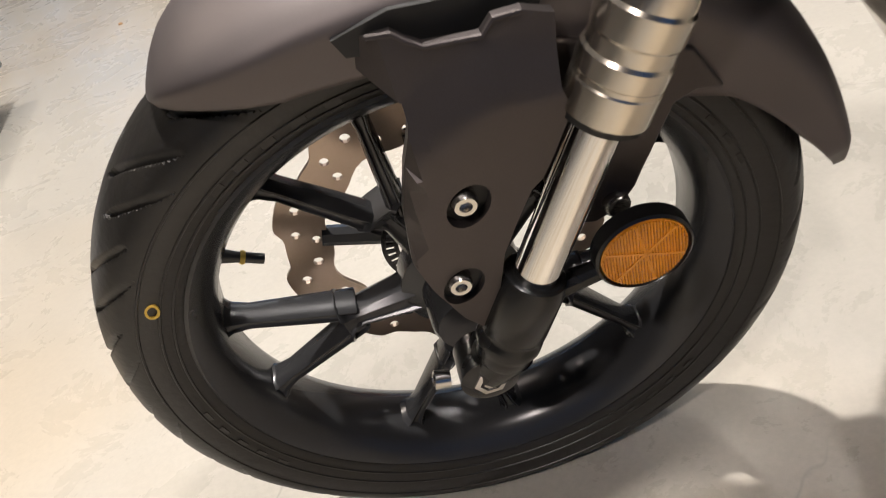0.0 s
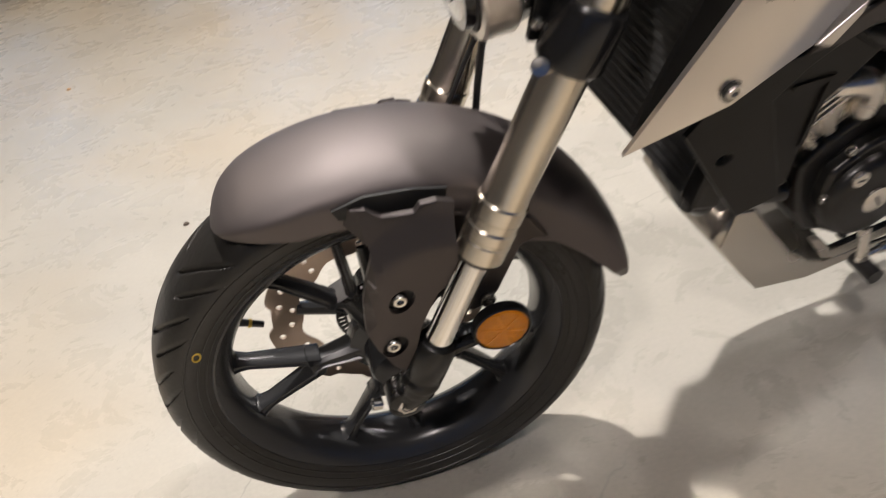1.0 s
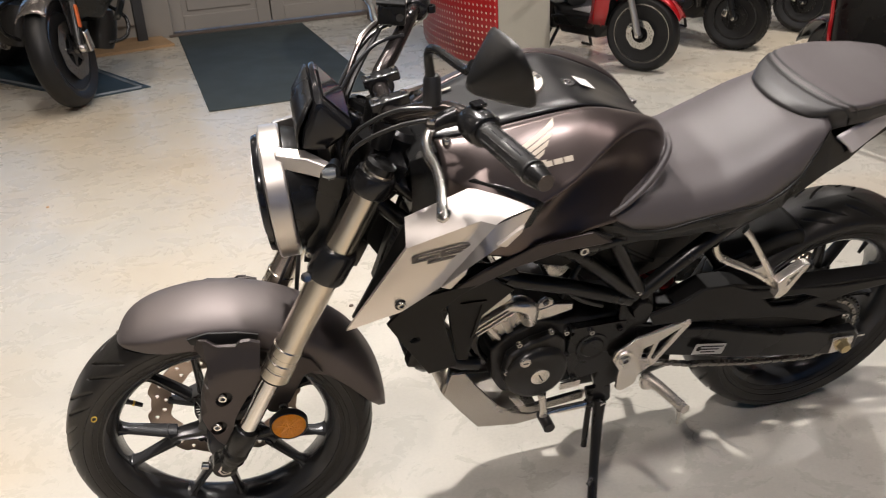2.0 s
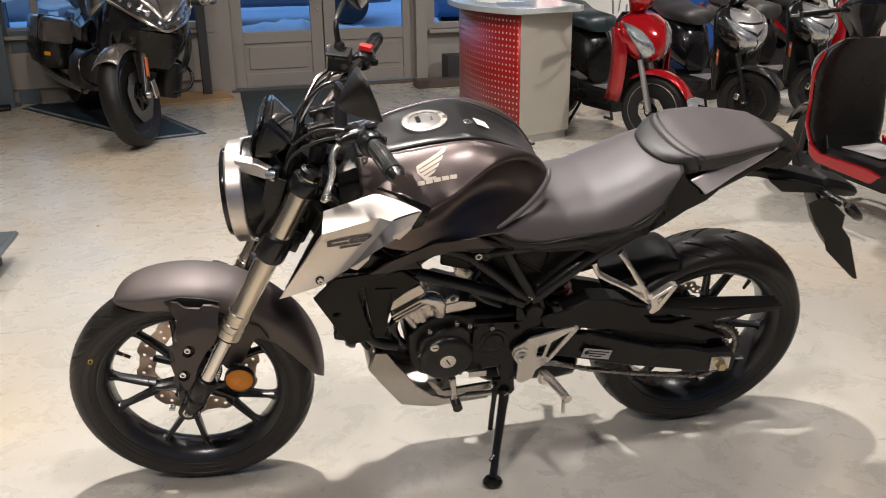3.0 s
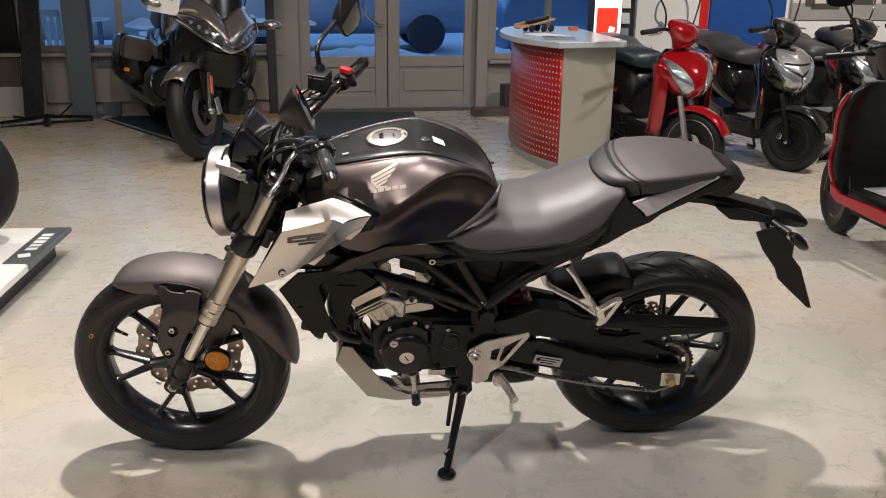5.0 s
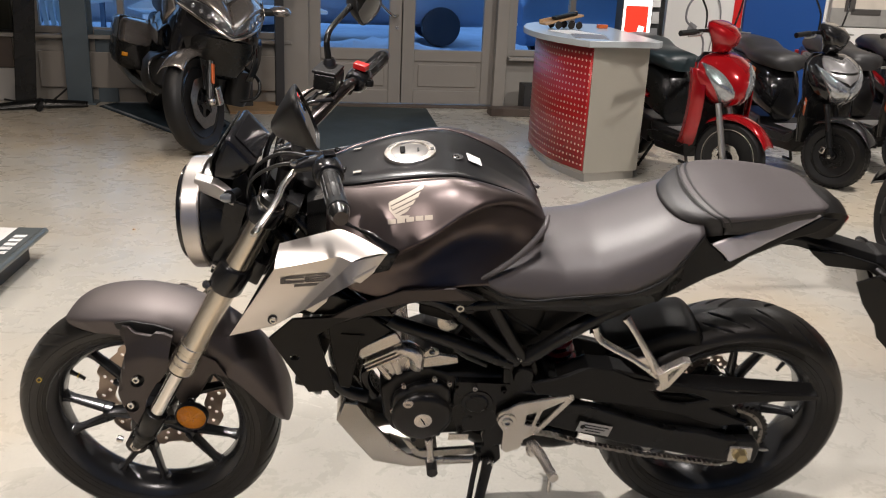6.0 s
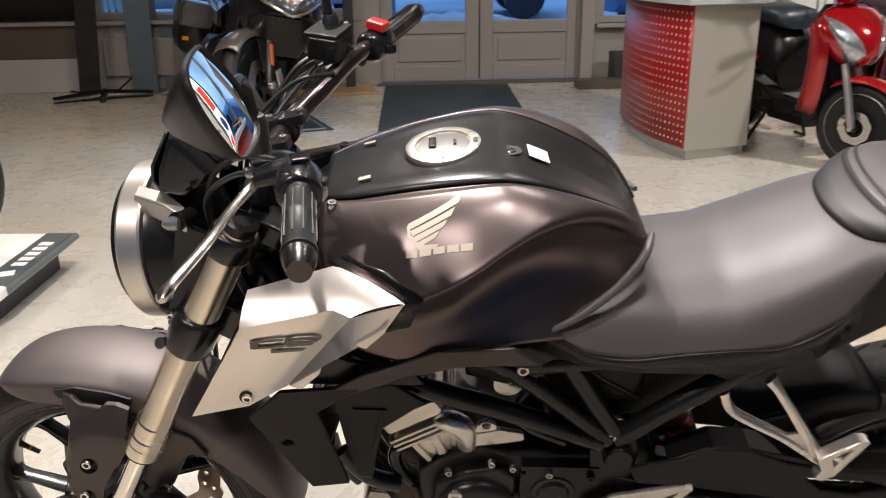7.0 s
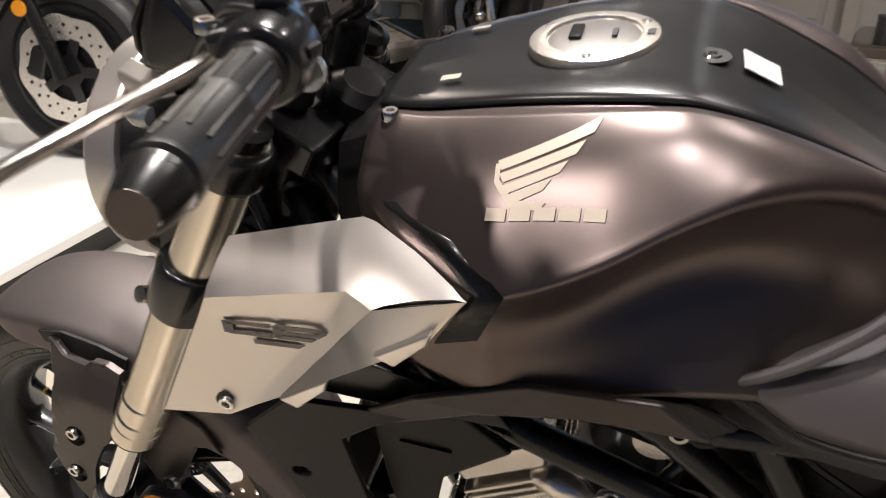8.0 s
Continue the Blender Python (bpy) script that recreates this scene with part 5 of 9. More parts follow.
for u in np.linspace(0.125, 1, 8):
    nxt = [bm.verts.new(tuple(lower[k] * (1 - u) + bot[k] * u)) for k in range(21)]
    for k in range(20):
        bm.faces.new((prev[k], prev[k + 1], nxt[k + 1], nxt[k]))
    prev = nxt
bmesh.ops.remove_doubles(bm, verts=bm.verts, dist=0.0008)
right = mirrored(bm)
shroud = part("shroud", bm, SHROUD, bike, "satin silver radiator shroud", solid=0.006, bevel=0.006, segs=3, angle=60)
shroud_r = part("shroud", right, SHROUD, bike, "satin silver radiator shroud", solid=0.006, bevel=0.006, segs=3, angle=60)
for s, sh in ((-1, shroud), (1, shroud_r)):
    part("shroud_screw", bolt((0.318, s * 0.2118, 0.730), 0.0075, 0.004, "-y" if s < 0 else "y"), BOLT, sh)
    part("screw_ring", lathe([(0.0075, -0.001), (0.0105, -0.001), (0.0105, 0.001)], (0.318, s * 0.2112, 0.730), "y", 24), NEARBLACK, sh)
    for tx, tz, ty in ((0.487, 0.852, 0.238), (0.402, 0.778, 0.228)):
        part("shroud_tab", moved(rings([[(-0.026, -0.004, 0), (0.026, -0.004, 0.012), (0.026, 0.004, 0.012), (-0.026, 0.004, 0)], [(-0.014, -0.004, -0.012), (0.018, -0.004, 0.002), (0.018, 0.004, 0.002), (-0.014, 0.004, -0.012)]]), Matrix.Translation((tx, s * ty, tz)) @ pose(0, 0, 0, 0, -22)), SHROUD, sh, bevel=0.002)
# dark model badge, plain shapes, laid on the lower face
NF = (Vector(D) - Vector(E_)).cross(Vector(G_) - Vector(E_)).normalized()
NF = NF if NF.y < 0 else -NF
UX = (Vector((0.084, 0, 0.016)) - NF * NF.dot(Vector((0.084, 0, 0.016)))).normalized()
UZ = NF.cross(UX) if NF.cross(UX).z > 0 else UX.cross(NF)
FOOT = Vector((0.338, 0, 0.816))
FOOT.y = E_[1] - (NF.x * (FOOT.x - E_[0]) + NF.z * (FOOT.z - E_[2])) / NF.y
badge = None
for x0, z0, w_, h_ in ((0.000, 0.011, 0.040, 0.004), (0.000, 0.000, 0.040, 0.004), (-0.004, 0.001, 0.010, 0.013), (0.044, 0.011, 0.042, 0.004), (0.044, 0.0055, 0.040, 0.003), (0.044, 0.000, 0.042, 0.004), (0.041, 0.001, 0.008, 0.013), (0.080, 0.001, 0.008, 0.0125), (0.022, -0.009, 0.046, 0.005)):
    dec = box((w_, h_, 0.0008), (x0 + w_ / 2, z0 + h_ / 2, 0.0))
    for v in dec.verts:
        v.co = FOOT + UX * (v.co.x + 0.25 * v.co.y) + UZ * v.co.y + NF * (v.co.z + 0.0038)
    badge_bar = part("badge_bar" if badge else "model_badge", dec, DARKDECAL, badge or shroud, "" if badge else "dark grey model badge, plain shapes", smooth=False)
    badge = badge or badge_bar
part("tank_edge_band", rings([[(0.445, -0.150, 0.908), (0.470, -0.150, 0.912)], [(0.490, -0.182, 0.903), (0.512, -0.180, 0.905)], [(0.526, -0.212, 0.886), (0.548, -0.212, 0.888)], [(0.500, -0.214, 0.840), (0.530, -0.210, 0.846)]], closed=False), SATIN, shroud, "black edge band behind the shroud", solid=0.004)
part("shroud_inner", plate([(0.245, 0.69), (0.33, 0.86), (0.42, 0.89), (0.47, 0.85), (0.40, 0.77), (0.32, 0.71)], -0.178, -0.172), PLASTIC, shroud, smooth=False)
part("shroud_inner", plate([(0.245, 0.69), (0.33, 0.86), (0.42, 0.89), (0.47, 0.85), (0.40, 0.77), (0.32, 0.71)], 0.172, 0.178), PLASTIC, shroud_r, smooth=False)

# ---- frame, radiator and its side covers
frame_ob = part("frame", tube([(0.335, 0, 0.92), (0.285, 0, 0.80)], 0.036, 24), SATIN, bike, "black tubular steel frame")
for s in (-1, 1):
    F_ = lambda pts, r, seg=12: part("frame_tube", tube([(x, s * y, z) for x, y, z in pts], r, seg, smooth=4), SATIN, frame_ob)
    F_([(0.31, 0.03, 0.83), (0.42, 0.09, 0.735), (0.52, 0.115, 0.668), (0.66, 0.120, 0.612), (0.80, 0.118, 0.545)], 0.0155)
    F_([(0.33, 0.03, 0.88), (0.45, 0.09, 0.78), (0.575, 0.118, 0.728), (0.665, 0.118, 0.690), (0.812, 0.115, 0.548)], 0.0145)
    F_([(0.52, 0.115, 0.668), (0.56, 0.118, 0.705), (0.60, 0.118, 0.725)], 0.010)
    F_([(0.67, 0.118, 0.700), (0.76, 0.118, 0.705), (0.90, 0.116, 0.715), (1.05, 0.105, 0.735), (1.20, 0.085, 0.80)], 0.0145)
    F_([(0.825, 0.112, 0.545), (0.90, 0.114, 0.615), (0.985, 0.112, 0.68), (1.04, 0.108, 0.715)], 0.0165)
    F_([(0.745, 0.118, 0.700), (0.785, 0.116, 0.625), (0.825, 0.112, 0.555)], 0.014)
    part("frame_gusset", plate([(0.655, 0.715), (0.70, 0.720), (0.76, 0.715), (0.705, 0.680), (0.672, 0.672)], s * 0.112, s * 0.124), SATIN, frame_ob, smooth=False, bevel=0.004)
    part("pivot_plate", plate([(0.785, 0.575), (0.845, 0.575), (0.862, 0.52), (0.85, 0.42), (0.83, 0.31), (0.765, 0.29), (0.755, 0.33), (0.79, 0.45)], s * 0.100, s * 0.116, [circle(0.828, 0.519, 0.014, 20)]), SATIN, frame_ob, "black pivot plate", smooth=False, bevel=0.004)
    part("pivot_ring", lathe([(0.013, -0.016), (0.020, -0.016), (0.023, -0.010), (0.023, 0.010), (0.013, 0.012)], (0.828, s * 0.118, 0.519), "y", 32), SATIN, frame_ob)
    part("frame_bolt", bolt((0.679, s * 0.128, 0.700), 0.0095, 0.005, "-y" if s < 0 else "y"), BOLT, frame_ob)
    part("pivot_bolt", bolt((0.815, s * 0.122, 0.560), 0.0075, 0.004, "-y" if s < 0 else "y"), BOLT, frame_ob)
    part("seat_rail_cover", plate([(0.690, 0.725), (0.745, 0.735), (0.84, 0.715), (0.98, 0.732), (1.10, 0.780), (1.12, 0.745), (1.045, 0.700), (0.985, 0.665), (0.93, 0.690), (0.84, 0.692), (0.76, 0.700)], s * 0.118, s * 0.126), PLASTIC, frame_ob, "grained black rail cover", smooth=False, bevel=0.003)
    part("lower_tank_trim", plate([(0.440, 0.705), (0.52, 0.745), (0.60, 0.765), (0.68, 0.765), (0.72, 0.745), (0.69, 0.725), (0.60, 0.740), (0.53, 0.715), (0.46, 0.685)], s * 0.150, s * 0.158), PLASTIC, frame_ob, smooth=False, bevel=0.003)
    part("side_trim_panel", plate([(0.400, 0.690), (0.470, 0.745), (0.56, 0.785), (0.66, 0.790), (0.70, 0.760), (0.60, 0.758), (0.52, 0.735), (0.44, 0.690)], s * 0.182, s * 0.190, shear=lambda x, z: -s * 0.02 * max(0, (0.76 - z) / 0.07)), STAY, frame_ob, "satin charcoal trim under the tank", smooth=False, bevel=0.004)
    # radiator side covers
    part("radiator_cover", plate([(0.303, 0.655), (0.350, 0.703), (0.470, 0.712), (0.430, 0.690), (0.398, 0.664), (0.412, 0.600), (0.432, 0.522), (0.378, 0.515), (0.345, 0.575)], s * 0.168, s * 0.175, [circle(0.352, 0.607, 0.0095, 14, 0.7)]), PLASTIC, frame_ob, "grained black radiator side cover", smooth=False, bevel=0.004)
    part("cover_clip", bolt((0.352, s * 0.166, 0.607), 0.0085, 0.003, "-y" if s < 0 else "y"), SATIN, frame_ob)
    part("inner_side_cover", plate([(0.415, 0.672), (0.50, 0.692), (0.545, 0.655), (0.480, 0.602), (0.462, 0.500), (0.440, 0.505), (0.425, 0.59)], s * 0.140, s * 0.148), PLASTIC, frame_ob, "black side cover with a moulded triangle", smooth=False, bevel=0.004)
    part("cover_rib", plate([(0.442, 0.648), (0.490, 0.645), (0.470, 0.560), (0.464, 0.560), (0.482, 0.638), (0.444, 0.641)], s * 0.147, s * 0.151), PLASTIC, frame_ob, smooth=False)
    part("under_shroud_panel", plate([(0.345, 0.706), (0.40, 0.755), (0.46, 0.74), (0.53, 0.722), (0.545, 0.700), (0.47, 0.700)], s * 0.150, s * 0.160), SATIN, frame_ob, smooth=False, bevel=0.003)
rad = part("radiator", box((0.03, 0.24, 0.20), (0.395, 0, 0.595), (0, 18, 0)), RADCORE, bike, "black finned radiator", smooth=False, bevel=0.004)
for k in range(18):
    part("radiator_fin", box((0.034, 0.22, 0.0025), (0.395 + (k - 8.5) * 0.0034, 0, 0.595 + (k - 8.5) * 0.0105), (0, 18, 0)), RADCORE, rad, smooth=False)
for y in (-0.128, 0.128):
    part("radiator_tank", box((0.038, 0.026, 0.20), (0.395, y, 0.595), (0, 18, 0)), SATIN, rad, bevel=0.005)
part("radiator_hose", tube([(0.41, -0.09, 0.50), (0.45, -0.10, 0.455), (0.50, -0.105, 0.44)], 0.014, 14, smooth=5), RUBBERHOSE, rad)
part("horn", lathe([(0.0, -0.02), (0.030, -0.018), (0.038, -0.006), (0.038, 0.004), (0.015, 0.012), (0.012, 0.030)], (0.395, -0.075, 0.470), "x", 28), SATIN, bike, "small black horn")
part("oil_hose", tube([(0.420, -0.085, 0.50), (0.418, -0.088, 0.455), (0.432, -0.085, 0.425)], 0.008, 12, smooth=5), RUBBERHOSE, rad)

# ---- engine
eng = part("engine", lathe([(0.0, -0.138), (0.050, -0.138), (0.060, -0.134), (0.0655, -0.126), (0.067, -0.090), (0.07, 0.10), (0.06, 0.12), (0.0, 0.12)], (0.617, 0, 0.400), "y", 56), WHEELGREY, bike, "black single-cylinder engine with silver cylinder")
case = bmesh.new()
plate([(0.535, 0.375), (0.525, 0.46), (0.560, 0.492), (0.625, 0.520), (0.672, 0.500), (0.815, 0.497), (0.822, 0.40), (0.79, 0.33), (0.70, 0.322), (0.60, 0.315), (0.555, 0.335)], -0.100, 0.10, bm=case)
part("crankcase", case, WHEELGREY, eng, "black crankcase", smooth=False, bevel=0.008)
part("clutch_cover", plate([(0.548, 0.40), (0.556, 0.455), (0.600, 0.482), (0.650, 0.492), (0.676, 0.470), (0.684, 0.40), (0.665, 0.352), (0.62, 0.332), (0.57, 0.345)], -0.122, -0.098), WHEELGREY, eng, "black generator cover", smooth=False, bevel=0.008, segs=3)
part("sprocket_cover", plate([(0.686, 0.492), (0.805, 0.486), (0.812, 0.43), (0.775, 0.352), (0.70, 0.345), (0.682, 0.40)], -0.118, -0.098, [circle(0.690, 0.478, 0.004)]), SATIN, eng, "satin black sprocket cover", smooth=False, bevel=0.007, segs=3)
part("cover_boss", lathe([(0.018, -0.008), (0.022, -0.008), (0.026, -0.004), (0.034, -0.005), (0.036, 0.0)], (0.736, -0.116, 0.432), "y", 36), SATIN, eng)
for (x, z, r) in ((0.619, 0.400, 0.0195), (0.585, 0.447, 0.0112)):
    part("inspection_cap", lathe([(0.0, -0.003), (r * 0.86, -0.003), (r, -0.0015), (r, 0.003)], (x, -0.1390 if r > 0.015 else -0.137, z), "y", 36), ALLOY, eng, "silver slotted inspection cap")
    part("cap_slot", box((r * 1.0, 0.0012, r * 0.14), (x, -0.1425 if r > 0.015 else -0.1403, z), (0, 62 if r > 0.015 else 5, 0)), NEARBLACK, eng, smooth=False)
for x, z in ((0.553, 0.415), (0.575, 0.485), (0.640, 0.503), (0.672, 0.492), (0.680, 0.428), (0.655, 0.345), (0.602, 0.328), (0.792, 0.470), (0.705, 0.352), (0.728, 0.478)):
    part("case_bolt", bolt((x, -0.122, z), 0.0062, 0.004), BOLT if z > 0.47 or x < 0.56 else SATIN, eng)
part("engine_number_pad", box((0.045, 0.003, 0.018), (0.704, -0.111, 0.323)), ALLOY, eng, "plain alloy pad", smooth=False)
# cylinder leaning forward with its fins and head
CY = Matrix.Translation((0.572, 0, 0.475)) @ pose(0, 0, 0, 0, -29.6)
part("cylinder", moved(box((0.078, 0.160, 0.110), (0.004, -0.008, 0.025)), CY), ALLOY, eng, "cast silver cylinder", smooth=False, bevel=0.010, segs=3)
part("cylinder_rib", moved(box((0.016, 0.172, 0.070), (0.006, -0.008, 0.030), (0, 8, 0)), CY), ALLOY, eng, smooth=False, bevel=0.004)
part("cylinder_rib", moved(box((0.012, 0.172, 0.060), (-0.022, -0.008, 0.034), (0, -6, 0)), CY), ALLOY, eng, smooth=False, bevel=0.004)
for k in range(3):
    part("cylinder_fin", moved(box((0.104, 0.182, 0.0050), (0.002, -0.009, 0.066 + 0.0095 * k)), CY), ALLOY, eng, smooth=False, bevel=0.0015)
part("cylinder_head", moved(box((0.098, 0.176, 0.034), (0.002, -0.007, 0.110)), CY), ALLOY, eng, "cast silver cylinder head", smooth=False, bevel=0.007, segs=3)
part("rocker_cover", moved(box((0.090, 0.140, 0.045), (0.006, 0, 0.150)), CY), SATIN, eng, bevel=0.010)
part("coolant_pipe", tube([(0.508, -0.080, 0.52), (0.492, -0.090, 0.49), (0.500, -0.092, 0.455), (0.515, -0.09, 0.43)], 0.011, 14, smooth=5), GLOSSBLACK, eng, "black coolant pipe")
part("head_flange", plate([(0.612, 0.520), (0.618, 0.548), (0.650, 0.556), (0.688, 0.548), (0.690, 0.532), (0.655, 0.525)], -0.104, -0.094), ALLOY, eng, "cast alloy flange", smooth=False, bevel=0.003)
part("water_elbow", tube([(0.560, -0.085, 0.560), (0.582, -0.096, 0.566), (0.600, -0.097, 0.550), (0.604, -0.092, 0.515)], [0.014, 0.018, 0.018, 0.016], 16, smooth=5), ALLOY, eng, "cast alloy coolant elbow")
part("lifting_eye", plate([(0.614, 0.548), (0.618, 0.566), (0.632, 0.574), (0.646, 0.566), (0.650, 0.548)], -0.102, -0.094, [circle(0.632, 0.562, 0.006, 14)]), ALLOY, eng, smooth=False, bevel=0.003)
part("starter_motor", lathe([(0.0, -0.07), (0.024, -0.068), (0.026, -0.06), (0.026, 0.06)], (0.705, 0, 0.535), "y", 28), SATIN, eng)
part("intake_duct", tube([(0.62, -0.02, 0.64), (0.68, -0.03, 0.65), (0.76, -0.03, 0.66)], [0.026, 0.03, 0.04], 18, smooth=4), SATIN, eng)
part("air_box", box((0.17, 0.17, 0.13), (0.79, 0, 0.66), (0, 8, 0)), PLASTIC, bike, "black air box", bevel=0.02, segs=3)
part("throttle_body", lathe([(0.0, -0.05), (0.022, -0.048), (0.024, 0.05)], (0.665, -0.02, 0.615), "y", 24), ALLOY, eng)
part("fuel_hose", tube([(0.70, -0.09, 0.64), (0.67, -0.11, 0.60), (0.70, -0.108, 0.56), (0.75, -0.105, 0.53)], 0.006, 10, smooth=6), RUBBERHOSE, eng)
part("battery_box", box((0.10, 0.16, 0.15), (0.90, 0, 0.665), (0, 15, 0)), PLASTIC, bike, "black battery box", bevel=0.012)
part("wiring_cover", plate([(0.60, 0.700), (0.66, 0.690), (0.70, 0.655), (0.66, 0.640), (0.60, 0.660)], -0.095, -0.085), PLASTIC, eng, smooth=False, bevel=0.003)

for s in (-1, 1):
    inner = part("inner_panel", plate([(0.60, 0.735), (0.70, 0.755), (0.90, 0.750), (1.10, 0.770), (1.14, 0.74), (1.04, 0.665), (0.955, 0.595), (0.86, 0.565), (0.80, 0.550), (0.72, 0.580), (0.66, 0.640)], s * 0.070, s * 0.078), PLASTIC, frame_ob, "black inner side panel", smooth=False, bevel=0.004)
    part("panel_rib", tube([(0.71, s * 0.082, 0.72), (0.80, s * 0.082, 0.64), (0.86, s * 0.082, 0.60)], 0.006, 8), PLASTIC, inner)

# ---- belly pan
SK = [(0.450, 0.414), (0.434, 0.359), (0.518, 0.222), (0.597, 0.201), (0.746, 0.211), (0.745, 0.225), (0.626, 0.228), (0.592, 0.247), (0.552, 0.289), (0.500, 0.369), (0.477, 0.409)]
pan = part("belly_pan", plate(SK, -0.098, -0.092, shear=lambda x, z: 0.10 * max(0.0, 0.33 - z)), SKID, bike, "satin grey belly pan", smooth=False, bevel=0.003)
part("pan_side", plate(SK, 0.092, 0.098, shear=lambda x, z: -0.10 * max(0.0, 0.33 - z)), SKID, pan, smooth=False, bevel=0.003)
loops = []
for (x, z) in ((0.450, 0.414), (0.434, 0.359), (0.476, 0.290), (0.518, 0.222), (0.597, 0.201), (0.670, 0.206)):
    w_ = 0.094 - 0.10 * max(0.0, 0.33 - z)
    loops.append([(x, y * w_, z - 0.012 * (1 - y * y)) for y in np.linspace(-1, 1, 9)])
part("pan_floor", rings(loops, closed=False), SKID, pan, solid=0.004)
part("pan_rail", plate([(0.577, 0.305), (0.592, 0.301), (0.620, 0.265), (0.753, 0.274), (0.748, 0.252), (0.629, 0.243), (0.608, 0.252)], -0.098, -0.088), SKID, pan, "pale inner rail of the belly pan", smooth=False, bevel=0.003)

# ---- gear linkage and footrests
gear = part("gear_lever", tube([(0.636, -0.122, 0.328), (0.641, -0.126, 0.296), (0.645, -0.128, 0.262)], [0.0095, 0.0070, 0.0095], 12, smooth=4), ALLOY, bike, "cast alloy gear lever link")
part("lever_rubber", tube([(0.646, -0.116, 0.256), (0.646, -0.158, 0.256)], 0.0125, 16), RUBBERHOSE, gear, "black rubber lever end")
part("shift_rod", tube([(0.650, -0.125, 0.264), (0.672, -0.125, 0.268), (0.674, -0.125, 0.268), (0.742, -0.125, 0.267)], [0.005, 0.005, 0.0075, 0.0075], 10), BRUSHED, gear, "polished shift rod")
part("rod_joint", lathe([(0.0, -0.010), (0.009, -0.008), (0.011, 0.0), (0.009, 0.008), (0.0, 0.010)], (0.748, -0.125, 0.267), "y", 16), SATIN, gear)
for s in (-1, 1):
    yy = (s * 0.128, s * 0.137)
    rest = part("footrest_hanger", plate([(0.780, 0.396), (0.786, 0.418), (0.801, 0.427), (0.825, 0.443), (0.943, 0.470), (0.947, 0.458), (0.880, 0.359), (0.848, 0.337), (0.842, 0.311), (0.811, 0.296), (0.799, 0.307), (0.799, 0.360)], *yy,
                                           [circle(0.804, 0.396, 0.010, 16), [(0.847, 0.411), (0.869, 0.419), (0.861, 0.378), (0.845, 0.383)], [(0.881, 0.424), (0.926, 0.451), (0.877, 0.373), (0.869, 0.378)]]), ALLOY, bike, "cast alloy footrest hanger with two cut-outs", smooth=False, bevel=0.0030, segs=3)
    part("hanger_ring", lathe([(0.011, 0.0), (0.013, -0.005), (0.020, -0.005), (0.022, 0.0)], (0.804, s * 0.137, 0.396), "y", 24), ALLOY, rest, "raised ring round the hanger bolt")
    part("hanger_bolt", bolt((0.804, s * 0.140, 0.396), 0.0125, 0.006, "-y" if s < 0 else "y"), BOLT, rest)
    peg = part("footrest", tube([(0.872, s * 0.135, 0.316), (0.882, s * 0.165, 0.320), (0.897, s * 0.245, 0.330)], [0.014, 0.0125, 0.0105], 14), ALLOY, rest, "ribbed alloy footrest")
    part("footrest_feeler", tube([(0.890, s * 0.235, 0.318), (0.892, s * 0.238, 0.282)], 0.0045, 8), BRUSHED, rest)
    part("footrest_pivot", lathe([(0.0, -0.016), (0.014, -0.014), (0.016, 0.0), (0.014, 0.014), (0.0, 0.016)], (0.870, s * 0.138, 0.312), "z", 18), ALLOY, rest)
    # pillion footrest
    pr = part("pillion_hanger", tube([(0.968, s * 0.118, 0.645), (0.985, s * 0.124, 0.612), (1.06, s * 0.130, 0.568), (1.118, s * 0.134, 0.528)], [0.011, 0.009, 0.009, 0.012], 12, smooth=4, squash=0.6), ALLOY, bike, "cast alloy pillion footrest hanger")
    part("hanger_arm", tube([(1.030, s * 0.116, 0.668), (1.050, s * 0.124, 0.640), (1.118, s * 0.134, 0.535)], [0.012, 0.0085, 0.011], 12, smooth=4, squash=0.6), ALLOY, pr)
    part("hanger_web", plate([(1.062, 0.572), (1.088, 0.577), (1.118, 0.540), (1.105, 0.535)], s * 0.128, s * 0.134), ALLOY, pr, smooth=False, bevel=0.002)
    part("pillion_peg", plate([(1.108, 0.545), (1.122, 0.557), (1.160, 0.583), (1.176, 0.582), (1.170, 0.570), (1.140, 0.512), (1.124, 0.500), (1.112, 0.505), (1.118, 0.522)], s * 0.138, s * 0.160, [[(1.130, 0.549), (1.155, 0.568), (1.135, 0.530)]]), ALLOY, pr, "folded alloy pillion footrest", smooth=False, bevel=0.003)
    part("peg_bolt", bolt((1.118, s * 0.140, 0.530), 0.008, 0.006, "-y" if s < 0 else "y"), BOLT, pr)

# ---- side stand
stand = part("side_stand", tube([(0.778, -0.118, 0.262), (0.770, -0.135, 0.220), (0.745, -0.195, 0.135), (0.729, -0.236, 0.078)], [0.014, 0.0125, 0.0105, 0.0105], 14), SATIN, bike, "black steel side stand")
part("stand_foot", moved(lathe([(0.0, -0.005), (0.024, -0.005), (0.026, 0.0), (0.022, 0.006), (0.0, 0.007)], seg=24), Matrix.Translation((0.727, -0.243, 0.069)) @ pose(0, 0, 0, 90 - LEAN)), SATIN, stand)
part("stand_bracket", plate([(0.742, 0.300), (0.800, 0.298), (0.806, 0.255), (0.790, 0.235), (0.768, 0.238), (0.748, 0.268)], -0.116, -0.104), SATIN, stand, smooth=False, bevel=0.003)
part("stand_bolt", bolt((0.780, -0.128, 0.258), 0.0085, 0.006), BOLT, stand)
part("stand_spring", tube([(0.752, -0.120, 0.285), (0.742, -0.140, 0.215), (0.736, -0.155, 0.165)], 0.0065, 10), SATIN, stand)
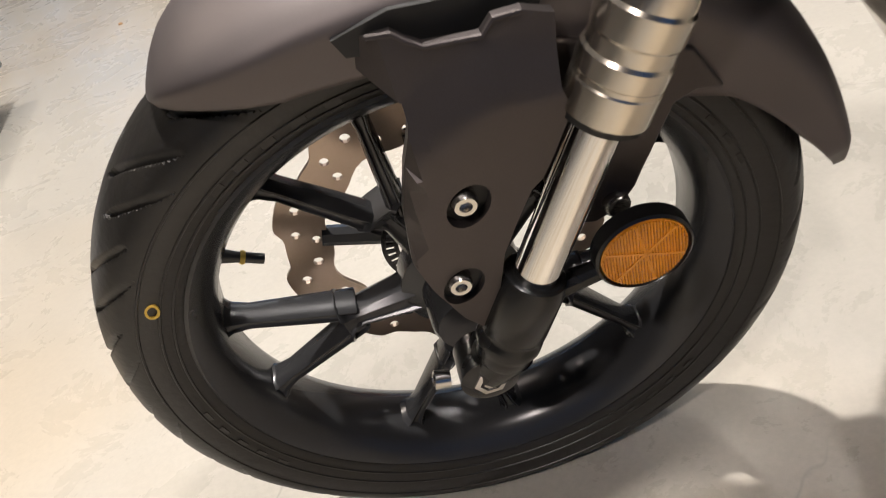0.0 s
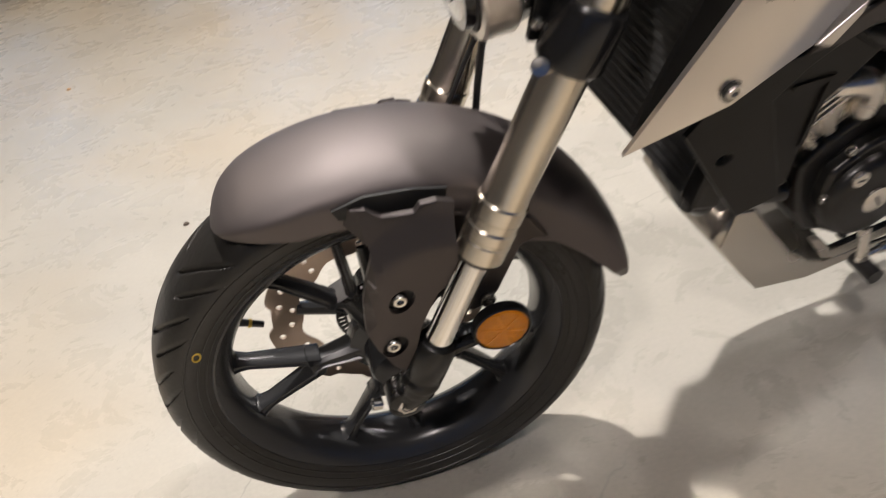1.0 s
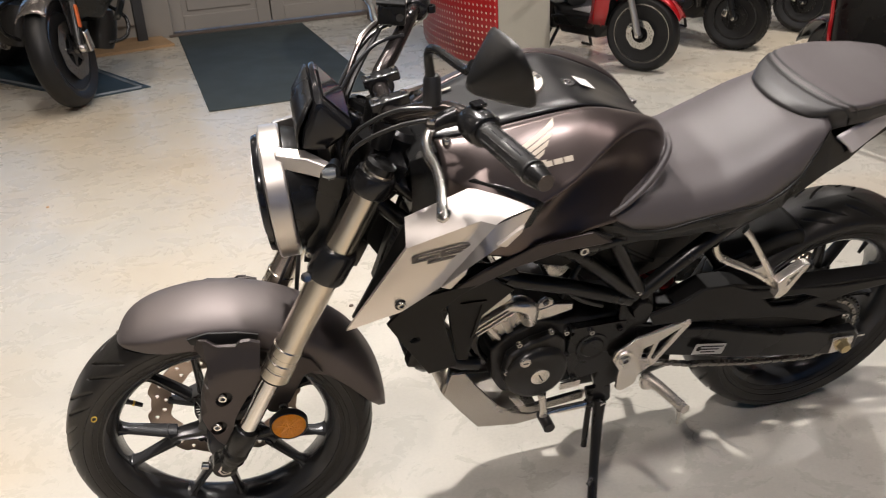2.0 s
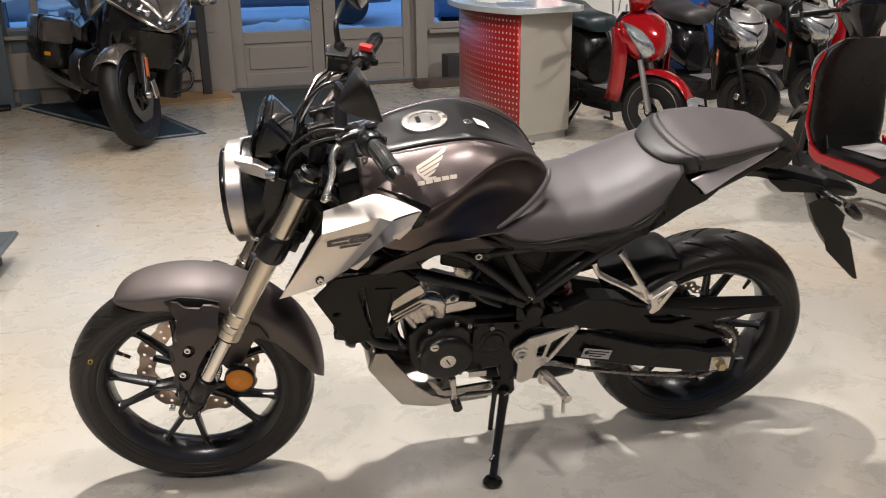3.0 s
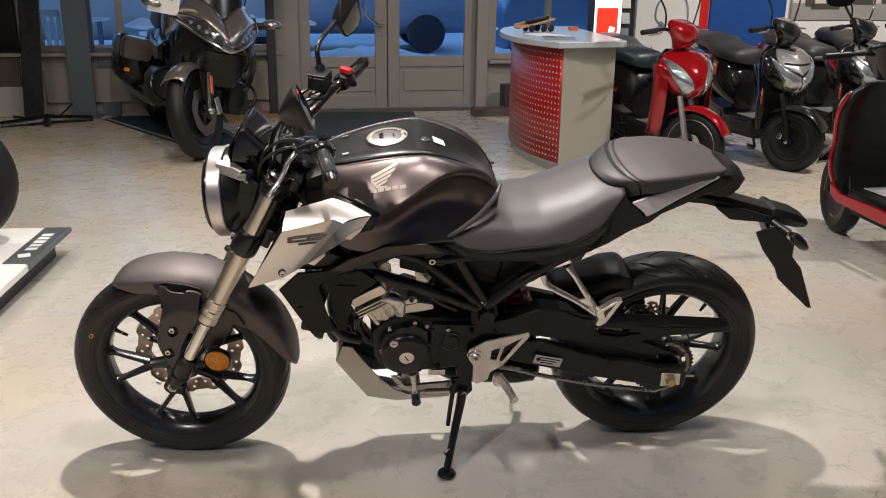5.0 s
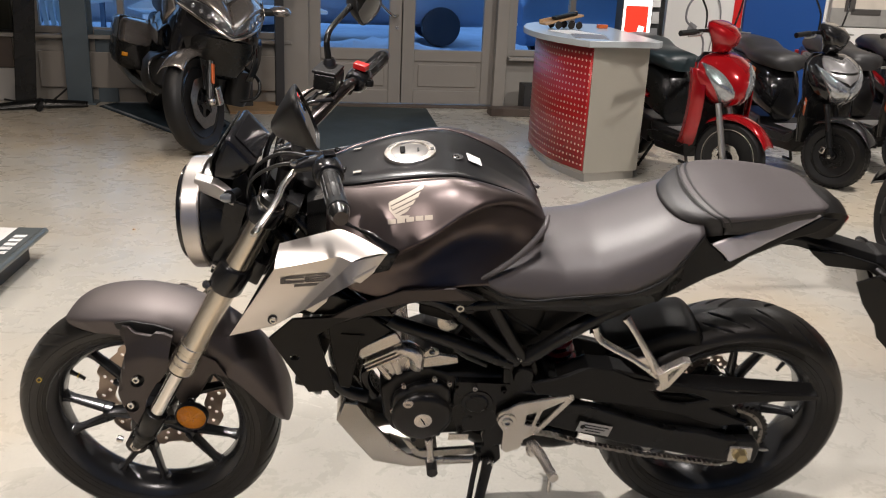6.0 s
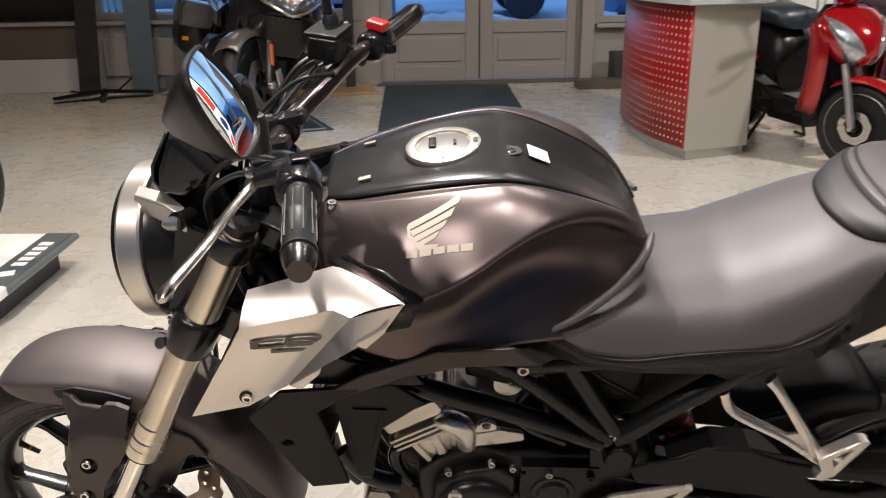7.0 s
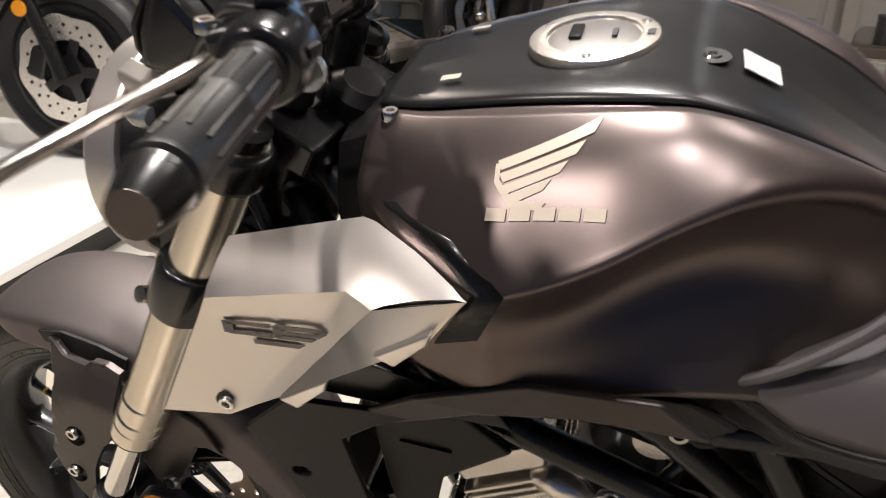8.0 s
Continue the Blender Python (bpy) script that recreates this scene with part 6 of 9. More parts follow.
part("stand_tang", tube([(0.740, -0.205, 0.125), (0.722, -0.220, 0.118)], 0.005, 8), SATIN, stand)

# ---- exhaust
ex = part("silencer", rings([[(x, 0.045 + w_ * math.cos(t), zc + h_ * math.sin(t)) for t in np.linspace(0, 2 * math.pi, 28, endpoint=False)]
                             for x, w_, h_, zc in ((0.70, 0.05, 0.040, 0.255), (0.76, 0.085, 0.055, 0.245), (0.95, 0.085, 0.058, 0.230), (1.00, 0.075, 0.050, 0.225), (1.02, 0.045, 0.030, 0.222))]), SATIN, bike, "black underslung silencer", angle=50)
part("exhaust_pipe", tube([(0.50, 0.03, 0.56), (0.43, 0.035, 0.48), (0.455, 0.04, 0.36), (0.53, 0.045, 0.28), (0.70, 0.045, 0.255)], 0.020, 18, smooth=6), SATIN, ex)
part("exhaust_tip", tube([(0.97, 0.105, 0.235), (1.04, 0.118, 0.24)], 0.017, 18), BRUSHED, ex)

# ---- swingarm, chain, shock
ARM = [(0.80, 0.475), (0.87, 0.462), (0.93, 0.440), (1.0, 0.432), (1.085, 0.404), (1.17, 0.374), (1.25, 0.362), (1.315, 0.340), (1.385, 0.335), (1.402, 0.312), (1.398, 0.262), (1.335, 0.266), (1.245, 0.287), (1.075, 0.328), (0.955, 0.356), (0.87, 0.372), (0.80, 0.390)]
sw = part("swingarm", plate(ARM, -0.145, -0.120, shear=lambda x, z: 0.033 * min(1.0, max(0.0, 1 - (x - 0.80) / 0.25))), SATIN, bike, "black box-section swingarm", smooth=False, bevel=0.006, segs=3)
part("swingarm_side", plate(ARM, 0.120, 0.145, shear=lambda x, z: -0.033 * min(1.0, max(0.0, 1 - (x - 0.80) / 0.25))), SATIN, sw, smooth=False, bevel=0.006, segs=3)
part("swingarm_bridge", box((0.10, 0.18, 0.07), (0.93, 0, 0.435), (0, 14, 0)), SATIN, sw, bevel=0.008)
part("adjuster", plate([(1.325, 0.322), (1.380, 0.319), (1.384, 0.278), (1.328, 0.276)], -0.151, -0.145, [circle(1.352, 0.300, 0.010, 16)]), ALLOY, sw, "silver chain adjuster plate", smooth=False, bevel=0.002)
part("rear_axle_nut", lathe([(0.006, -0.016), (0.013, -0.015), (0.015, -0.010), (0.015, 0.0), (0.019, 0.002)], (1.352, -0.153, 0.300), "y", 6), NUTGOLD, sw, "yellow-plated axle nut", angle=20)
part("adjuster_screw", tube([(1.392, -0.133, 0.298), (1.428, -0.133, 0.296)], 0.004, 8), BOLT, sw)
part("warning_label", box((0.078, 0.0008, 0.029), (1.000, -0.1456, 0.378), (0, 13.5, 0)), LABEL, sw, "silver warning label with plain bars", smooth=False)
for k in range(3):
    part("label_bar", box((0.060 - 0.012 * k, 0.0006, 0.003), (1.005 - 0.004 * k, -0.1463, 0.385 - 0.007 * k), (0, 13.5, 0)), SATIN, sw, smooth=False)
part("label_mark", lathe([(0.0, -0.0008), (0.006, -0.0008), (0.006, 0.0)], (0.973, -0.1461, 0.386), "y", 16), SATIN, sw)
GU = [(0.845, 0.500), (0.920, 0.520), (0.965, 0.545), (1.02, 0.540), (1.080, 0.510), (1.20, 0.490), (1.32, 0.468), (1.505, 0.462), (1.502, 0.448), (1.34, 0.442), (1.26, 0.425), (1.36, 0.378), (1.29, 0.372), (1.16, 0.418), (1.05, 0.438), (0.93, 0.462), (0.86, 0.470)]
guard_in = [(1.02, 0.470), (1.30, 0.440), (1.335, 0.400), (1.30, 0.352), (1.17, 0.370), (1.05, 0.410)]
guard = part("chain_guard", plate(GU, -0.134, -0.124, [[(1.115, 0.478), (1.215, 0.468), (1.25, 0.452), (1.20, 0.440), (1.14, 0.452)]]), PLASTIC, bike, "black plastic chain guard", smooth=False, bevel=0.004)
part("guard_inner", plate(guard_in, -0.122, -0.117), PLASTIC, guard, smooth=False)
part("guard_top", plate([(0.90, 0.515), (0.965, 0.545), (1.02, 0.540), (1.20, 0.490), (1.505, 0.462), (1.50, 0.455), (1.19, 0.482), (1.01, 0.530), (0.95, 0.53)], -0.130, -0.085), PLASTIC, guard, smooth=False, bevel=0.003)
# sprockets and chain
SP_F, SP_R, RF, RB = (0.800, 0.372), (BASE, RR), 0.032, 0.088
teeth = [(RB + 0.004 * (1 if k % 2 else -1)) for k in range(84)]
part("rear_sprocket", moved(plate([(t * math.cos(2 * math.pi * k / 84), t * math.sin(2 * math.pi * k / 84)) for k, t in enumerate(teeth)], -0.098, -0.092, [circle(0, 0, 0.040, 32), *[circle(0.064 * math.cos(a), 0.064 * math.sin(a), 0.011, 14) for a in np.linspace(0.3, 6.58, 6)[:-1]]]), Matrix.Translation((BASE, 0, RR))), WHEELGREY, rw, "dark steel rear sprocket", smooth=False)
part("cush_hub", lathe([(0.02, -0.110), (0.045, -0.109), (0.058, -0.098), (0.062, -0.03)], (BASE, 0, RR), "y", 40), SATIN, rw)
for a in np.linspace(0.9, 7.18, 6)[:-1]:
    part("sprocket_nut", bolt((BASE + 0.050 * math.cos(a), -0.1085, RR + 0.050 * math.sin(a)), 0.009, 0.006), BOLT, rw)
path = []
for k in range(13):
    a = radians(-100 + 190 * k / 12)
    path.append((SP_R[0] + RB * math.cos(a), SP_R[1] + RB * math.sin(a)))
for k in range(7):
    a = radians(90 + 170 * k / 6)
    path.append((SP_F[0] + RF * math.cos(a), SP_F[1] + RF * math.sin(a)))
path += [(0.92, 0.312), (1.0, 0.284), (1.15, 0.246)]
P2 = np.array(path + [path[0]])
cum = np.concatenate([[0], np.cumsum(np.hypot(*np.diff(P2, axis=0).T))])
chain = bmesh.new()
links = int(cum[-1] / 0.0127)
for k in range(links):
    s0 = cum[-1] * k / links
    a = Vector((np.interp(s0, cum, P2[:, 0]), 0, np.interp(s0, cum, P2[:, 1])))
    b_ = s0 + cum[-1] / links
    b = Vector((np.interp(b_ % cum[-1], cum, P2[:, 0]), 0, np.interp(b_ % cum[-1], cum, P2[:, 1])))
    ang = math.degrees(math.atan2(b.z - a.z, b.x - a.x))
    m_ = (a + b) / 2
    for y in ((-0.1005, -0.0895) if k % 2 else (-0.0985, -0.0915)):
        box((0.0165, 0.0014, 0.0085), (m_.x, y, m_.z), (0, -ang, 0), bm=chain)
    lathe([(0.0036, -0.0070), (0.0036, 0.0070)], (a.x, -0.095, a.z), "y", 8, bm=chain)
part("drive_chain", chain, DARKSTEEL, bike, "steel roller drive chain", smooth=False)
shock = part("shock_absorber", tube([(0.875, 0, 0.68), (0.945, 0, 0.44)], 0.020, 18), SATIN, bike, "rear shock absorber with red spring")
coil = [(0.884 + 0.055 * t + 0.031 * math.cos(16 * math.pi * t) * 0.96, 0.031 * math.sin(16 * math.pi * t), 0.655 - 0.19 * t + 0.031 * math.cos(16 * math.pi * t) * 0.28) for t in np.linspace(0, 1, 150)]
part("coil_spring", tube(coil, 0.0055, 8), REDSPRING, shock, "red coil spring")
rc = part("rear_calliper", box((0.060, 0.05, 0.050), (1.290, 0.100, 0.435), (0, -20, 0)), ALLOY, bike, "gold-grey rear brake calliper", bevel=0.008, segs=3)
part("calliper_bracket", plate([(1.27, 0.42), (1.33, 0.44), (1.36, 0.32), (1.31, 0.30)], 0.098, 0.106), SATIN, rc, smooth=False, bevel=0.003)

# ---- rear hugger
HX = [1.020, 1.060, 1.120, 1.165, 1.210, 1.228]
HT = [0.534, 0.545, 0.568, 0.588, 0.593, 0.580]        # top edge
loops = []
for x in np.linspace(HX[0], HX[-1], 20):
    zt = float(np.interp(x, HX, HT))
    side = [(0.064, zt - 0.050), (0.069, zt - 0.026), (0.067, zt - 0.006)]
    loops.append([(x, -y, z) for y, z in side] + [(x, 0.063 * v, zt + 0.008 * (1 - v * v)) for v in np.linspace(-1, 1, 9)] + [(x, y, z) for y, z in reversed(side)])
hug = part("rear_hugger", rings(loops, closed=False), PLASTIC, bike, "grained black rear hugger", solid=0.004, angle=40)
part("hugger_flap", rings([[(x, y * 0.062, z) for y in np.linspace(-1, 1, 9)] for x, z in ((1.227, 0.582), (1.232, 0.566), (1.226, 0.556))], closed=False), PLASTIC, hug, solid=0.004)
part("hugger_arm", plate([(0.965, 0.470), (1.010, 0.528), (1.100, 0.558), (1.125, 0.540), (1.050, 0.490)], -0.078, -0.070), PLASTIC, hug, smooth=False, bevel=0.004)

# ---- seat and tail
def seat_loops(xs, top, bot, half, crown, edge=0.6, n=28):
    """Cushion sections: top height, bottom height and half width along x."""
    out = []
    for x in xs:
        t, b, w_, c = (float(np.interp(x, top[0], v)) for v in (top[1], bot, half, crown))
        sec = []
        for v in np.linspace(-1, 1, n):
            y = w_ * math.copysign(abs(math.sin(v * math.pi / 2)) ** 0.85, v)
            z = t - c * (abs(y) / w_) ** 3.2 - (t - c - b) * max(0, (abs(v) - edge) / (1 - edge)) ** 1.5
            sec.append((x, y, z))
        out.append(sec)
    return out


SX = [0.700, 0.76, 0.82, 0.88, 0.95, 1.02, 1.09, 1.150]
st = (SX, [0.790, 0.808, 0.818, 0.816, 0.824, 0.850, 0.882, 0.902])
rider = part("rider_seat", rings(seat_loops(np.linspace(0.700, 1.150, 40), st, [0.778, 0.746, 0.737, 0.746, 0.755, 0.760, 0.798, 0.880], [0.131, 0.146, 0.150, 0.152, 0.155, 0.154, 0.144, 0.118],
                                        [0.006, 0.026, 0.044, 0.050, 0.050, 0.046, 0.040, 0.020], 0.58), closed=False), SEATVINYL, bike, "grey vinyl rider seat", solid=0.006, angle=70)
for s in (-1, 1):
    edge = [(0.848, s * 0.060, 0.880), (0.838, s * 0.088, 0.874), (0.822, s * 0.108, 0.860), (0.790, s * 0.126, 0.832), (0.745, s * 0.137, 0.798), (0.706, s * 0.138, 0.774)]
    part("seat_piping", tube(edge, [0.004, 0.0065, 0.0065, 0.006, 0.004], 10, smooth=5), SEATVINYL, rider, "grey seat piping along the tank")
    part("seat_trim", tube([(0.700, s * 0.133, 0.776), (0.76, s * 0.147, 0.743), (0.82, s * 0.152, 0.735), (0.88, s * 0.154, 0.744), (0.95, s * 0.156, 0.753), (1.02, s * 0.155, 0.758), (1.09, s * 0.145, 0.796), (1.152, s * 0.118, 0.878)], 0.0035, 8, smooth=5), PLASTIC, rider)
    part("seat_skirt", rings([[(x, s * (w_ - 0.006), z) for z in (zt, zb)] for x, w_, zt, zb in ((0.70, 0.132, 0.778, 0.735), (0.76, 0.145, 0.746, 0.715), (0.82, 0.149, 0.739, 0.708), (0.88, 0.150, 0.748, 0.706), (0.98, 0.150, 0.758, 0.705), (1.08, 0.140, 0.792, 0.725), (1.15, 0.114, 0.878, 0.790))], closed=False), SATIN, rider, solid=0.004)
PX = [1.092, 1.110, 1.135, 1.18, 1.26, 1.34, 1.40, 1.440]
PILL = [[0.888, 0.903, 0.915, 0.924, 0.930, 0.930, 0.924, 0.908], [0.862, 0.866, 0.876, 0.884, 0.894, 0.905, 0.904, 0.900], [0.092, 0.106, 0.116, 0.125, 0.121, 0.104, 0.084, 0.040], [0.004, 0.005, 0.006, 0.008, 0.009, 0.009, 0.008, 0.004]]


def pillion_row(x, vs):
    """A cross-section of the pillion cushion, swept back towards its sides at the front."""
    t, b, w_, c = (float(np.interp(x, PX, v)) for v in PILL)
    row = []
    for v in vs:
        e = max(0.0, (abs(v) - 0.76) / 0.24)
        z = t - c * abs(v) ** 2.4 - (t - c - b) * (1 - math.sqrt(max(0, 1 - e ** 2)))
        row.append((x + 0.062 * abs(v) ** 1.7 * max(0, 1 - (x - 1.09) / 0.24), w_ * min(1, math.sin(min(1, abs(v) / 0.86) * math.pi / 2) ** 0.9) * math.copysign(1, v), z))
    return row


PV = np.linspace(-0.90, 0.90, 31)
pill = part("pillion_seat", rings([pillion_row(x, PV) for x in np.linspace(1.140, 1.440, 30)], closed=False), SEATVINYL, bike, "grey vinyl pillion seat", solid=0.004, angle=70)
for s in (-1, 1):
    part("pillion_side", rings([pillion_row(x, s * np.linspace(0.905, 1.0, 7)) for x in np.linspace(1.140, 1.440, 30)], closed=False), SEATDARK, pill, "dark side band of the pillion seat", solid=0.004, angle=70)
part("pillion_front", rings([pillion_row(x, np.linspace(-1, 1, 31)) for x in np.linspace(1.092, 1.137, 8)], closed=False), SEATDARK, pill, "dark front edge of the pillion seat", solid=0.006, angle=70)
part("pillion_base", rings([[(x - 0.004, y, z - 0.022) for x, y, z in (pillion_row(1.092, np.linspace(-1, 1, 21)))], [(x, y, z) for x, y, z in pillion_row(1.096, np.linspace(-1, 1, 21))]], closed=False), NEARBLACK, pill, solid=0.004)
for xw in (1.140, 1.156):
    part("seat_welt", tube([(x, y, z + 0.001) for x, y, z in pillion_row(xw, np.linspace(-0.97, 0.97, 25))], 0.0032, 8), SEATDARK, pill, "dark stitched welt")
for s in (-1, 1):
    part("tail_panel", plate([(1.166, 0.858), (1.200, 0.868), (1.278, 0.888), (1.392, 0.914), (1.398, 0.906), (1.340, 0.878), (1.283, 0.853), (1.242, 0.832), (1.210, 0.817), (1.198, 0.832)], s * 0.119, s * 0.129, shear=lambda x, z: -s * 0.12 * max(0, x - 1.15) + s * 0.20 * (0.860 - z)), TAILGREY, pill, "satin silver-grey tail panel", smooth=False, bevel=0.005, segs=3)
    part("tail_lower_panel", plate([(1.085, 0.800), (1.150, 0.876), (1.166, 0.856), (1.196, 0.832), (1.208, 0.814), (1.242, 0.829), (1.285, 0.850), (1.345, 0.877), (1.400, 0.903), (1.440, 0.896), (1.400, 0.868), (1.335, 0.852), (1.261, 0.818), (1.228, 0.790), (1.178, 0.770), (1.123, 0.734), (1.045, 0.694), (1.02, 0.720)], s * 0.112, s * 0.120, shear=lambda x, z: -s * 0.12 * max(0, x - 1.15)), PLASTIC, pill, "black lower tail panel", smooth=False, bevel=0.005)
tail_loop = lambda x, w_, zt, zb: [(x, y * w_, zt - 0.012 * y * y) for y in np.linspace(-1, 1, 13)] + [(x - 0.004, y * w_ * 0.92, zb + 0.008 * y * y) for y in np.linspace(1, -1, 13)]
part("tail_end", rings([tail_loop(*q) for q in ((1.372, 0.092, 0.922, 0.850), (1.420, 0.080, 0.922, 0.834), (1.455, 0.064, 0.912, 0.832), (1.480, 0.046, 0.894, 0.842), (1.491, 0.026, 0.876, 0.856))]), PLASTIC, pill, "black tail end with a dark red lamp", angle=50)
part("tail_lamp", box((0.012, 0.070, 0.020), (1.484, 0, 0.868), (0, 18, 0)), RED, pill, "dark red tail lamp", bevel=0.004)
part("tail_under", rings([[(x, y * w_, z) for y in np.linspace(-1, 1, 7)] for x, w_, z in ((1.06, 0.11, 0.735), (1.20, 0.10, 0.785), (1.33, 0.085, 0.840), (1.44, 0.06, 0.890))], closed=False), PLASTIC, pill, solid=0.008)
# number plate carrier
arm = part("plate_carrier", rings([[(x, y * w_, z + e * h_) for y, e in ((-1, 0.2), (-0.7, 1), (0.7, 1), (1, 0.2), (0.8, -1), (-0.8, -1))]
                                   for x, z, w_, h_ in ((1.335, 0.828, 0.050, 0.018), (1.40, 0.816, 0.042, 0.017), (1.49, 0.787, 0.036, 0.018), (1.588, 0.757, 0.036, 0.018), (1.600, 0.757, 0.040, 0.022), (1.66, 0.741, 0.042, 0.019), (1.695, 0.729, 0.034, 0.012), (1.706, 0.724, 0.022, 0.005))]), PLASTIC, bike, "black plastic number plate carrier", angle=40, bevel=0.003)
part("carrier_rib", plate([(1.420, 0.800), (1.433, 0.786), (1.470, 0.757), (1.600, 0.742), (1.590, 0.760), (1.500, 0.788)], -0.046, -0.036), PLASTIC, arm, smooth=False, bevel=0.003)
part("plate_bracket", rings([[(x + y * y * 0.004, y * w_, z) for y in np.linspace(-1, 1, 9)] for x, z, w_ in ((1.570, 0.750, 0.030), (1.605, 0.690, 0.045), (1.650, 0.610, 0.058), (1.695, 0.545, 0.050), (1.745, 0.488, 0.030))], closed=False), PLASTIC, arm, "black plate bracket", solid=0.010, bevel=0.002)
part("bracket_flange", plate([(1.541, 0.725), (1.589, 0.745), (1.604, 0.732), (1.658, 0.684), (1.662, 0.646), (1.697, 0.607), (1.763, 0.469), (1.749, 0.472), (1.686, 0.529), (1.638, 0.574), (1.621, 0.610), (1.574, 0.668)], -0.064, -0.058), PLASTIC, arm, smooth=False, bevel=0.002)
for s in (-1, 1):
    st_ = part("rear_indicator", tube([(1.585, s * 0.030, 0.748), (1.602, s * 0.060, 0.742), (1.620, s * 0.085, 0.735)], [0.012, 0.010, 0.012], 14), SATIN, arm, "black rear indicator stalk")
    part("indicator_body", moved(rings([[(x, r * math.cos(t), 0.8 * r * math.sin(t)) for t in np.linspace(0, 2 * math.pi, 16, endpoint=False)] for x, r in ((-0.016, 0.011), (0.0, 0.018), (0.032, 0.017), (0.048, 0.011), (0.054, 0.004))]), Matrix.Translation((1.634, s * 0.098, 0.728)) @ pose(0, 0, 0, 0, 42)), GLOSSDARK, arm, "smoked rear indicator lens")

# the body rides a little low on its springs: everything but the wheels comes down with it
for piece in bike.children:
    if piece not in (fw, rw):
        for mesh_part in (piece, *piece.children_recursive):
            mesh_part.data.transform(SETTLED)

# ---------------------------------------------------------------- things on the floor of the hall


def slab_outline(outline, z0, z1, bm=None):
    """A flat slab over an outline in x-y."""
    bm = bm or bmesh.new()
    lo = [bm.verts.new((x, y, z0)) for x, y in outline]
    hi = [bm.verts.new((x, y, z1)) for x, y in outline]
    n = len(lo)
    bm.faces.new(lo), bm.faces.new(hi)
    for i in range(n):
        bm.faces.new((lo[i], lo[(i + 1) % n], hi[(i + 1) % n], hi[i]))
    return bm


mat_ = part("entrance_mat", box((1.016, 2.467, 0.008), (0, 0, 0.004)), MATGREEN, None, smooth=False, bevel=0.003)
mat_.matrix_world = pose(0.539, 4.744, 0, 0, 0, 3.1)
tagged(mat_, "dark green-black entrance mat lying before the doors", "mat")

# reception counter: curved red perforated front, grey side
ARC = [(p.x, p.y) for p in spline([(1.840, 3.500, 0), (1.715, 3.80, 0), (1.660, 4.12, 0), (1.660, 4.45, 0), (1.720, 4.78, 0)], 6)]
counter = thing("reception_counter", pose(1.98, 4.014, 0), "grey counter with a curved red perforated front", "counter")
inv = Matrix.Translation((-2.0, -4.1, 0))
body = ARC + [(2.17, 4.90), (2.225, 3.644)]
part("body", moved(slab_outline(body, 0.055, 0.834), inv), GREYLAM, counter, "grey laminate counter body", smooth=False, bevel=0.002)
part("plinth", moved(slab_outline([(x + 0.03 * (2.05 - x) / 0.4, y + (0.02 if y < 3.9 else 0)) for x, y in body], 0.0, 0.055), inv), MATTEALU, counter, "dull metal plinth", smooth=False)
rows = []
for z in (0.075, 0.828):
    rows.append([(x - 0.006, y - 0.003, z) for x, y in ARC])
part("front_panel", moved(rings(rows, closed=False), inv), REDPERF, counter, "red perforated metal front", solid=0.004, angle=60)
dots = bmesh.new()
A2 = np.array(ARC)
cumA = np.concatenate([[0], np.cumsum(np.hypot(*np.diff(A2, axis=0).T))])
for i in range(int(cumA[-1] / 0.038)):
    s_ = 0.02 + 0.038 * i
    x, y = np.interp(s_, cumA, A2[:, 0]), np.interp(s_, cumA, A2[:, 1])
    x2, y2 = np.interp(s_ + 0.01, cumA, A2[:, 0]), np.interp(s_ + 0.01, cumA, A2[:, 1])
    t_ = Vector((x2 - x, y2 - y, 0)).normalized()
    nrm = Vector((-t_.y, t_.x, 0))
    if nrm.x > 0:
        nrm = -nrm
    for k in range(18):
        c_ = Vector((float(x), float(y), 0.11 + 0.040 * k)) + nrm * 0.0098
        dots.faces.new([dots.verts.new(c_ + 0.0075 * (math.cos(a) * t_ + math.sin(a) * Vector((0, 0, 1)))) for a in np.linspace(0, 2 * math.pi, 8, endpoint=False)])
d_ = part("perforation", moved(dots, inv), HOLE, counter, "rows of pale round perforations", smooth=False)
d_["kind"] = "stuff"
topo = [(x - 0.09 - 0.02 * math.sin((y - 3.5) * 2.4), y - 0.02) for x, y in ARC]
part("worktop", moved(slab_outline([(1.79, 3.435)] + topo[1:] + [(1.72, 4.93), (2.22, 4.98), (2.285, 3.60), (2.25, 3.55)], 0.836, 0.876), inv), TOPLAM, counter, "pale worktop with rounded edge", smooth=False, bevel=0.006)

truck = thing("toy_trailer", pose(1.782, 4.261, 0.876, 0, 0, 18), "small wooden toy trailer standing on the counter", "toy")
part("bed", box((0.30, 0.09, 0.014), (0, 0, 0.060), (0, -12, 0)), WOODTOY, truck, bevel=0.003)
part("bed", box((0.30, 0.012, 0.026), (0, 0.05, 0.072), (0, -12, 0)), WOODTOY, truck, bevel=0.002)
part("load", box((0.18, 0.06, 0.022), (0.02, 0, 0.086), (0, -12, 0)), PLASTIC, truck, "dark load", bevel=0.008)
for x in (-0.05, 0.05, 0.11):
    for y in (-0.05, 0.05):
        part("toy_wheel", lathe([(0.006, -0.008), (0.022, -0.008), (0.026, 0), (0.022, 0.008), (0.006, 0.008)], (x, y, 0.026), "y", 18), RUBBER, truck, "black rubber toy wheel")
tagged(part("leaflet", box((0.21, 0.30, 0.003), (0, 0, 0.0015)), STICKER, None, smooth=False), "white printed leaflet lying on the counter", "leaflet").matrix_world = pose(1.802, 3.935, 0.876, 0, 0, 24)
